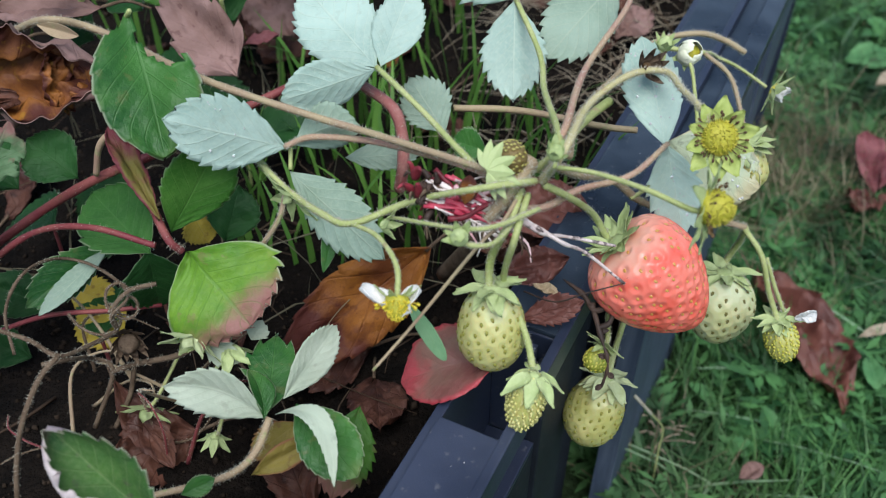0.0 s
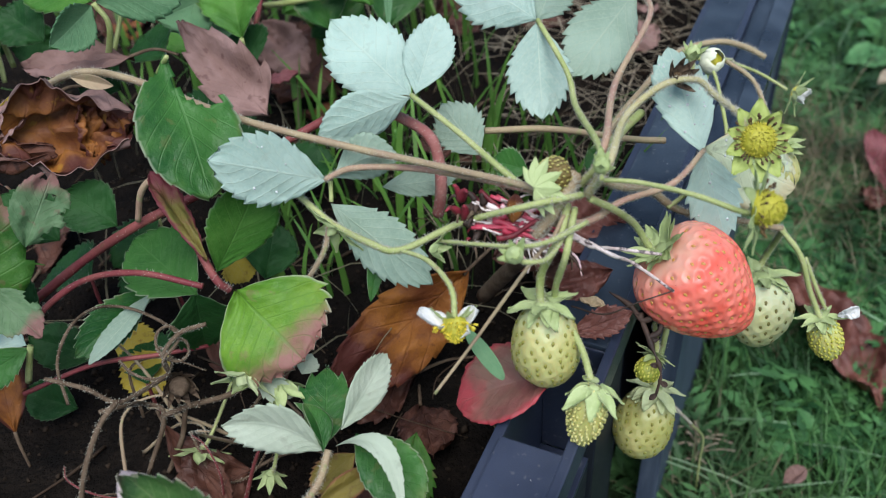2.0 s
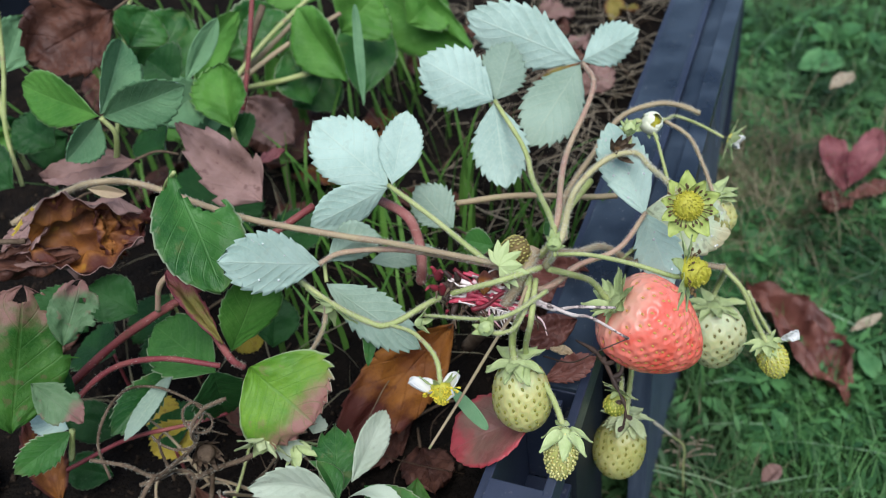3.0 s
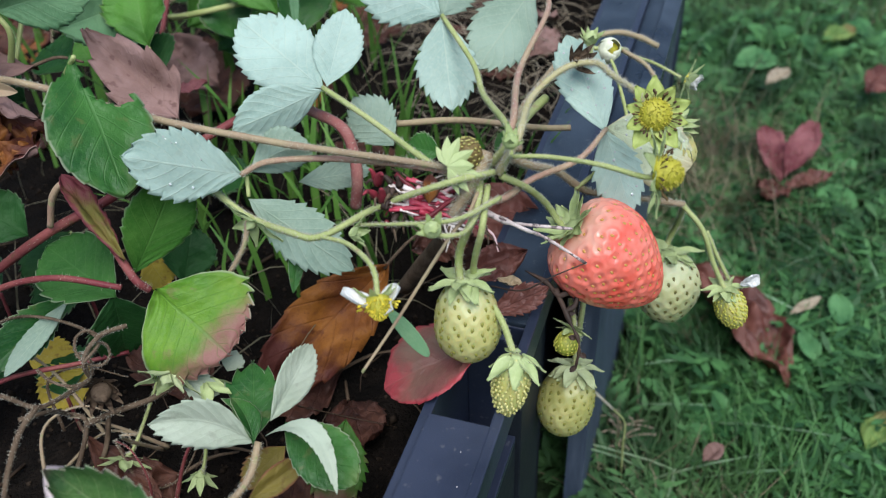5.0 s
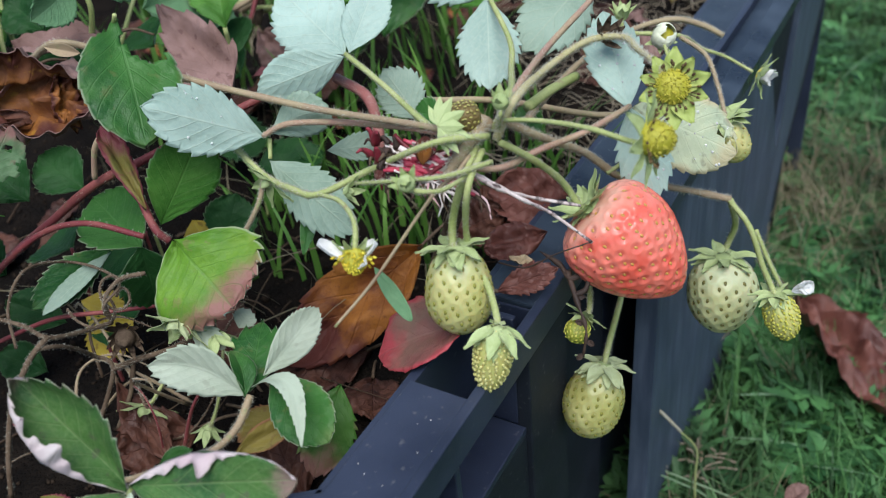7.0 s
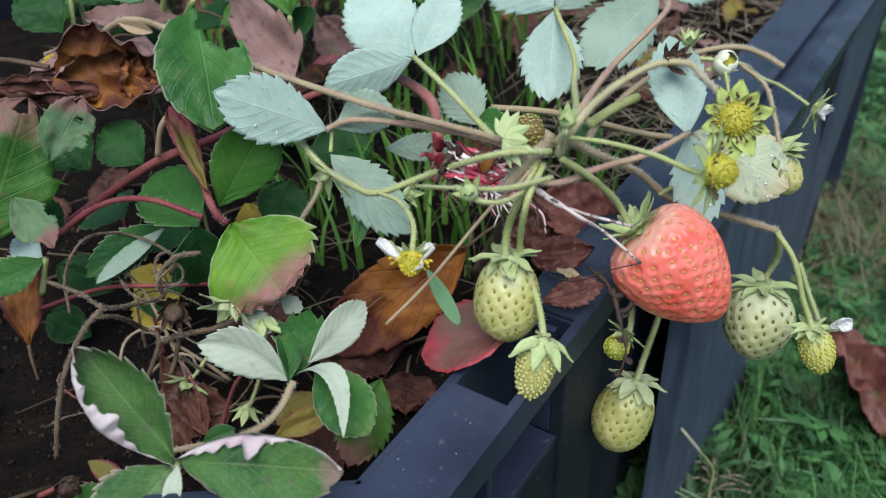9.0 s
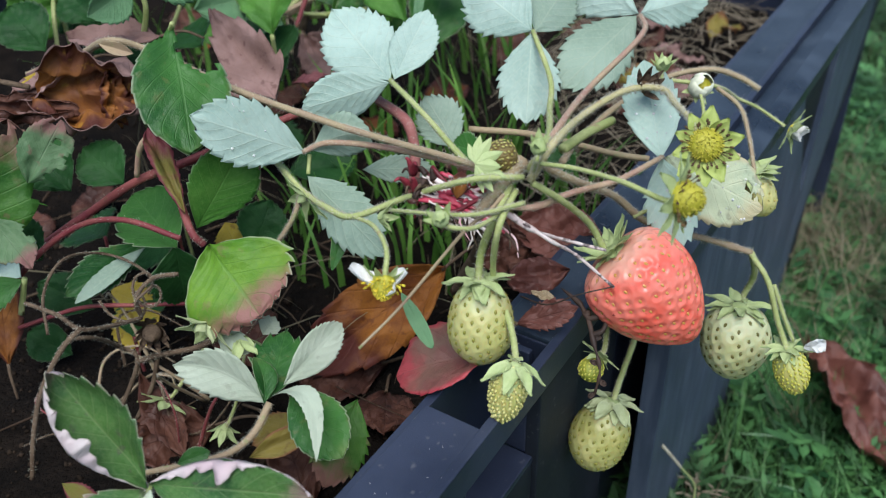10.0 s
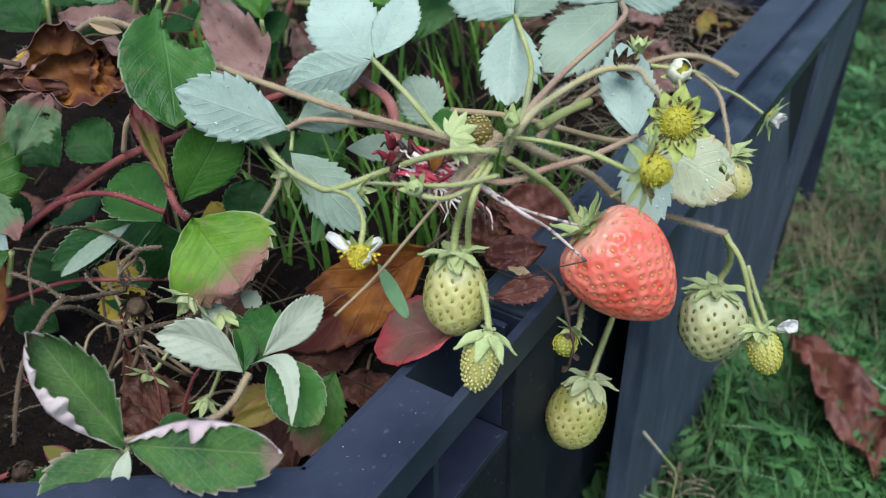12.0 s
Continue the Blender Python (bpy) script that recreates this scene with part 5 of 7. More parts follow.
leaf([(-0.0479, 0.2161, 0.4671), (-0.0383, 0.2151, 0.4713), (-0.0177, 0.2089, 0.4734), (0.0077, 0.1876, 0.4804), (0.0190, 0.1828, 0.4778)], 0.0009, 0.0011, STEM_PINK, plant, "blue-green leaflets seen from below on a pink stalk",
     [((-0.0475, 0.2160, 0.4670), (-0.0741, 0.1985, 0.4879), 0.0215, U, T, dict(roll=4, drops=14, fold=-0.10, curl=0.08, broad=0.84, tooth=0.10, teeth=8, seed=13)),
      ((-0.0450, 0.2158, 0.4678), (-0.0252, 0.2176, 0.4725), 0.0150, UG, T, dict(roll=8, fold=-0.3, seed=14, tooth=0.07, bow=(0, 0.0012, 0.0022))),
      ((-0.0470, 0.2143, 0.4591), (-0.0181, 0.1864, 0.4486), 0.0180, UG, T, dict(roll=12, fold=-0.10, curl=0.03, seed=15))])
stem("stem", [(-0.0466, 0.2184, 0.4649), (-0.0468, 0.2146, 0.4596)], 0.0007, 0.0007, STEM_GREEN, plant)
stem("runner", [(-0.1711, 0.2697, 0.4672), (-0.1501, 0.2753, 0.4738), (-0.1289, 0.2614, 0.4855), (-0.1131, 0.2626, 0.4805), (-0.0730, 0.2300, 0.4822), (-0.0387, 0.2160, 0.4782), (-0.0219, 0.2094, 0.4769), (0.0102, 0.1849, 0.4822), (0.0191, 0.1832, 0.4785)], 0.00140, 0.00094, STEM_TAN, plant, "fuzzy tan runner", fuzz=300)
leaflet("bract", (-0.1313, 0.2568, 0.4862), (-0.1161, 0.2544, 0.4833), 0.0046, STEM_TAN, STEM_TAN, plant, "pale fuzzy bract on the runner", tooth=0, fold=0.9, seed=3, sharp=0.8, curl=-0.2)
stem("fruit_truss", [(0.0244, 0.1808, 0.4812), (0.0103, 0.1756, 0.4829), (-0.0081, 0.1849, 0.4712), (-0.0251, 0.1834, 0.4644), (-0.0341, 0.1889, 0.4632), (-0.0474, 0.2078, 0.4572), (-0.0580, 0.2176, 0.4624), (-0.0644, 0.2257, 0.4645)], 0.0009, 0.0011, STEM_GREEN, plant, "hairy green flower truss", fuzz=380)
stem("fruit_truss", [(-0.0474, 0.2053, 0.4572), (-0.0501, 0.2002, 0.4503), (-0.0605, 0.2004, 0.4345), (-0.0720, 0.2084, 0.4124)], 0.0008, 0.0007, STEM_TAN, plant, fuzz=120)
stem("fruit_truss", [(0.0250, 0.1751, 0.4764), (0.0134, 0.1661, 0.4782), (0.0043, 0.1652, 0.4782), (-0.0136, 0.1804, 0.4690)], 0.0007, 0.0005, STEM_GREEN, plant, fuzz=160)
stem("fruit_truss", [(0.0263, 0.1839, 0.4784), (0.0317, 0.1839, 0.4896), (0.0412, 0.2094, 0.4863), (0.0539, 0.2200, 0.4895), (0.0649, 0.2230, 0.4888), (0.0677, 0.2135, 0.4888), (0.0704, 0.2024, 0.4897), (0.0727, 0.1982, 0.4868)], 0.0012, 0.0007, STEM_HAY, plant, "stout yellowish fruit truss", fuzz=420)
stem("fruit_truss", [(0.0289, 0.1886, 0.4812), (0.0384, 0.1954, 0.4721), (0.0532, 0.2183, 0.4530), (0.0647, 0.2214, 0.4416), (0.0759, 0.2203, 0.4385), (0.0899, 0.2230, 0.4330), (0.1017, 0.2220, 0.4298)], 0.0012, 0.0011, STEM_TAN, plant, "long brownish fruit truss", fuzz=300, knots=0.2)
stem("arching_stem", [(0.0353, 0.1982, 0.4765), (0.0423, 0.2322, 0.4666), (0.0560, 0.2490, 0.4712), (0.0750, 0.2778, 0.4682), (0.0899, 0.2808, 0.4702), (0.1007, 0.2821, 0.4670), (0.1089, 0.2801, 0.4629)], 0.0011, 0.0010, STEM_TAN, plant, fuzz=200)
stem("arching_stem", [(0.0752, 0.2716, 0.4697), (0.0920, 0.2737, 0.4667), (0.1065, 0.3021, 0.4489), (0.1140, 0.2945, 0.4482), (0.1226, 0.2859, 0.4451)], 0.0008, 0.0006, STEM_GREEN, plant, fuzz=120)
stem("arching_stem", [(0.0920, 0.2734, 0.4664), (0.0993, 0.2645, 0.4630), (0.1015, 0.2532, 0.4570), (0.1023, 0.2415, 0.4505)], 0.0008, 0.0007, STEM_TAN, plant, fuzz=120)
stem("arching_stem", [(0.0851, 0.2661, 0.4674), (0.0858, 0.2580, 0.4626), (0.0839, 0.2386, 0.4525), (0.0709, 0.2262, 0.4472), (0.0607, 0.2200, 0.4438)], 0.0006, 0.0008, STEM_GREEN, plant, fuzz=80)
stem("dry_stalk", [(-0.0181, 0.1460, 0.4463), (-0.0073, 0.1552, 0.4545), (0.0091, 0.1646, 0.4731), (0.0149, 0.1696, 0.4759), (0.0191, 0.1775, 0.4772)], 0.0004, 0.0006, STEM_TAN, plant, "thin straw-dry stalk")
stem("old_stem", [(-0.0271, 0.2421, 0.4736), (-0.0159, 0.2301, 0.4722), (-0.0127, 0.2253, 0.4649), (-0.0126, 0.2217, 0.4561), (-0.0141, 0.2236, 0.4450)], 0.0017, 0.0020, STEM_ROSE, plant, "thick rose-red old stem", fuzz=60)
stem("old_stem", [(0.0035, 0.2481, 0.4602), (0.0275, 0.2526, 0.4561), (0.0562, 0.2566, 0.4471), (0.0686, 0.2567, 0.4454)], 0.0012, 0.0012, STEM_TAN, plant)
stem("old_stem", [(0.0355, 0.2073, 0.4756), (0.0430, 0.2197, 0.4747), (0.0518, 0.2318, 0.4732)], 0.0016, 0.0014, STEM_GREEN, plant)
stem("old_stem", [(0.0171, 0.1800, 0.4741), (0.0140, 0.1926, 0.4548), (0.0081, 0.2111, 0.4295), (0.0003, 0.2282, 0.4025)], 0.0022, 0.0030, STEM_DRY, plant)
leaflet("leaflet", (0.0120, 0.1974, 0.4788), (0.0024, 0.2019, 0.4796), 0.010, T, U, plant, "small green leaflet by the crown", fold=0.2, seed=18)
leaflet("leaflet", (0.0396, 0.2124, 0.4647), (0.0328, 0.2162, 0.4712), 0.010, T, U, plant, "small round green leaflet", fold=0.1, seed=19, broad=0.9)
leaflet("leaflet", (0.0008, 0.2317, 0.4616), (-0.0104, 0.2388, 0.4770), 0.017, UG, T, plant, "grey-green leaflet behind the crown", fold=-0.1, seed=20)
leaflet("leaflet", (-0.0319, 0.2298, 0.4530), (-0.0077, 0.2288, 0.4551), 0.010, UG, T, plant, "grey-green leaflet behind the crown", fold=-0.1, seed=21)

# the crown: a stout short stem, brown bud scales, and bare pink and white roots under it
stem("crown", [(0.0232, 0.1898, 0.4805), (0.0201, 0.1837, 0.4790), (0.0152, 0.1796, 0.4745), (0.0118, 0.1784, 0.4700)], 0.0026, 0.0016, STEM_TAN, plant, "stout hairy crown", fuzz=260, lumps=0.35)
for a, b, wide in (((0.0058, 0.1805, 0.4735), (0.0072, 0.1836, 0.4807), 0.0052), ((0.0019, 0.1849, 0.4719), (-0.0023, 0.1853, 0.4757), 0.0040), ((0.0091, 0.1831, 0.4714), (0.0117, 0.1837, 0.4760), 0.0042)):
    leaflet("bud_scale", a, b, wide, DEAD_RUST, DEAD_RUST, plant, "red-brown bud scale", tooth=0, fold=0.7, seed=9, sharp=0.6)
rng = random.Random(77)
R0, R1 = Vector((-0.0017, 0.1848, 0.4737)), Vector((0.0176, 0.1790, 0.4693))
AXIS = (R1 - R0).normalized()
SIDE = Vector((0.10, 0.55, 0.83))
for k in range(84):
    a = R0 + AXIS * rng.uniform(-0.004, 0.006) + SIDE * rng.gauss(0.0005, 0.0024) + Vector((0, rng.uniform(-0.003, 0.004), 0))
    b = R1 + AXIS * rng.uniform(-0.010, 0.003) + SIDE * rng.gauss(0.0, 0.0034) + Vector((0, rng.uniform(-0.003, 0.004), 0))
    sag = SIDE * rng.uniform(-0.0022, 0.0010)
    thick = rng.choice((0.00035, 0.0005, 0.0006, 0.0008))
    stem("root", [a, a.lerp(b, 0.35) + sag, a.lerp(b, 0.7) + sag * rng.uniform(-0.3, 1.2), b], thick, thick * rng.uniform(0.5, 0.9), rng.choice((ROOT_RED, ROOT_RED, ROOT_PINK, ROOT_PINK, ROOT_WHITE, ROOT_PALE, ROOT_PALE, ROOT_KNOB)), plant, steps=4, lumps=0.4)
for k in range(30):
    a = R0.lerp(R1, rng.uniform(0.0, 1.1)) + SIDE * rng.uniform(-0.004, 0.0)
    d = AXIS * rng.uniform(-0.002, 0.007) - SIDE * rng.uniform(0.003, 0.009)
    stem("root", [a, a + d * 0.5 + Vector((rng.uniform(-0.002, 0.002), 0, 0.001)), a + d], 0.0004, 0.0002, rng.choice((STEM_DARK, STEM_DRY, ROOT_PINK, ROOT_WHITE, STEM_DARK)), plant, steps=4, lumps=0.3)
for k in range(34):
    c = R0 - AXIS * rng.uniform(0.0, 0.007) + SIDE * rng.gauss(-0.001, 0.0028)
    d = Vector((rng.uniform(-0.005, 0.004), rng.uniform(-0.004, 0.002), rng.uniform(-0.004, 0.005)))
    stem("root", [c, c + d * 0.6 + Vector((0, 0, 0.0015)), c + d], rng.choice((0.0005, 0.0009, 0.0013)), 0.0003, rng.choice((STEM_DARK, STEM_DARK, ROOT_KNOB, STEM_DRY)), plant, steps=4, lumps=0.6)
stem("root", [(0.0187, 0.1769, 0.4730), (0.0263, 0.1762, 0.4673), (0.0365, 0.1840, 0.4586), (0.0492, 0.1850, 0.4546)], 0.00070, 0.00048, ROOT_WHITE, plant, "white root thread, dark-speckled", lumps=0.5)
stem("root", [(0.0216, 0.1796, 0.4693), (0.0324, 0.1765, 0.4633), (0.0404, 0.1818, 0.4548), (0.0518, 0.1776, 0.4467)], 0.00070, 0.00048, ROOT_WHITE, plant, "white root thread, dark-speckled", lumps=0.5)
stem("root", [(0.0247, 0.1877, 0.4337), (0.0328, 0.1792, 0.4378), (0.0414, 0.1769, 0.4438), (0.0518, 0.1773, 0.4473)], 0.0003, 0.0002, STEM_DARK, plant, "dark dry thread")

# ---- its fruit, flowers and buds ----
fruit("strawberry", "ripening salmon-red strawberry with gold seeds, hanging by its green calyx", "strawberries on the plant", (0.0522, 0.1946, 0.4471), (0.0794, 0.1862, 0.4214), 0.0339, BERRY_RED, 210, ACHENE_GOLD, 0.0016, 0.00052,
      9, "sepal_bright", 62, [(0.0270, 0.1835, 0.4777), (0.0355, 0.1883, 0.4693), (0.0447, 0.1993, 0.4545), (0.0498, 0.1988, 0.4460)], a=0.256, b=1.10, c=0.654, seed=3, stalk_r=0.0010, sepal_size=0.85, sepal_out=0.08, sunk=0.02, fine=2.0)
fruit("green_strawberry", "pale green unripe strawberry hanging over the rim", "strawberries on the plant", (0.0132, 0.1695, 0.4527), (0.0140, 0.1625, 0.4285), 0.0196, BERRY_GREEN, 135, ACHENE_OLIVE, 0.0016, 0.00022,
      9, "sepal_wide", 88, [(0.0209, 0.1824, 0.4770), (0.0174, 0.1726, 0.4739), (0.0134, 0.1749, 0.4604), (0.0126, 0.1723, 0.4533)], a=0.36, b=2.2, c=0.52, sepal_size=0.92, sepal_out=0.10, sunk=0.06, seed=5, stalk_r=0.0011, fine=1.5)
fruit("green_strawberry", "small yellow-green strawberry with a full calyx", "strawberries on the plant", (0.0243, 0.1493, 0.4405), (0.0203, 0.1455, 0.4218), 0.0102, BERRY_SMALL, 210, ACHENE_CREAM, 0.0013, 0.0002,
      7, "sepal_wide", 126, [(0.0225, 0.1802, 0.4772), (0.0183, 0.1670, 0.4728), (0.0169, 0.1724, 0.4519), (0.0222, 0.1608, 0.4451), (0.0242, 0.1543, 0.4389)], a=0.36, b=1.35, c=0.6, seed=6, sepal_out=0.16, sepal_size=0.84, spike=0.5, loose=False, stalk_r=0.0009)
fruit("green_strawberry", "pale green unripe strawberry hanging beside the crate wall", "strawberries on the plant", (0.0585, 0.1985, 0.3792), (0.0505, 0.1908, 0.3528), 0.0212, BERRY_SHADED, 130, ACHENE_OLIVE, 0.0018, 0.00024,
      9, "sepal_pale", 104, [(0.0693, 0.2271, 0.4011), (0.0662, 0.2182, 0.3924), (0.0613, 0.2067, 0.3836)], a=0.36, b=2.8, c=0.62, sepal_size=0.92, sepal_out=0.1, sunk=0.06, fine=1.5, seed=7, stalk_r=0.0010)
fruit("green_strawberry", "pale whitish-green unripe strawberry", "strawberries on the plant", (0.1057, 0.2366, 0.3946), (0.1064, 0.2313, 0.3638), 0.0262, BERRY_PALE, 110, ACHENE_PIT, 0.0021, 0.00036,
      8, "sepal_wide", 92, [(0.1017, 0.2217, 0.4295), (0.1103, 0.2422, 0.4055), (0.1090, 0.2455, 0.3928)], a=0.33, b=1.75, c=0.62, sepal_size=0.98, sepal_out=0.10, sunk=0.0, fine=1.5, seed=8, stalk_r=0.0011)
fruit("green_strawberry", "small yellow-green berry with a white petal still on it", "strawberries on the plant", (0.1160, 0.2073, 0.4000), (0.1216, 0.2030, 0.3838), 0.0114, BERRY_SMALL, 190, ACHENE_LIME, 0.0014, 0.0002,
      7, "sepal_wide", 90, [(0.1013, 0.2217, 0.4296), (0.1073, 0.2162, 0.4223), (0.1120, 0.2124, 0.4091), (0.1154, 0.2099, 0.4014)], a=0.34, b=1.6, c=0.6, sepal_size=0.80, seed=9, spike=0.42, loose=False, stalk_r=0.0009)
stem("fruit_truss", [(0.1098, 0.2174, 0.4201), (0.1140, 0.2136, 0.4105), (0.1184, 0.2103, 0.4016)], 0.0008, 0.0007, STEM_GREEN, plant, fuzz=60)
leaflet("petal", (0.1209, 0.2061, 0.4021), (0.1270, 0.2050, 0.4061), 0.0058, PETAL, PETAL, plant, "crumpled white petal", tooth=0.05, teeth=3, roll=40, fold=0.5, crumple=0.12, seed=5, broad=1.3, sharp=0.5)
fruit("green_strawberry", "tiny berry, its green darkened for the shade of the ripe one", "strawberries on the plant", (0.0500, 0.1800, 0.4170), (0.0455, 0.1755, 0.4112), 0.0076, BERRY_TINY, 90, ACHENE_LIME, 0.0011, 0.0002,
      7, "sepal_wide", 88, [(0.0528, 0.1930, 0.4185), (0.0517, 0.1841, 0.4164)], a=0.4, b=2.5, c=0.5, seed=10, loose=False, sepal_size=0.66)
fruit("green_strawberry", "cream-green berry behind a yellowing leaf", "strawberries on the plant", (0.1024, 0.2410, 0.4498), (0.1075, 0.2383, 0.4346), 0.0115, BERRY_GREEN, 50, ACHENE_YELLOW, 0.0011, 0.0002,
      8, "sepal_wide", 80, None, a=0.4, b=2.6, c=0.5, seed=11, loose=False)
fruit("green_strawberry", "spent olive-brown berry in a pale calyx", "strawberries on the plant", (0.0129, 0.1883, 0.4820), (0.0223, 0.1876, 0.4840), 0.0096, BERRY_DULL, 130, ACHENE_YELLOW, 0.0010, 0.0003,
      0, "sepal_pale", 95, None, a=0.4, b=2.4, c=0.5, seed=12, proud=0.0003, loose=False)
for tip, wide in (((0.0155, 0.1825, 0.4925), 0.0036), ((0.0123, 0.1834, 0.4927), 0.0034), ((0.0186, 0.1796, 0.4896), 0.0040), ((0.0182, 0.1768, 0.4865), 0.0042), ((0.0199, 0.1759, 0.4836), 0.0038), ((0.0165, 0.1746, 0.4797), 0.0034), ((0.0138, 0.1750, 0.4788), 0.0026), ((0.0089, 0.1830, 0.4903), 0.0026)):
    leaflet("sepal", (0.0111, 0.1788, 0.4861), tip, wide * 0.85, SEPAL, SEPAL_PALE, plant, "", tooth=0, fold=-0.35, curl=0.10, seed=4, sharp=1.7, broad=0.6, narrow_tip=0.02)


def flower(name, label, centre, facing, dome, petals, petal_key, petal_lean, sepals, sepal_key, sepal_lean, stamens, stamen_mat, stalk=None, seed=0, tall=0.8, start=0.0):
    """A strawberry flower: domed receptacle, stamens, petals and sepals."""
    centre, facing = Vector(centre), Vector(facing).normalized()
    top = thing(name, centre, label, "flower", "flowers on the plant")
    turn = facing.to_track_quat("Z", "Y").to_matrix().to_4x4()
    bm = bmesh.new()
    bmesh.ops.create_uvsphere(bm, u_segments=20, v_segments=14, radius=1)
    for v in bm.verts:
        k = 1 + 0.10 * noise.noise(v.co * 7 + Vector((seed, 0, 0)))
        v.co = turn @ Vector((v.co.x * dome * k, v.co.y * dome * k, max(v.co.z, -0.3) * dome * tall * k)) + centre
    me = bpy.data.meshes.new("receptacle")
    bm.to_mesh(me)
    bm.free()
    me.materials.append(DOME)
    me.polygons.foreach_set("use_smooth", [True] * len(me.polygons))
    core = new("receptacle", me)
    hang(core, top)
    rng = random.Random(seed)
    pv, pf = [], []
    for k in range(150):
        z = rng.uniform(0.05, 1.0)
        a = k * 2.39996
        r = math.sqrt(1 - z * z)
        d = Vector((math.cos(a) * r, math.sin(a) * r, z * tall))
        s = centre + turn @ (d * dome * 0.97)
        v, f, _ = tube_data([s, s + turn @ (d.normalized() * 0.0007)], 0.00024, 0.00013, 1, 5)
        pf += [tuple(len(pv) + i for i in q) for q in f]
        pv += v
    tagged(mesh_object("pistil_dome", pv, pf, PISTIL_OLD if stamen_mat is STAMEN_DRY else POLLEN, core), kind="stuff")
    for k in range(stamens):
        a = 2 * math.pi * k / stamens + rng.uniform(-0.1, 0.1)
        d = Vector((math.cos(a), math.sin(a), rng.uniform(0.2, 0.9))).normalized()
        s = centre + turn @ Vector((math.cos(a) * dome * 0.9, math.sin(a) * dome * 0.9, 0))
        e = s + turn @ (d * rng.uniform(0.0018, 0.0032))
        st = stem("stamen", [s, e], 0.00015, 0.00013, stamen_mat, top, steps=2)
        v, f, _ = tube_data([e, e + turn @ (d * 0.0009)], 0.00040, 0.00030, 2, 6)
        mesh_object("anther", v, f, stamen_mat, st)
    if petals:
        ring_of("petal", SEPAL_MESHES[petal_key], centre - facing * dome * 0.1, facing, petals, petal_lean, top, seed, start, 0.15, (0.9, 1.1), dome * 0.6)
    if sepals:
        ring_of("sepal", SEPAL_MESHES[sepal_key], centre - facing * dome * 0.25, facing, sepals, sepal_lean, top, seed + 1, start, 0.12, (0.85, 1.1), dome * 0.5)
    if stalk:
        stem("stalk", [*stalk, centre - facing * dome * 0.2], 0.0006, 0.0008, STEM_GREEN, top, fuzz=60)
    return top


flower("strawberry_flower", "white strawberry flower nodding over the soil, yellow centre", (-0.0116, 0.1552, 0.4622), (0.0, -0.80, -0.58), 0.0031, 0, "", 0, 6, "sepal_small", 110, 14, POLLEN,
       [(-0.0254, 0.1834, 0.4644), (-0.0177, 0.1757, 0.4664), (-0.0120, 0.1635, 0.4671)], seed=3, tall=1.5)
for base, tip, wide, turned in (((-0.0138, 0.1550, 0.4604), (-0.0217, 0.1556, 0.4650), 0.0060, 64), ((-0.0114, 0.1550, 0.4597), (-0.0049, 0.1572, 0.4635), 0.0058, -60), ((-0.0136, 0.1565, 0.4589), (-0.0180, 0.1600, 0.4600), 0.0055, 60), ((-0.0109, 0.1559, 0.4591), (-0.0076, 0.1520, 0.4614), 0.0048, -20)):
    leaflet("petal", base, tip, wide, PETAL, PETAL, bpy.data.objects["strawberry_flower"], "", roll=turned, tooth=0, fold=0.1, cup=0.25, curl=-0.15, seed=6, broad=0.8, sharp=0.5, narrow_tip=0.3)
flower("strawberry_flower", "petal-less strawberry flower with a yellow dome and star of sepals", (0.0747, 0.1948, 0.4851), (-0.10, -0.80, 0.60), 0.0046, 0, "", 0, 10, "sepal_star", 78, 26, STAMEN_DRY,
       [(0.0704, 0.2024, 0.4897), (0.0730, 0.2001, 0.4859)], seed=4, tall=0.7)
flower("strawberry_flower", "petal-less strawberry flower seen from the side, yellow dome", (0.0641, 0.1614, 0.4881), (0.85, -0.45, 0.10), 0.0044, 0, "", 0, 9, "sepal_long", 92, 16, STAMEN_DRY,
       [(0.0288, 0.1808, 0.4856), (0.0383, 0.1774, 0.4864), (0.0497, 0.1676, 0.4886), (0.0598, 0.1607, 0.4878)], seed=5, tall=1.25)
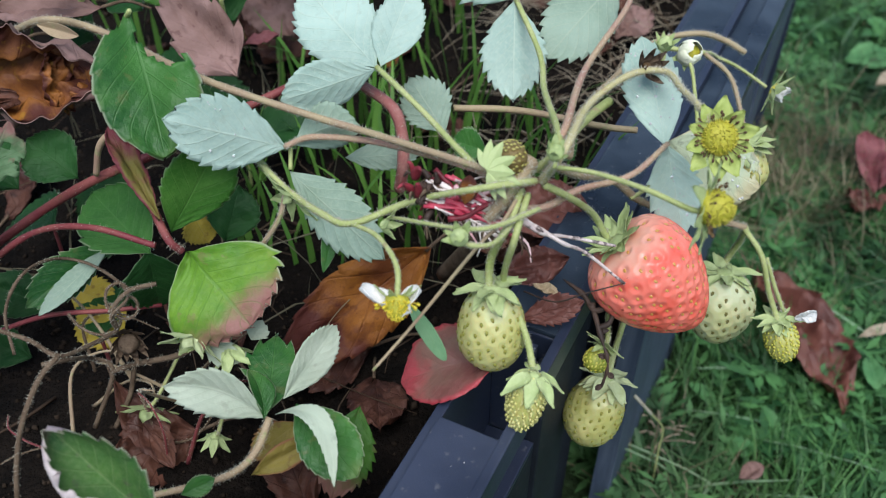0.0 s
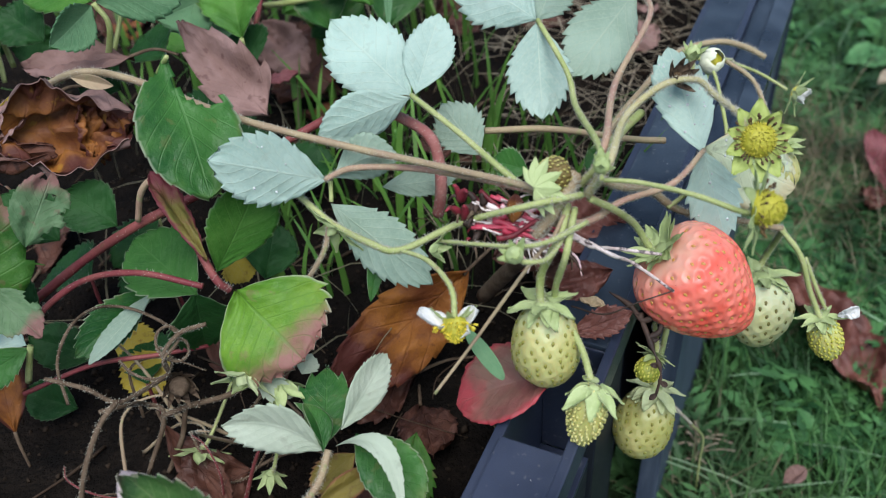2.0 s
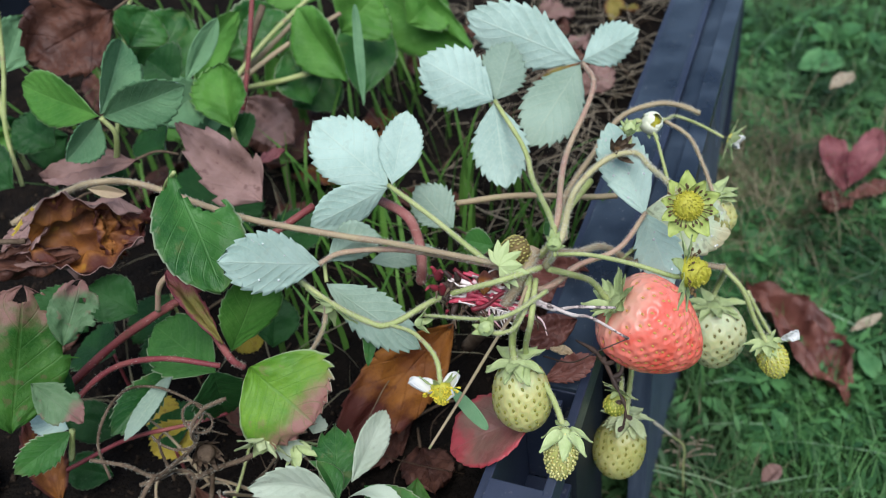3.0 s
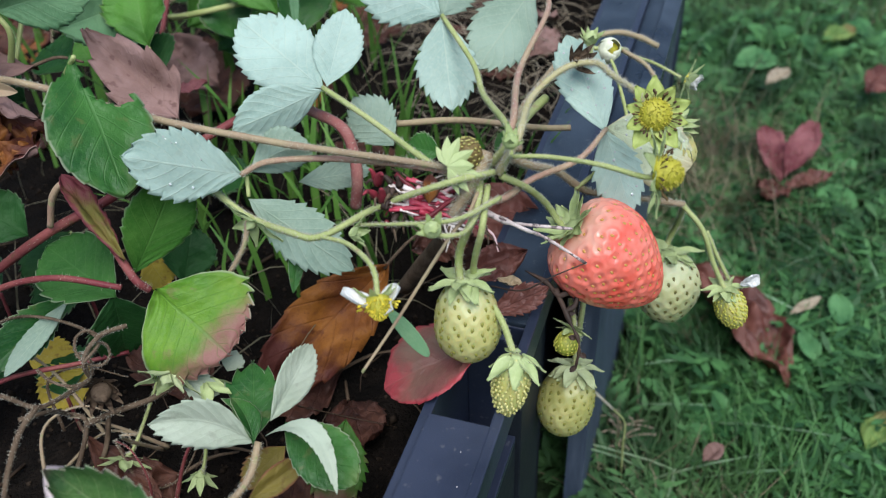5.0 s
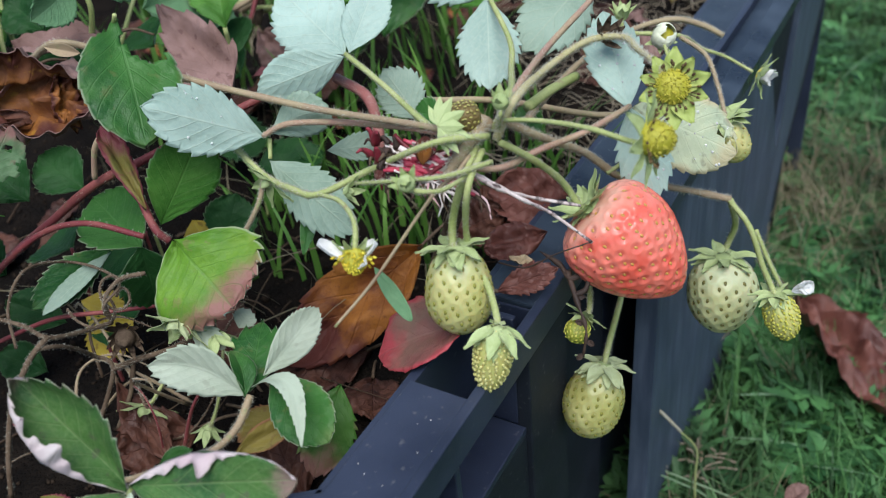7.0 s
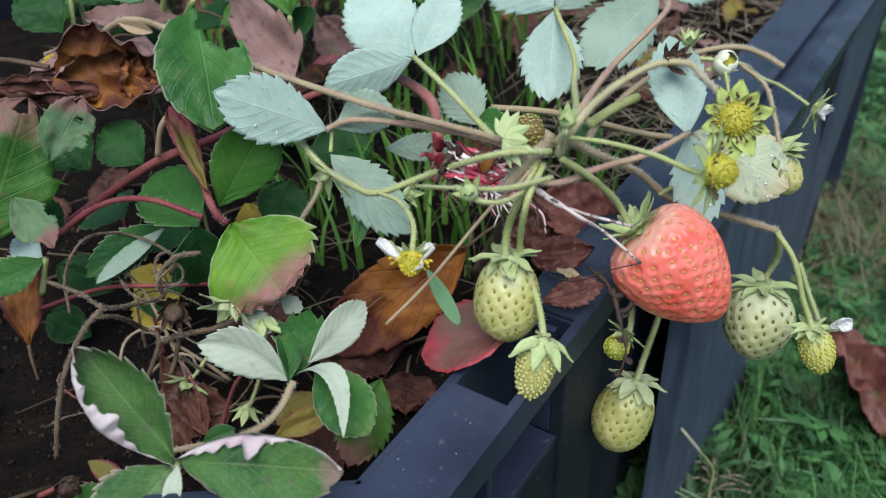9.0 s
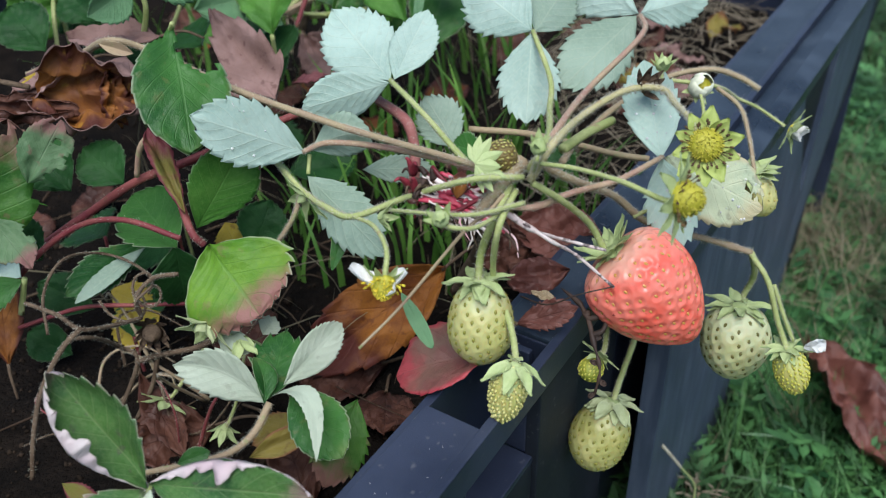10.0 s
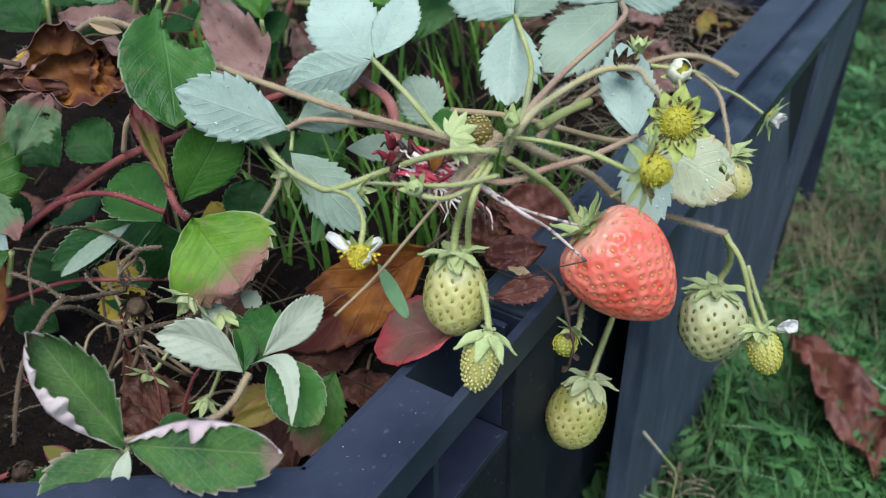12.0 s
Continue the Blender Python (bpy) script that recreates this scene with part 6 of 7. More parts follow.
def cup_bud(label, centre, facing, size):
    """A round bud whose petals still cup its yellow middle."""
    centre, facing = Vector(centre), Vector(facing).normalized()
    turn = facing.to_track_quat("Z", "Y").to_matrix()
    top = thing("flower_bud", centre, label, "bud", "buds on the plant")
    for k in range(5):
        verts, faces, uvs = [], [], []
        for skin in (1.0, 0.93):
            for i in range(9):
                t = i / 8
                for j in range(7):
                    a = (k + (j / 6 - 0.5) * 1.35) * 2 * math.pi / 5
                    r = size * math.sin(0.25 + (2.02 + 0.28 * (k % 3)) * t) * skin * (1 + 0.10 * ((k % 2) - 0.5))
                    h = -math.cos(0.25 + (2.02 + 0.28 * (k % 3)) * t) * size * 1.15 - 0.12 * size * abs(j / 3 - 1) ** 2 * t
                    verts.append(centre + turn @ Vector((math.cos(a) * r, math.sin(a) * r, h)))
                    uvs.append((j / 6, t))
        for b in (0, 63):
            faces += [tuple(b + q for q in (i * 7 + j, i * 7 + j + 1, (i + 1) * 7 + j + 1, (i + 1) * 7 + j)) for i in range(8) for j in range(6)]
        faces += [(56 + j, 57 + j, 63 + 57 + j, 63 + 56 + j) for j in range(6)]
        mesh_object("petal", verts, faces, PETAL_CREAM, top, "", None, uvs)
    v, f, _ = tube_data([centre - facing * size * 0.6, centre, centre + facing * size * 0.35], size * 0.78, size * 0.62, 4, 10, 0.3)
    mesh_object("receptacle", v, f, DOME, top)
    ring_of("sepal", SEPAL_MESHES["sepal_small"], centre - facing * size * 0.95, facing, 7, 60, top, 3, 0, 0.15, (0.8, 1.1), size * 0.2)


cup_bud("round white flower bud opening on its stalk", (0.0856, 0.2695, 0.4688), (0.25, -0.62, 0.75), 0.0044)
flower("flower_bud", "half-open flower bud with pale sepals on a thin stalk", (0.1248, 0.2854, 0.4442), (0.75, -0.5, -0.2), 0.0020, 5, "petal_small", 50, 8, "sepal_long", 66, 0, POLLEN, None, seed=7)


def bud(label, centre, facing, size, sepal_key="sepal_small", stalk=None, seed=0, lean=10, count=7, core=None):
    centre, facing = Vector(centre), Vector(facing).normalized()
    top = thing("flower_bud", centre, label, "bud", "buds on the plant")
    v, f, _ = tube_data([centre - facing * size, centre - facing * size * 0.4, centre + facing * size * 0.3, centre + facing * size], size * 0.35, size * 0.3, 4, 10)
    for k, q in enumerate(v):
        t = (q - centre).dot(facing) / size
        axis = centre + facing * facing.dot(q - centre)
        v[k] = axis + (q - axis) * 2.4 * max(0.25, 1 - t * t)
    mesh_object("bud_core", v, f, core or SEPAL, top)
    ring_of("sepal", SEPAL_MESHES[sepal_key], centre - facing * size * 0.7, facing, count, lean, top, seed, 0, 0.15, (0.8, 1.1), size * 0.5)
    if stalk:
        stem("stalk", [*stalk, centre - facing * size], 0.0006, 0.0007, STEM_GREEN, top, fuzz=60)


bud("closed green flower bud on a side stalk", (0.0039, 0.1578, 0.4817), (-0.2, -0.5, 0.85), 0.0030, "sepal_small", [(0.0190, 0.1731, 0.4744), (0.0128, 0.1607, 0.4775), (0.0073, 0.1576, 0.4792)], 1)
bud("small pale green bud by the crown", (0.0281, 0.1774, 0.4926), (0, -0.3, 0.95), 0.0028, "sepal_small", [(0.0271, 0.1795, 0.4840), (0.0279, 0.1755, 0.4899)], 2, 6)
bud("green bud with loose sepals at the tip of a truss", (0.0655, 0.2312, 0.4932), (0.1, -0.2, 1), 0.0028, "sepal_small", [(0.0641, 0.2269, 0.4872), (0.0652, 0.2289, 0.4899)], 3, 10)
bud("withered bud with spread green sepals", (-0.0463, 0.2030, 0.4573), (-0.6, -0.6, -0.3), 0.0020, "sepal_long", None, 4, 75, 6)
bud("small pale bud on the truss", (-0.0154, 0.1790, 0.4672), (0.9, -0.3, 0.2), 0.0018, "sepal_small", None, 5, 25, 5)
bud("green star-shaped calyx hanging low", (-0.1000, 0.1822, 0.3822), (-0.2, -0.6, -0.7), 0.0020, "sepal_long", [(-0.0890, 0.2147, 0.3921), (-0.0937, 0.1924, 0.3889), (-0.0976, 0.1842, 0.3846)], 6, 80, 7)
bud("yellowish flower bud hanging near the soil", (-0.0750, 0.1696, 0.3824), (-0.2, -0.3, -0.9), 0.0034, "sepal_small", [(-0.0751, 0.2008, 0.3923), (-0.0725, 0.1815, 0.3886), (-0.0735, 0.1716, 0.3851)], 7, 40, 7)
bud("green bud under a blushing leaf", (-0.0738, 0.1782, 0.4197), (0, -0.4, -0.9), 0.0024, "sepal_small", None, 8, 40, 7)
bud("green bud under a blushing leaf", (-0.0663, 0.1802, 0.4143), (0.2, -0.4, -0.9), 0.0032, "sepal_long", None, 9, 45, 8)
bud("pale green bud cluster under a blushing leaf", (-0.0763, 0.1773, 0.4225), (-0.3, -0.6, -0.4), 0.0030, "sepal_wide", None, 15, 55, 7)
leaflet("leaflet", (-0.0743, 0.1808, 0.4189), (-0.0634, 0.1763, 0.4142), 0.0085, LEAF_UNDER_GREEN, T, plant, "small pale green toothed leaflet", fold=0.3, seed=67, tooth=0.16, teeth=4)
leaflet("leaflet", (-0.0609, 0.1856, 0.4140), (-0.0574, 0.1902, 0.4179), 0.0080, LEAF_UNDER_GREEN, T, plant, "small pale green toothed leaflet", fold=0.2, seed=68, tooth=0.14, teeth=4)
bud("withered brown flower clinging to the truss", (0.0602, 0.2268, 0.4878), (0.2, -0.6, 0.6), 0.0022, "sepal_dry", None, 21, 48, 9, STAMEN_DRY)
stem("withered_stalk", [(0.0453, 0.1858, 0.4304), (0.0477, 0.1772, 0.4247), (0.0496, 0.1713, 0.4193), (0.0486, 0.1698, 0.4102)], 0.0008, 0.0004, STEM_DARK, plant, "blackened dry stalk", lumps=1.3, knots=0.9)
for k, (x, y, z) in enumerate(((0.0468, 0.1790, 0.4255), (0.0492, 0.1730, 0.4205), (0.0495, 0.1708, 0.4160), (0.0488, 0.1700, 0.4115))):
    leaflet("scale", (x, y, z), (x + (0.0030, -0.0026, 0.0024, -0.0022)[k], y - 0.0010, z + (0.0012, 0.0018, -0.0016, -0.0018)[k]), 0.0018, STEM_DARK, STEM_DARK, plant, "withered black scale", tooth=0.1, teeth=3, fold=0.5, crumple=0.2, seed=k)
stem("withered_stalk", [(0.0374, 0.1940, 0.4327), (0.0430, 0.1887, 0.4313), (0.0457, 0.1840, 0.4295), (0.0487, 0.1837, 0.4302)], 0.0007, 0.0010, STEM_DARK, plant, "blackened dry stalk", lumps=0.9)
stem("withered_stalk", [(0.0471, 0.1795, 0.4262), (0.0501, 0.1798, 0.4280), (0.0513, 0.1819, 0.4308)], 0.0008, 0.0005, STEM_DARK, plant, "blackened dry stalk", lumps=0.9)

# ---- the leaves and runners to its side ----
side_plant = thing("strawberry_plant", (-0.10, 0.23, BED), "older strawberry plant with reddening leaves and dry runners", "plant")
leaf([(-0.0891, 0.2288, 0.5051), (-0.0990, 0.2420, 0.4900), (-0.1080, 0.2560, 0.4640)], 0.0007, 0.0009, STEM_GREEN, side_plant, "large green leaf with bitten edges",
     [((-0.0914, 0.2331, 0.5038), (-0.0774, 0.1991, 0.4767), 0.0305, T, U, dict(toward=(0.45, -0.45, 0.70), fold=0.10, curl=0.05, broad=0.80, sharp=0.6, seed=31, tooth=0.035, teeth=8, wave=0.09, bite=((0.20, -0.55, 0.19), (0.05, -0.85, 0.26), (0.0, 0.95, 0.16))))], 0)
leaf([(-0.0793, 0.1958, 0.4427), (-0.0831, 0.1964, 0.4486), (-0.0938, 0.2128, 0.4610), (-0.1008, 0.2192, 0.4676)], 0.0012, 0.0014, STEM_RED, side_plant, "green leaf blushing pink at its edge", fuzz=30, leaflets=
     [((-0.0772, 0.1945, 0.4438), (-0.0578, 0.1776, 0.4292), 0.0405, LEAF_BLUSH, U, dict(toward=(-0.05, -0.70, 0.72), fold=-0.08, curl=0.03, broad=0.95, seed=32, tooth=0.105, teeth=7, sharp=0.42, wave=0.08, teeth_from=0.45)),
      ((-0.0841, 0.2035, 0.4438), (-0.0660, 0.2133, 0.4713), 0.0230, LEAF_BACK, U, dict(roll=20, fold=0.10, curl=0.02, broad=0.9, seed=33, tooth=0.05)),
      ((-0.0839, 0.1972, 0.4539), (-0.1010, 0.2181, 0.4719), 0.0088, LEAF_WINE, LEAF_BLUSH, dict(roll=25, fold=0.55, tooth=0.08, curl=-0.04, seed=34, wave=0.25, crumple=0.12, broad=1.3))])
leaf([(-0.0874, 0.1969, 0.4441), (-0.1080, 0.2019, 0.4471), (-0.1302, 0.2094, 0.4385), (-0.1485, 0.2067, 0.4261), (-0.1640, 0.2007, 0.4096)], 0.0010, 0.0012, STEM_RED, side_plant, "dark green leaf on a red stalk", fuzz=30, leaflets=
     [((-0.0912, 0.2001, 0.4379), (-0.1148, 0.2226, 0.4451), 0.0255, LEAF_HALF_SHADE, UG, dict(roll=0, fold=0.1, curl=0.05, seed=35, broad=0.85, tooth=0.08, teeth=7)),
      ((-0.0926, 0.2020, 0.4373), (-0.0956, 0.2048, 0.4065), 0.022, LEAF_DEEP_SHADE, UG, dict(seed=36))])
leaf([(-0.1136, 0.2202, 0.4238), (-0.1076, 0.2291, 0.4252)], 0.0006, 0.0008, STEM_GREEN, side_plant, "grey-green folded leaf",
     [((-0.1140, 0.2204, 0.4242), (-0.1357, 0.1980, 0.4162), 0.0150, LEAF_TOP, UG, dict(roll=10, fold=0.3, curl=0.02, seed=37, tooth=0.12)),
      ((-0.1127, 0.2181, 0.4242), (-0.1304, 0.1941, 0.4168), 0.0075, UG, LEAF_DEEP_SHADE, dict(roll=35, fold=0.2, curl=0.02, seed=38, tooth=0.08))], 0)
stem("runner", [(-0.1632, 0.2229, 0.4143), (-0.1374, 0.2290, 0.4308), (-0.1119, 0.2240, 0.4489), (-0.0924, 0.2294, 0.4552), (-0.0698, 0.2418, 0.4616), (-0.0505, 0.2528, 0.4659)], 0.00172, 0.00148, STEM_RED, side_plant, "thick red runner", fuzz=25)
stem("runner", [(-0.1105, 0.2217, 0.4523), (-0.1063, 0.2206, 0.4635), (-0.1014, 0.2198, 0.4688), (-0.0971, 0.2187, 0.4674)], 0.0010, 0.0012, STEM_PINK, side_plant)
stem("runner", [(-0.1595, 0.1993, 0.3988), (-0.1338, 0.2018, 0.4079), (-0.1122, 0.2031, 0.4093), (-0.0956, 0.2071, 0.4079)], 0.00086, 0.00078, STEM_RED, side_plant)
stem("dry_tendril", [(-0.1328, 0.1783, 0.4154), (-0.1347, 0.1857, 0.4264), (-0.1291, 0.1927, 0.4357), (-0.1271, 0.2091, 0.4274), (-0.1152, 0.2086, 0.4250), (-0.0965, 0.1887, 0.4322), (-0.1009, 0.1828, 0.4278), (-0.1015, 0.1846, 0.4200)], 0.00055, 0.00049, STEM_DRY, side_plant, "dry curling tendril", fuzz=45)
stem("dry_tendril", [(-0.1015, 0.1846, 0.4200), (-0.1005, 0.1839, 0.4293), (-0.0946, 0.1862, 0.4353), (-0.0873, 0.1897, 0.4350)], 0.00066, 0.00076, STEM_DRY, side_plant, fuzz=45)
stem("dry_tendril", [(-0.1320, 0.1727, 0.4337), (-0.1192, 0.1685, 0.4329), (-0.1088, 0.1624, 0.4331), (-0.1049, 0.1726, 0.4261), (-0.1015, 0.1844, 0.4197)], 0.00066, 0.00076, STEM_DRY, side_plant, "dry curling tendril", fuzz=45)
stem("dry_tendril", [(-0.1088, 0.1625, 0.4332), (-0.1136, 0.1568, 0.4292), (-0.1179, 0.1479, 0.4206), (-0.1211, 0.1414, 0.4081), (-0.1223, 0.1348, 0.3953)], 0.00087, 0.00076, STEM_DRY, side_plant, fuzz=45)
stem("dry_tendril", [(-0.1162, 0.1646, 0.4268), (-0.1105, 0.1698, 0.4229), (-0.1143, 0.1870, 0.4035), (-0.1096, 0.1875, 0.3965), (-0.1187, 0.1798, 0.3761)], 0.00066, 0.00087, STEM_DRY, side_plant, fuzz=45)
stem("dry_tendril", [(-0.1096, 0.1875, 0.3965), (-0.1006, 0.1882, 0.3997), (-0.0852, 0.1869, 0.4057), (-0.0726, 0.1948, 0.4082)], 0.00098, 0.00098, STEM_DRY, side_plant, fuzz=45)
stem("dry_tendril", [(-0.1025, 0.1893, 0.3981), (-0.1059, 0.1857, 0.3864), (-0.1126, 0.1814, 0.3740)], 0.00087, 0.00098, STEM_DRY, side_plant)
for (x, y, z), wide, turns, start in (((-0.1019, 0.1907, 0.4291), 0.0052, 1.35, 0.4), ((-0.1100, 0.1901, 0.4238), 0.0078, 0.75, 3.4)):
    turned = [start + turns * 2 * math.pi * k / 9 for k in range(10)]
    stem("dry_tendril", [(x + math.cos(a) * wide * (1 - 0.05 * k) + 0.0007 * k, y + math.sin(a) * wide * 0.5 - 0.0006 * k, z + math.sin(a) * wide * 0.7 - 0.0003 * k) for k, a in enumerate(turned)], 0.0005, 0.0004, STEM_DRY, side_plant, "dry coiled tendril", fuzz=50)
tangle = random.Random(318)
for k in range(13):
    a = Vector((tangle.uniform(-0.130, -0.075), tangle.uniform(0.165, 0.205), tangle.uniform(0.366, 0.380)))
    way = Vector((tangle.uniform(-1, 1), tangle.uniform(-0.5, 0.7), tangle.uniform(0.1, 0.9))).normalized()
    long = tangle.uniform(0.020, 0.042)
    bow = Vector((tangle.uniform(-1, 1), tangle.uniform(-1, 1), tangle.uniform(0.2, 1.0))) * long * 0.35
    stem("dry_tendril", [a, a + way * long * 0.35 + bow, a + way * long * 0.75 + bow * 0.8, a + way * long], tangle.uniform(0.0004, 0.0008), 0.0002, tangle.choice((STEM_TAN, STEM_DRY, STEM_DRY, STEM_RED)), side_plant, fuzz=24)
bud("grey withered seed head among dry tendrils", (-0.1012, 0.1875, 0.4100), (0.3, -0.7, 0.1), 0.0045, "sepal_dry", None, 12, 50, 12, STEM_DRY)

front_plant = thing("strawberry_plant", (-0.06, 0.14, BED), "young strawberry plant with cupped leaves against the front rim", "plant")
leaf([(-0.0512, 0.1573, 0.4113), (-0.0542, 0.1491, 0.4070), (-0.0604, 0.1437, 0.4036), (-0.0717, 0.1421, 0.3994), (-0.0907, 0.1412, 0.3935)], 0.0012, 0.0010, STEM_TAN, front_plant, "young leaf with pale woolly undersides",
     [((-0.0521, 0.1572, 0.4113), (-0.0803, 0.1594, 0.4225), 0.0160, LEAF_UNDER_GREEN, T, dict(roll=-28, fold=0.25, curl=0.02, seed=41, tooth=0.12, teeth=6, teeth_from=0.4, bow=(0.0010, 0.0012, 0.0042))),
      ((-0.0525, 0.1600, 0.4101), (-0.0524, 0.1846, 0.4169), 0.0175, T, U, dict(roll=-10, fold=0.10, curl=0.02, seed=42, tooth=0.30, teeth=4, teeth_from=0.3, broad=0.95)),
      ((-0.0470, 0.1608, 0.4159), (-0.0327, 0.1845, 0.4217), 0.0125, LEAF_UNDER_GREEN, T, dict(roll=18, fold=0.2, curl=0.02, seed=43, tooth=0.10, teeth=8, teeth_from=0.6, broad=0.95)),
      ((-0.0526, 0.1565, 0.4118), (-0.0572, 0.1690, 0.4200), 0.0085, T, U, dict(roll=35, fold=0.4, seed=44, tooth=0.03, bow=(0.0012, 0, 0.0008))),
      ((-0.0476, 0.1517, 0.4203), (-0.0286, 0.1279, 0.4210), 0.0062, LEAF_UNDER_GREEN, T, dict(roll=-10, fold=0.3, curl=0.0, seed=45, tooth=0.10, teeth=11, teeth_from=0.15, broad=0.7, bow=(0.0042, 0.0046, 0.0068))),
      ((-0.0418, 0.1548, 0.4211), (-0.0238, 0.1348, 0.4153), 0.0172, T, U, dict(roll=0, fold=0.10, curl=0.04, seed=46, tooth=0.05, teeth=9, broad=0.85, sharp=0.5, wave=0.06))])
leaf([(-0.0697, 0.1131, 0.4242), (-0.0715, 0.1114, 0.4153), (-0.0760, 0.1116, 0.4027)], 0.0011, 0.0011, STEM_GREEN, front_plant, "cupped green leaf with pinkish-white rolled margins",
     [((-0.0697, 0.1131, 0.4242), (-0.0921, 0.1243, 0.4538), 0.0215, LEAF_CUPPED, LEAF_RIM, dict(wave=0.10, roll=-18, fold=0.45, curl=-0.08, seed=51, tooth=0.10, teeth=8, broad=0.85, cup=0.15, roll_wide=0.95, rolled=((-1, 0.84),))),
      ((-0.0685, 0.1129, 0.4254), (-0.0210, 0.1004, 0.4410), 0.0212, LEAF_CUPPED, LEAF_RIM, dict(roll=10, fold=0.14, curl=-0.02, seed=52, tooth=0.10, teeth=8, broad=0.78, sharp=0.45, wave=0.08, roll_wide=0.66, roll_to=0.6, rolled=((-1, 0.90),))),
      ((-0.0703, 0.1125, 0.4235), (-0.0815, 0.0900, 0.4180), 0.0230, LEAF_CUPPED, LEAF_RIM, dict(roll=0, fold=0.22, seed=53, tooth=0.08)),
      ((-0.0691, 0.1128, 0.4237), (-0.0678, 0.0998, 0.4192), 0.0050, LEAF_UNDER_GREEN, U, dict(roll=20, fold=0.5, seed=54, tooth=0.08))])
leaflet("leaflet", (-0.0718, 0.1320, 0.4106), (-0.0631, 0.1358, 0.4123), 0.0060, LEAF_TOP, UG, front_plant, "small toothed green leaflet", fold=0.2, seed=65, tooth=0.14, teeth=10)
leaflet("leaflet", (-0.0568, 0.1467, 0.3978), (-0.0387, 0.1562, 0.4023), 0.0085, LEAF_OLIVE, LEAF_OLIVE, front_plant, "olive-yellow withering leaflet", fold=0.3, seed=66, tooth=0.03, wave=0.15)
stem("fallen_stalk", [(-0.1163, 0.1158, 0.4017), (-0.1069, 0.1189, 0.4044), (-0.0911, 0.1157, 0.4075)], 0.0009, 0.0007, STEM_RED, front_plant)
bud("dark withered seed pod lying by the front rim", (-0.1034, 0.1134, 0.4098), (0.1, -0.7, 0.5), 0.0044, "sepal_dry", None, 14, 30, 9, STEM_DARK)
leaflet("leaflet", (-0.0914, 0.1162, 0.4046), (-0.1026, 0.1068, 0.4073), 0.012, T, U, front_plant, "green leaflet over the front rim", fold=0.2, seed=63)
leaflet("leaflet", (-0.1018, 0.1220, 0.4112), (-0.0890, 0.1170, 0.4088), 0.006, LEAF_WINE, LEAF_WINE, front_plant, "reddened leaf scrap", fold=0.3, seed=64)
leaflet("leaflet", (0.0185, 0.1660, 0.4335), (-0.0125, 0.1660, 0.4170), 0.0250, LEAF_RED, LEAF_RED, front_plant, "reddened leaf resting on the rim corner", toward=(-0.30, -0.25, 0.95), fold=0.28, curl=0.03, seed=55, tooth=0.03, broad=0.75, sharp=0.6, wave=0.08, crumple=0.03)
leaflet("leaflet", (-0.0252, 0.1640, 0.4083), (-0.0328, 0.1421, 0.3920), 0.0180, LEAF_EDGE, UG, front_plant, "olive leaf turning red along the rim", roll=0, fold=0.1, seed=56, wave=0.06)
leaflet("leaflet", (-0.0453, 0.1663, 0.3971), (-0.0586, 0.1554, 0.3938), 0.012, LEAF_OLIVE, UG, front_plant, "olive-yellow leaflet in shade", fold=0.1, seed=57)
leaflet("leaflet", (-0.1401, 0.2322, 0.3922), (-0.1236, 0.2289, 0.3850), 0.016, LEAF_YELLOW, UG, side_plant, "yellow fading leaflet", fold=0.1, seed=58)
leaflet("leaflet", (-0.1157, 0.2215, 0.3908), (-0.1340, 0.2134, 0.3817), 0.018, LEAF_YELLOW, UG, side_plant, "yellow fading leaflet", fold=0.1, seed=59)
leaflet("leaflet", (-0.0903, 0.2408, 0.4211), (-0.0845, 0.2348, 0.4116), 0.014, LEAF_YELLOW, UG, side_plant, "yellow fading leaflet", fold=0.1, seed=60)
leaflet("grass_blade", (-0.0096, 0.1681, 0.4488), (0.0005, 0.1541, 0.4412), 0.0044, LEAF_BLUISH, LEAF_BLUISH, front_plant, "broad grass blade", tooth=0, fold=0.3, seed=61, sharp=0.3)

# ---- plants further back ----
far_plant = thing("strawberry_plant", (-0.14, 0.33, BED), "fresh green strawberry plant further back in the planter", "plant")
GB = LEAF_BACK
BL = LEAF_BLUISH
leaf([(-0.1287, 0.2892, 0.4972), (-0.1259, 0.2895, 0.4882), (-0.1329, 0.2931, 0.4705)], 0.0010, 0.0012, STEM_GREEN, far_plant, "fresh green toothed leaf",
     [((-0.1291, 0.2895, 0.4976), (-0.1703, 0.3197, 0.5022), 0.022, GB, U, dict(seed=71, fold=0.25, roll=-10, tooth=0.05, sharp=0.9)),
      ((-0.1285, 0.2900, 0.4983), (-0.1175, 0.3189, 0.5144), 0.021, BL, U, dict(seed=72, fold=0.55, roll=25, tooth=0.08)),
      ((-0.1277, 0.2894, 0.4975), (-0.0940, 0.2871, 0.5046), 0.022, BL, U, dict(seed=73, fold=0.35, roll=15, tooth=0.07)),
      ((-0.1293, 0.2887, 0.4966), (-0.1389, 0.2709, 0.4907), 0.016, BL, U, dict(seed=74, fold=0.5, roll=-20, tooth=0.08))], 0)
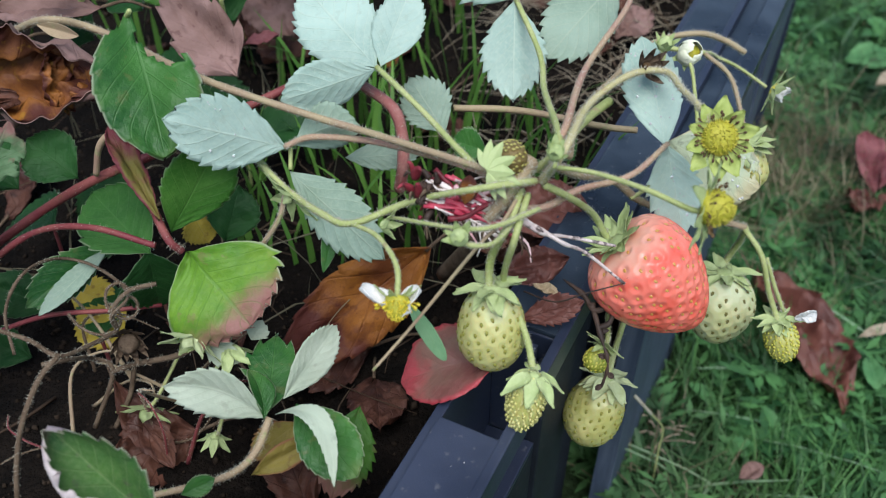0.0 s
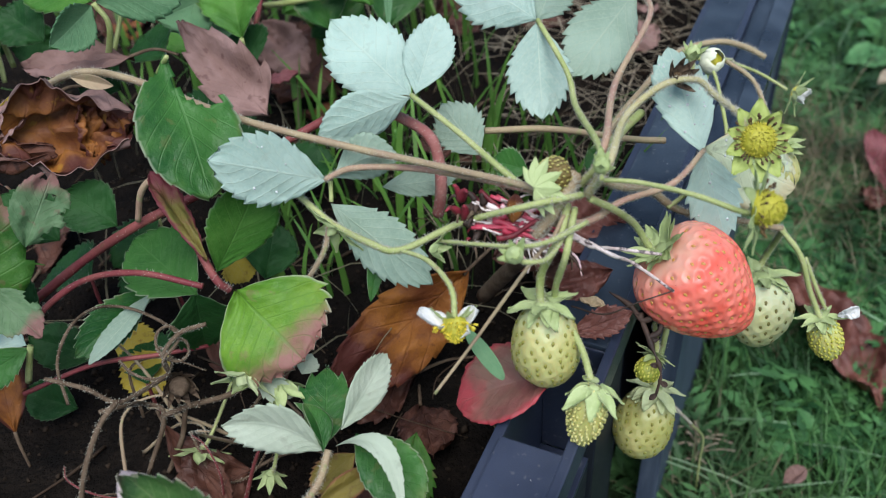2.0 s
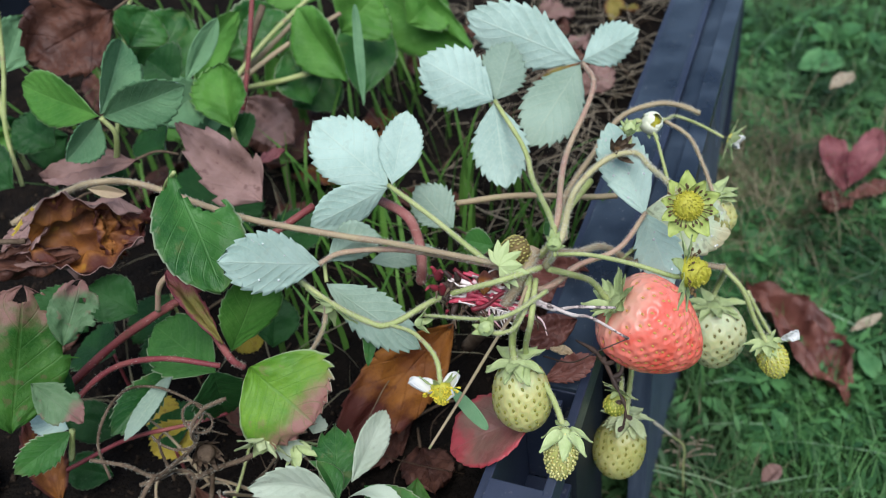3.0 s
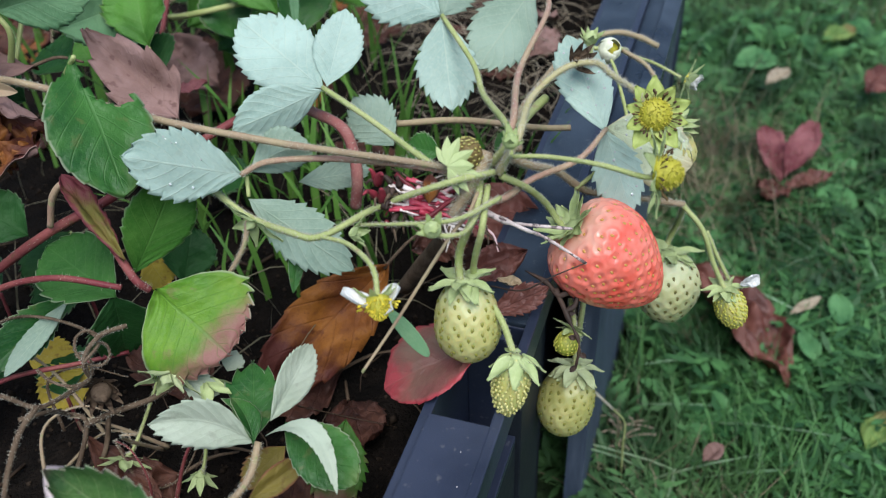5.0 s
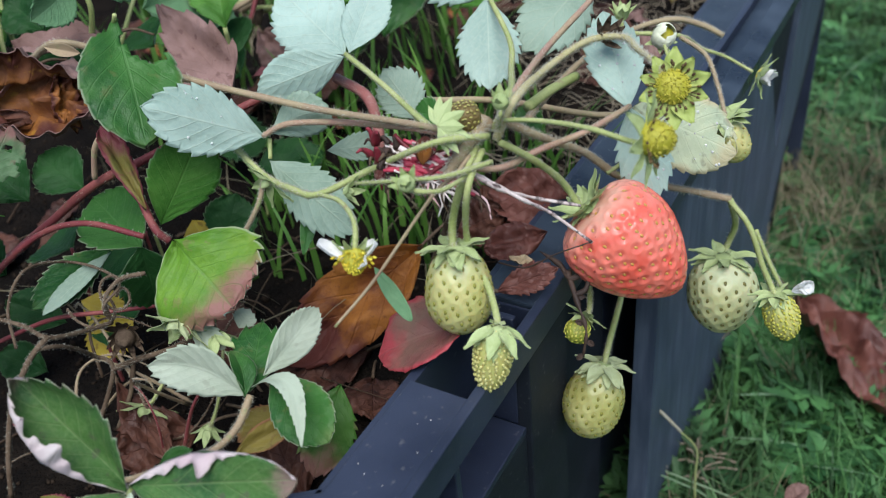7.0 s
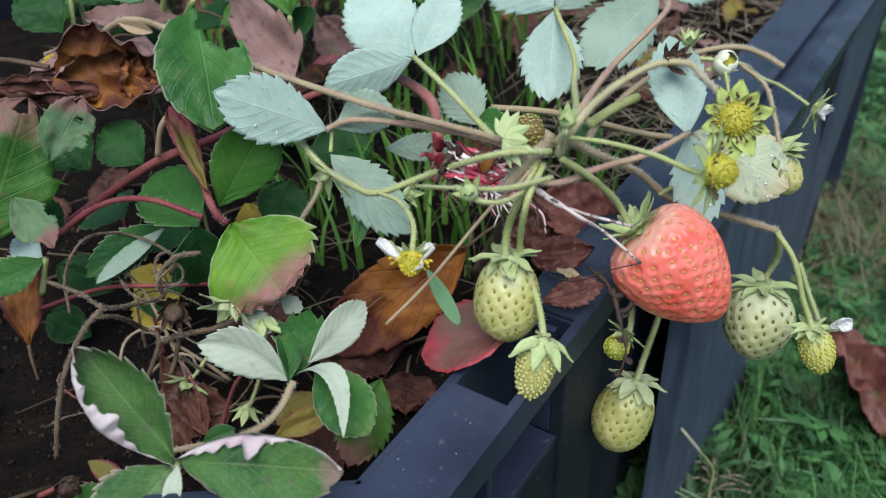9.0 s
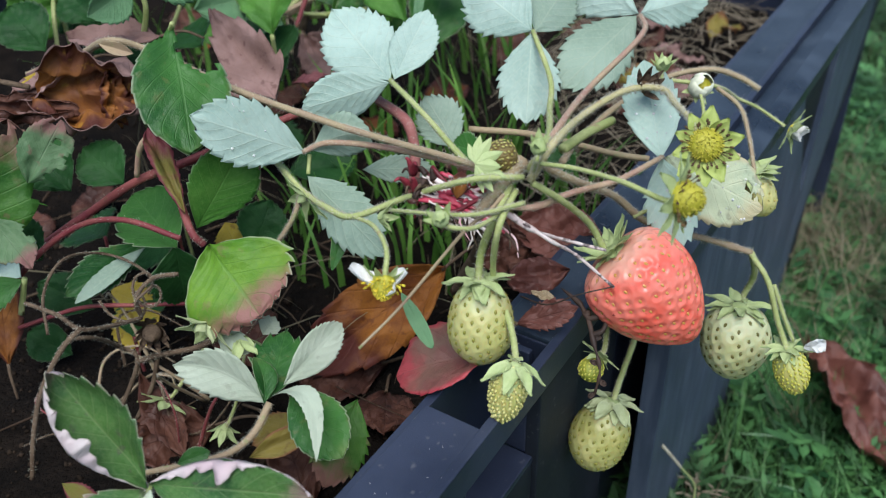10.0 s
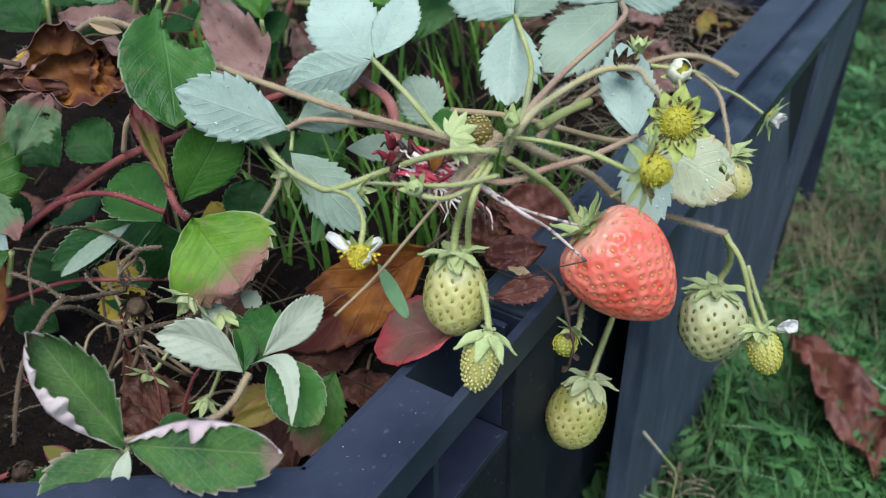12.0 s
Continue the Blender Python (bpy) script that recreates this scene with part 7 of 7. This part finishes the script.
leaf([(-0.0889, 0.3257, 0.4626), (-0.0909, 0.3326, 0.4396)], 0.0010, 0.0013, STEM_GREEN, far_plant, "fresh green rounded leaf",
     [((-0.0889, 0.3257, 0.4626), (-0.0917, 0.3451, 0.4860), 0.027, GB, U, dict(seed=75, fold=0.5, roll=-35, tooth=0.07, wave=0.12)),
      ((-0.0967, 0.3433, 0.4745), (-0.1191, 0.3228, 0.4750), 0.024, BL, U, dict(seed=76, fold=0.4, tooth=0.07, wave=0.12)),
      ((-0.1147, 0.3588, 0.4714), (-0.1286, 0.3679, 0.4825), 0.030, LEAF_DEEP_SHADE, U, dict(seed=78, fold=0.3, tooth=0.05))], 0)
for base, tip, width, face, shape in (
        ((-0.1111, 0.3646, 0.4606), (-0.0847, 0.4086, 0.4819), 0.0175, GB, dict(fold=0.35, roll=15, tooth=0.04, bow=(-0.004, 0, 0.002))),
        ((-0.0351, 0.4171, 0.4178), (-0.0230, 0.4568, 0.4516), 0.036, LEAF_TOP, dict(fold=0.15, tooth=0.04)),
        ((0.0318, 0.4427, 0.4245), (-0.0224, 0.4829, 0.4489), 0.044, GB, dict(fold=0.2, roll=-20, tooth=0.04)),
        ((-0.0867, 0.4177, 0.4306), (-0.0533, 0.4420, 0.4477), 0.036, GB, dict(fold=0.2, tooth=0.04)),
        ((-0.1490, 0.3984, 0.4470), (-0.1208, 0.4416, 0.4739), 0.04, LEAF_TOP, dict(fold=0.2, tooth=0.04, wave=0.15)),
        ((-0.1891, 0.3560, 0.4913), (-0.1765, 0.3749, 0.5088), 0.022, BL, dict(fold=0.4, tooth=0.08)),
        ((-0.1148, 0.3466, 0.4408), (-0.0963, 0.3625, 0.4605), 0.024, BL, dict(fold=0.3, roll=25, tooth=0.07)),
        ((-0.1189, 0.3532, 0.4439), (-0.1284, 0.3641, 0.4582), 0.022, GB, dict(fold=0.2, tooth=0.06)),
        ((-0.0970, 0.3549, 0.4270), (-0.1091, 0.3646, 0.4382), 0.022, LEAF_DEEP_SHADE, dict(fold=0.2, tooth=0.06)),
        ((-0.0558, 0.4955, 0.4452), (-0.0833, 0.5108, 0.4649), 0.04, GB, dict(fold=0.2, tooth=0.04)),
        ((-0.0759, 0.4313, 0.4100), (-0.0471, 0.4516, 0.4202), 0.034, LEAF_TOP, dict(fold=0.2, tooth=0.05)),
        ((-0.1411, 0.4438, 0.4401), (-0.1616, 0.4594, 0.4640), 0.036, LEAF_DEEP_SHADE, dict(fold=0.2, tooth=0.05)),
        ((-0.1116, 0.4599, 0.4342), (-0.0760, 0.4829, 0.4467), 0.04, LEAF_TOP, dict(fold=0.2, tooth=0.05)),
        ((-0.1720, 0.3528, 0.4568), (-0.1934, 0.3475, 0.4544), 0.026, LEAF_DEEP_SHADE, dict(fold=0.2, tooth=0.05)),
        ((-0.1066, 0.3409, 0.4811), (-0.0895, 0.3577, 0.5012), 0.010, BL, dict(fold=0.5, tooth=0, curl=-0.2)),
        ((-0.0383, 0.3796, 0.4489), (-0.0597, 0.4054, 0.4802), 0.030, GB, dict(fold=0.5, tooth=0.05, roll=-30)),
        ((-0.0603, 0.3914, 0.4319), (-0.0674, 0.4011, 0.4593), 0.026, LEAF_TOP, dict(fold=0.2, tooth=0.04)),
        ((-0.0396, 0.4235, 0.4548), (-0.0168, 0.4352, 0.4688), 0.040, GB, dict(fold=0.3, tooth=0.04)),
        ((-0.0759, 0.4275, 0.4443), (-0.0864, 0.4456, 0.4662), 0.030, LEAF_TOP, dict(fold=0.3, tooth=0.05)),
        ((-0.1801, 0.3881, 0.4760), (-0.1959, 0.4064, 0.4982), 0.032, LEAF_TOP, dict(fold=0.3, tooth=0.04)),
        ((-0.1967, 0.3535, 0.4813), (-0.2141, 0.3690, 0.5002), 0.030, GB, dict(fold=0.3, tooth=0.05)),
        ((-0.1924, 0.3557, 0.4683), (-0.2018, 0.3292, 0.4677), 0.026, LEAF_DEEP_SHADE, dict(fold=0.2, tooth=0.05)),
        ((-0.1200, 0.3223, 0.4587), (-0.1329, 0.3381, 0.4623), 0.022, LEAF_DEEP_SHADE, dict(fold=0.2, tooth=0.05)),
        ((-0.0856, 0.3286, 0.4504), (-0.0942, 0.3372, 0.4608), 0.024, LEAF_DEEP_SHADE, dict(fold=0.2, tooth=0.05)),
        ((-0.1449, 0.4004, 0.4748), (-0.1319, 0.4119, 0.4886), 0.030, LEAF_TOP, dict(fold=0.3, tooth=0.04)),
        ((-0.0034, 0.4514, 0.4412), (0.0205, 0.4619, 0.4537), 0.034, GB, dict(fold=0.3, tooth=0.04)),
        ((-0.1315, 0.2966, 0.4591), (-0.1471, 0.3029, 0.4665), 0.020, LEAF_DEEP_SHADE, dict(fold=0.2, tooth=0.05)),
        ((-0.1870, 0.3352, 0.4735), (-0.2042, 0.3188, 0.4692), 0.026, GB, dict(fold=0.3, tooth=0.04))):
    leaflet("leaflet", base, tip, width, face, U, far_plant, "", seed=int(width * 1e4) % 31 + 80, **{"wave": 0.10, **shape})
leaflet("grass_blade", (-0.0307, 0.3531, 0.4482), (-0.0272, 0.3857, 0.4875), 0.0050, BL, BL, far_plant, "tall pale grass blade", tooth=0, fold=0.3, seed=61, sharp=0.25)
leaflet("grass_blade", (-0.0367, 0.1933, 0.4362), (-0.0306, 0.2082, 0.4568), 0.0060, LEAF_TOP, LEAF_TOP, far_plant, "broad green grass blade", tooth=0, fold=0.2, seed=62, sharp=0.2)
stem("stem", [(-0.1038, 0.4001, 0.4434), (-0.0799, 0.4111, 0.4570), (-0.0571, 0.4317, 0.4665)], 0.0016, 0.0014, STEM_TAN, far_plant)
stem("stem", [(-0.0958, 0.3954, 0.4378), (-0.0870, 0.4027, 0.4624), (-0.0762, 0.4167, 0.4794)], 0.0022, 0.0018, STEM_DRY, far_plant)
stem("stem", [(-0.0917, 0.3998, 0.4432), (-0.0689, 0.3914, 0.4489), (-0.0447, 0.3935, 0.4519)], 0.0016, 0.0014, STEM_GREEN, far_plant)
stem("stem", [(-0.1911, 0.3503, 0.4918), (-0.1892, 0.3370, 0.4758), (-0.1867, 0.3320, 0.4540)], 0.0012, 0.0012, STEM_GREEN, far_plant)

stem("stem", [(-0.1011, 0.3798, 0.4516), (-0.0694, 0.4020, 0.4614), (-0.0378, 0.4193, 0.4677)], 0.0014, 0.0013, STEM_TAN, far_plant, fuzz=40)
stem("stem", [(-0.1004, 0.3824, 0.4520), (-0.0779, 0.4076, 0.4643), (-0.0521, 0.4224, 0.4778)], 0.0013, 0.0012, STEM_GREEN, far_plant, fuzz=40)
stem("stem", [(-0.0934, 0.3911, 0.4479), (-0.0673, 0.3995, 0.4443), (-0.0430, 0.4080, 0.4444)], 0.0011, 0.0010, STEM_GREEN, far_plant, fuzz=40)
stem("stem", [(-0.0780, 0.4023, 0.4905), (-0.0845, 0.3855, 0.4674), (-0.0912, 0.3683, 0.4477)], 0.0013, 0.0012, STEM_RED, far_plant, fuzz=40)
stem("stem", [(-0.1767, 0.3508, 0.5218), (-0.1803, 0.3405, 0.5008), (-0.1853, 0.3271, 0.4782), (-0.1840, 0.3151, 0.4558)], 0.0011, 0.0010, STEM_GREEN, far_plant, fuzz=40)
stem("stem", [(-0.1445, 0.4300, 0.4891), (-0.1509, 0.4216, 0.4733), (-0.1574, 0.3684, 0.4411)], 0.0012, 0.0011, STEM_GREEN, far_plant, fuzz=40)
dead_leaf("curled brown dead leaf among the far stems", (-0.1039, 0.4269, 0.4219), (-0.0761, 0.4035, 0.4023), 0.026, DEAD_MAUVE, seed=71, toward=(0.1, -0.7, 0.6), fold=0.6, crumple=0.18)
dead_leaf("small wine-pink dead leaf among the far stems", (-0.0864, 0.3378, 0.4342), (-0.0723, 0.3464, 0.4338), 0.008, DEAD_PINK, False, seed=72, fold=0.5)

edge_plant = thing("strawberry_plant", (-0.17, 0.20, BED), "strawberry plant with tattered pink-edged leaves", "plant")
leaf([(-0.1643, 0.1949, 0.4433), (-0.1739, 0.1922, 0.4338), (-0.1851, 0.1844, 0.4151)], 0.0010, 0.0012, STEM_GREEN, edge_plant, "tattered leaf with pink-brown eaten edges",
     [((-0.1622, 0.1886, 0.4356), (-0.1487, 0.2168, 0.4755), 0.0400, LEAF_EDGE, U, dict(seed=91, fold=0.10, tooth=0.04, wave=0.10, broad=0.75, roll=-6, sharp=0.5, bite=((0.66, 1.0, 0.13), (0.97, -0.1, 0.08), (0.42, 1.05, 0.10), (0.90, 0.70, 0.09), (0.80, -0.95, 0.12), (0.25, 0.95, 0.08)))),
      ((-0.1375, 0.2016, 0.4605), (-0.1269, 0.2133, 0.4775), 0.0165, LEAF_TATTERED, U, dict(seed=92, fold=0.08, tooth=0.05, wave=0.12, broad=0.75, crumple=0.03, sharp=0.34, bite=((0.70, 0.30, 0.055), (0.98, -0.35, 0.10), (0.25, 0.95, 0.13), (0.55, 1.0, 0.08), (0.92, 0.8, 0.08)))),
      ((-0.1521, 0.1974, 0.4493), (-0.1366, 0.1872, 0.4370), 0.0140, LEAF_TATTERED, U, dict(seed=95, fold=0.12, tooth=0.05, wave=0.12, crumple=0.04, bite=((0.85, 0.8, 0.12), (0.5, -1.0, 0.1))))], 0)
dead_leaf("crumpled orange-brown dead leaf under the edge", (-0.1675, 0.1959, 0.3818), (-0.1690, 0.2139, 0.4192), 0.016, DEAD_RUST, seed=96, toward=(0.3, -0.8, 0.4))
leaf([(-0.1457, 0.1940, 0.4265), (-0.1519, 0.1938, 0.4106)], 0.0010, 0.0012, STEM_GREEN, edge_plant, "small bright green leaf",
     [((-0.1462, 0.1938, 0.4262), (-0.1654, 0.1817, 0.4211), 0.0130, T, U, dict(seed=93, fold=0.15)),
      ((-0.1469, 0.1943, 0.4268), (-0.1636, 0.2031, 0.4280), 0.0110, U, T, dict(seed=94, fold=0.15))], 0)

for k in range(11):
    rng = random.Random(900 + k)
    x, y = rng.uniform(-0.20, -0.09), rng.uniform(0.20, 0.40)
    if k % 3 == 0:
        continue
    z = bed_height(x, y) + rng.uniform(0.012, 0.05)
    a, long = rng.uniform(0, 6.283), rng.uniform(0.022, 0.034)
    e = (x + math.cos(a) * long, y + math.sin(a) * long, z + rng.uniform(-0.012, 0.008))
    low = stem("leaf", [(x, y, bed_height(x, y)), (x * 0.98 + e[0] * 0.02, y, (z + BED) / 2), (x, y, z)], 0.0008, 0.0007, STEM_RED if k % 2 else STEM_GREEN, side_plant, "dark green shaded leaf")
    leaflet("leaflet", (x, y, z), e, long * rng.uniform(0.7, 0.95), LEAF_DEEP_SHADE, LEAF_DEEP_SHADE, low, "", seed=200 + k, fold=0.15, wave=0.06, toward=(rng.uniform(-0.3, 0.3), -0.5, 0.9))

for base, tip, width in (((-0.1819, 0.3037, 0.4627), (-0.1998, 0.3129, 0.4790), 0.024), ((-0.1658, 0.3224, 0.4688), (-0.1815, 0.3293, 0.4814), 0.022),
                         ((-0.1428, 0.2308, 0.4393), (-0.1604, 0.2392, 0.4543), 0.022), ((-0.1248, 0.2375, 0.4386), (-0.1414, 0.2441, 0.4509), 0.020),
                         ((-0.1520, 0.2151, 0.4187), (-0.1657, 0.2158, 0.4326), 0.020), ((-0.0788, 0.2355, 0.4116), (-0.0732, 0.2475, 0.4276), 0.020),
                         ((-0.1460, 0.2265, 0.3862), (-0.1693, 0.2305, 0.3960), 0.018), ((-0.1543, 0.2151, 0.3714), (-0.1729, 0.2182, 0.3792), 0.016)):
    leaflet("leaflet", base, tip, width, LEAF_DEEP_SHADE, LEAF_DEEP_SHADE, side_plant, "dark green shaded leaflet", seed=int(width * 1e4) % 17, fold=0.25, wave=0.12, tooth=0.06)

weed_stalk = stem("weed_stalk", [(0.1270, 0.3190, 0.2050), (0.1260, 0.3030, 0.2050), (0.1180, 0.2870, 0.2000)], 0.0008, 0.0006, STEM_TAN, None)
tagged(weed_stalk, "dry branching weed stalk in the lawn", "weed")
rng = random.Random(31)
for k in range(16):
    base = Vector((0.1270, 0.3130, 0.2070)).lerp(Vector((0.1200, 0.2900, 0.2020)), k / 16)
    d = Vector((rng.uniform(-0.02, 0.02), rng.uniform(-0.008, 0.012), rng.uniform(0.0, 0.012)))
    stem("branch", [base, base + d * 0.6 + Vector((0, 0, 0.002)), base + d], 0.0004, 0.0006, STRAW_PALE, weed_stalk, steps=3)
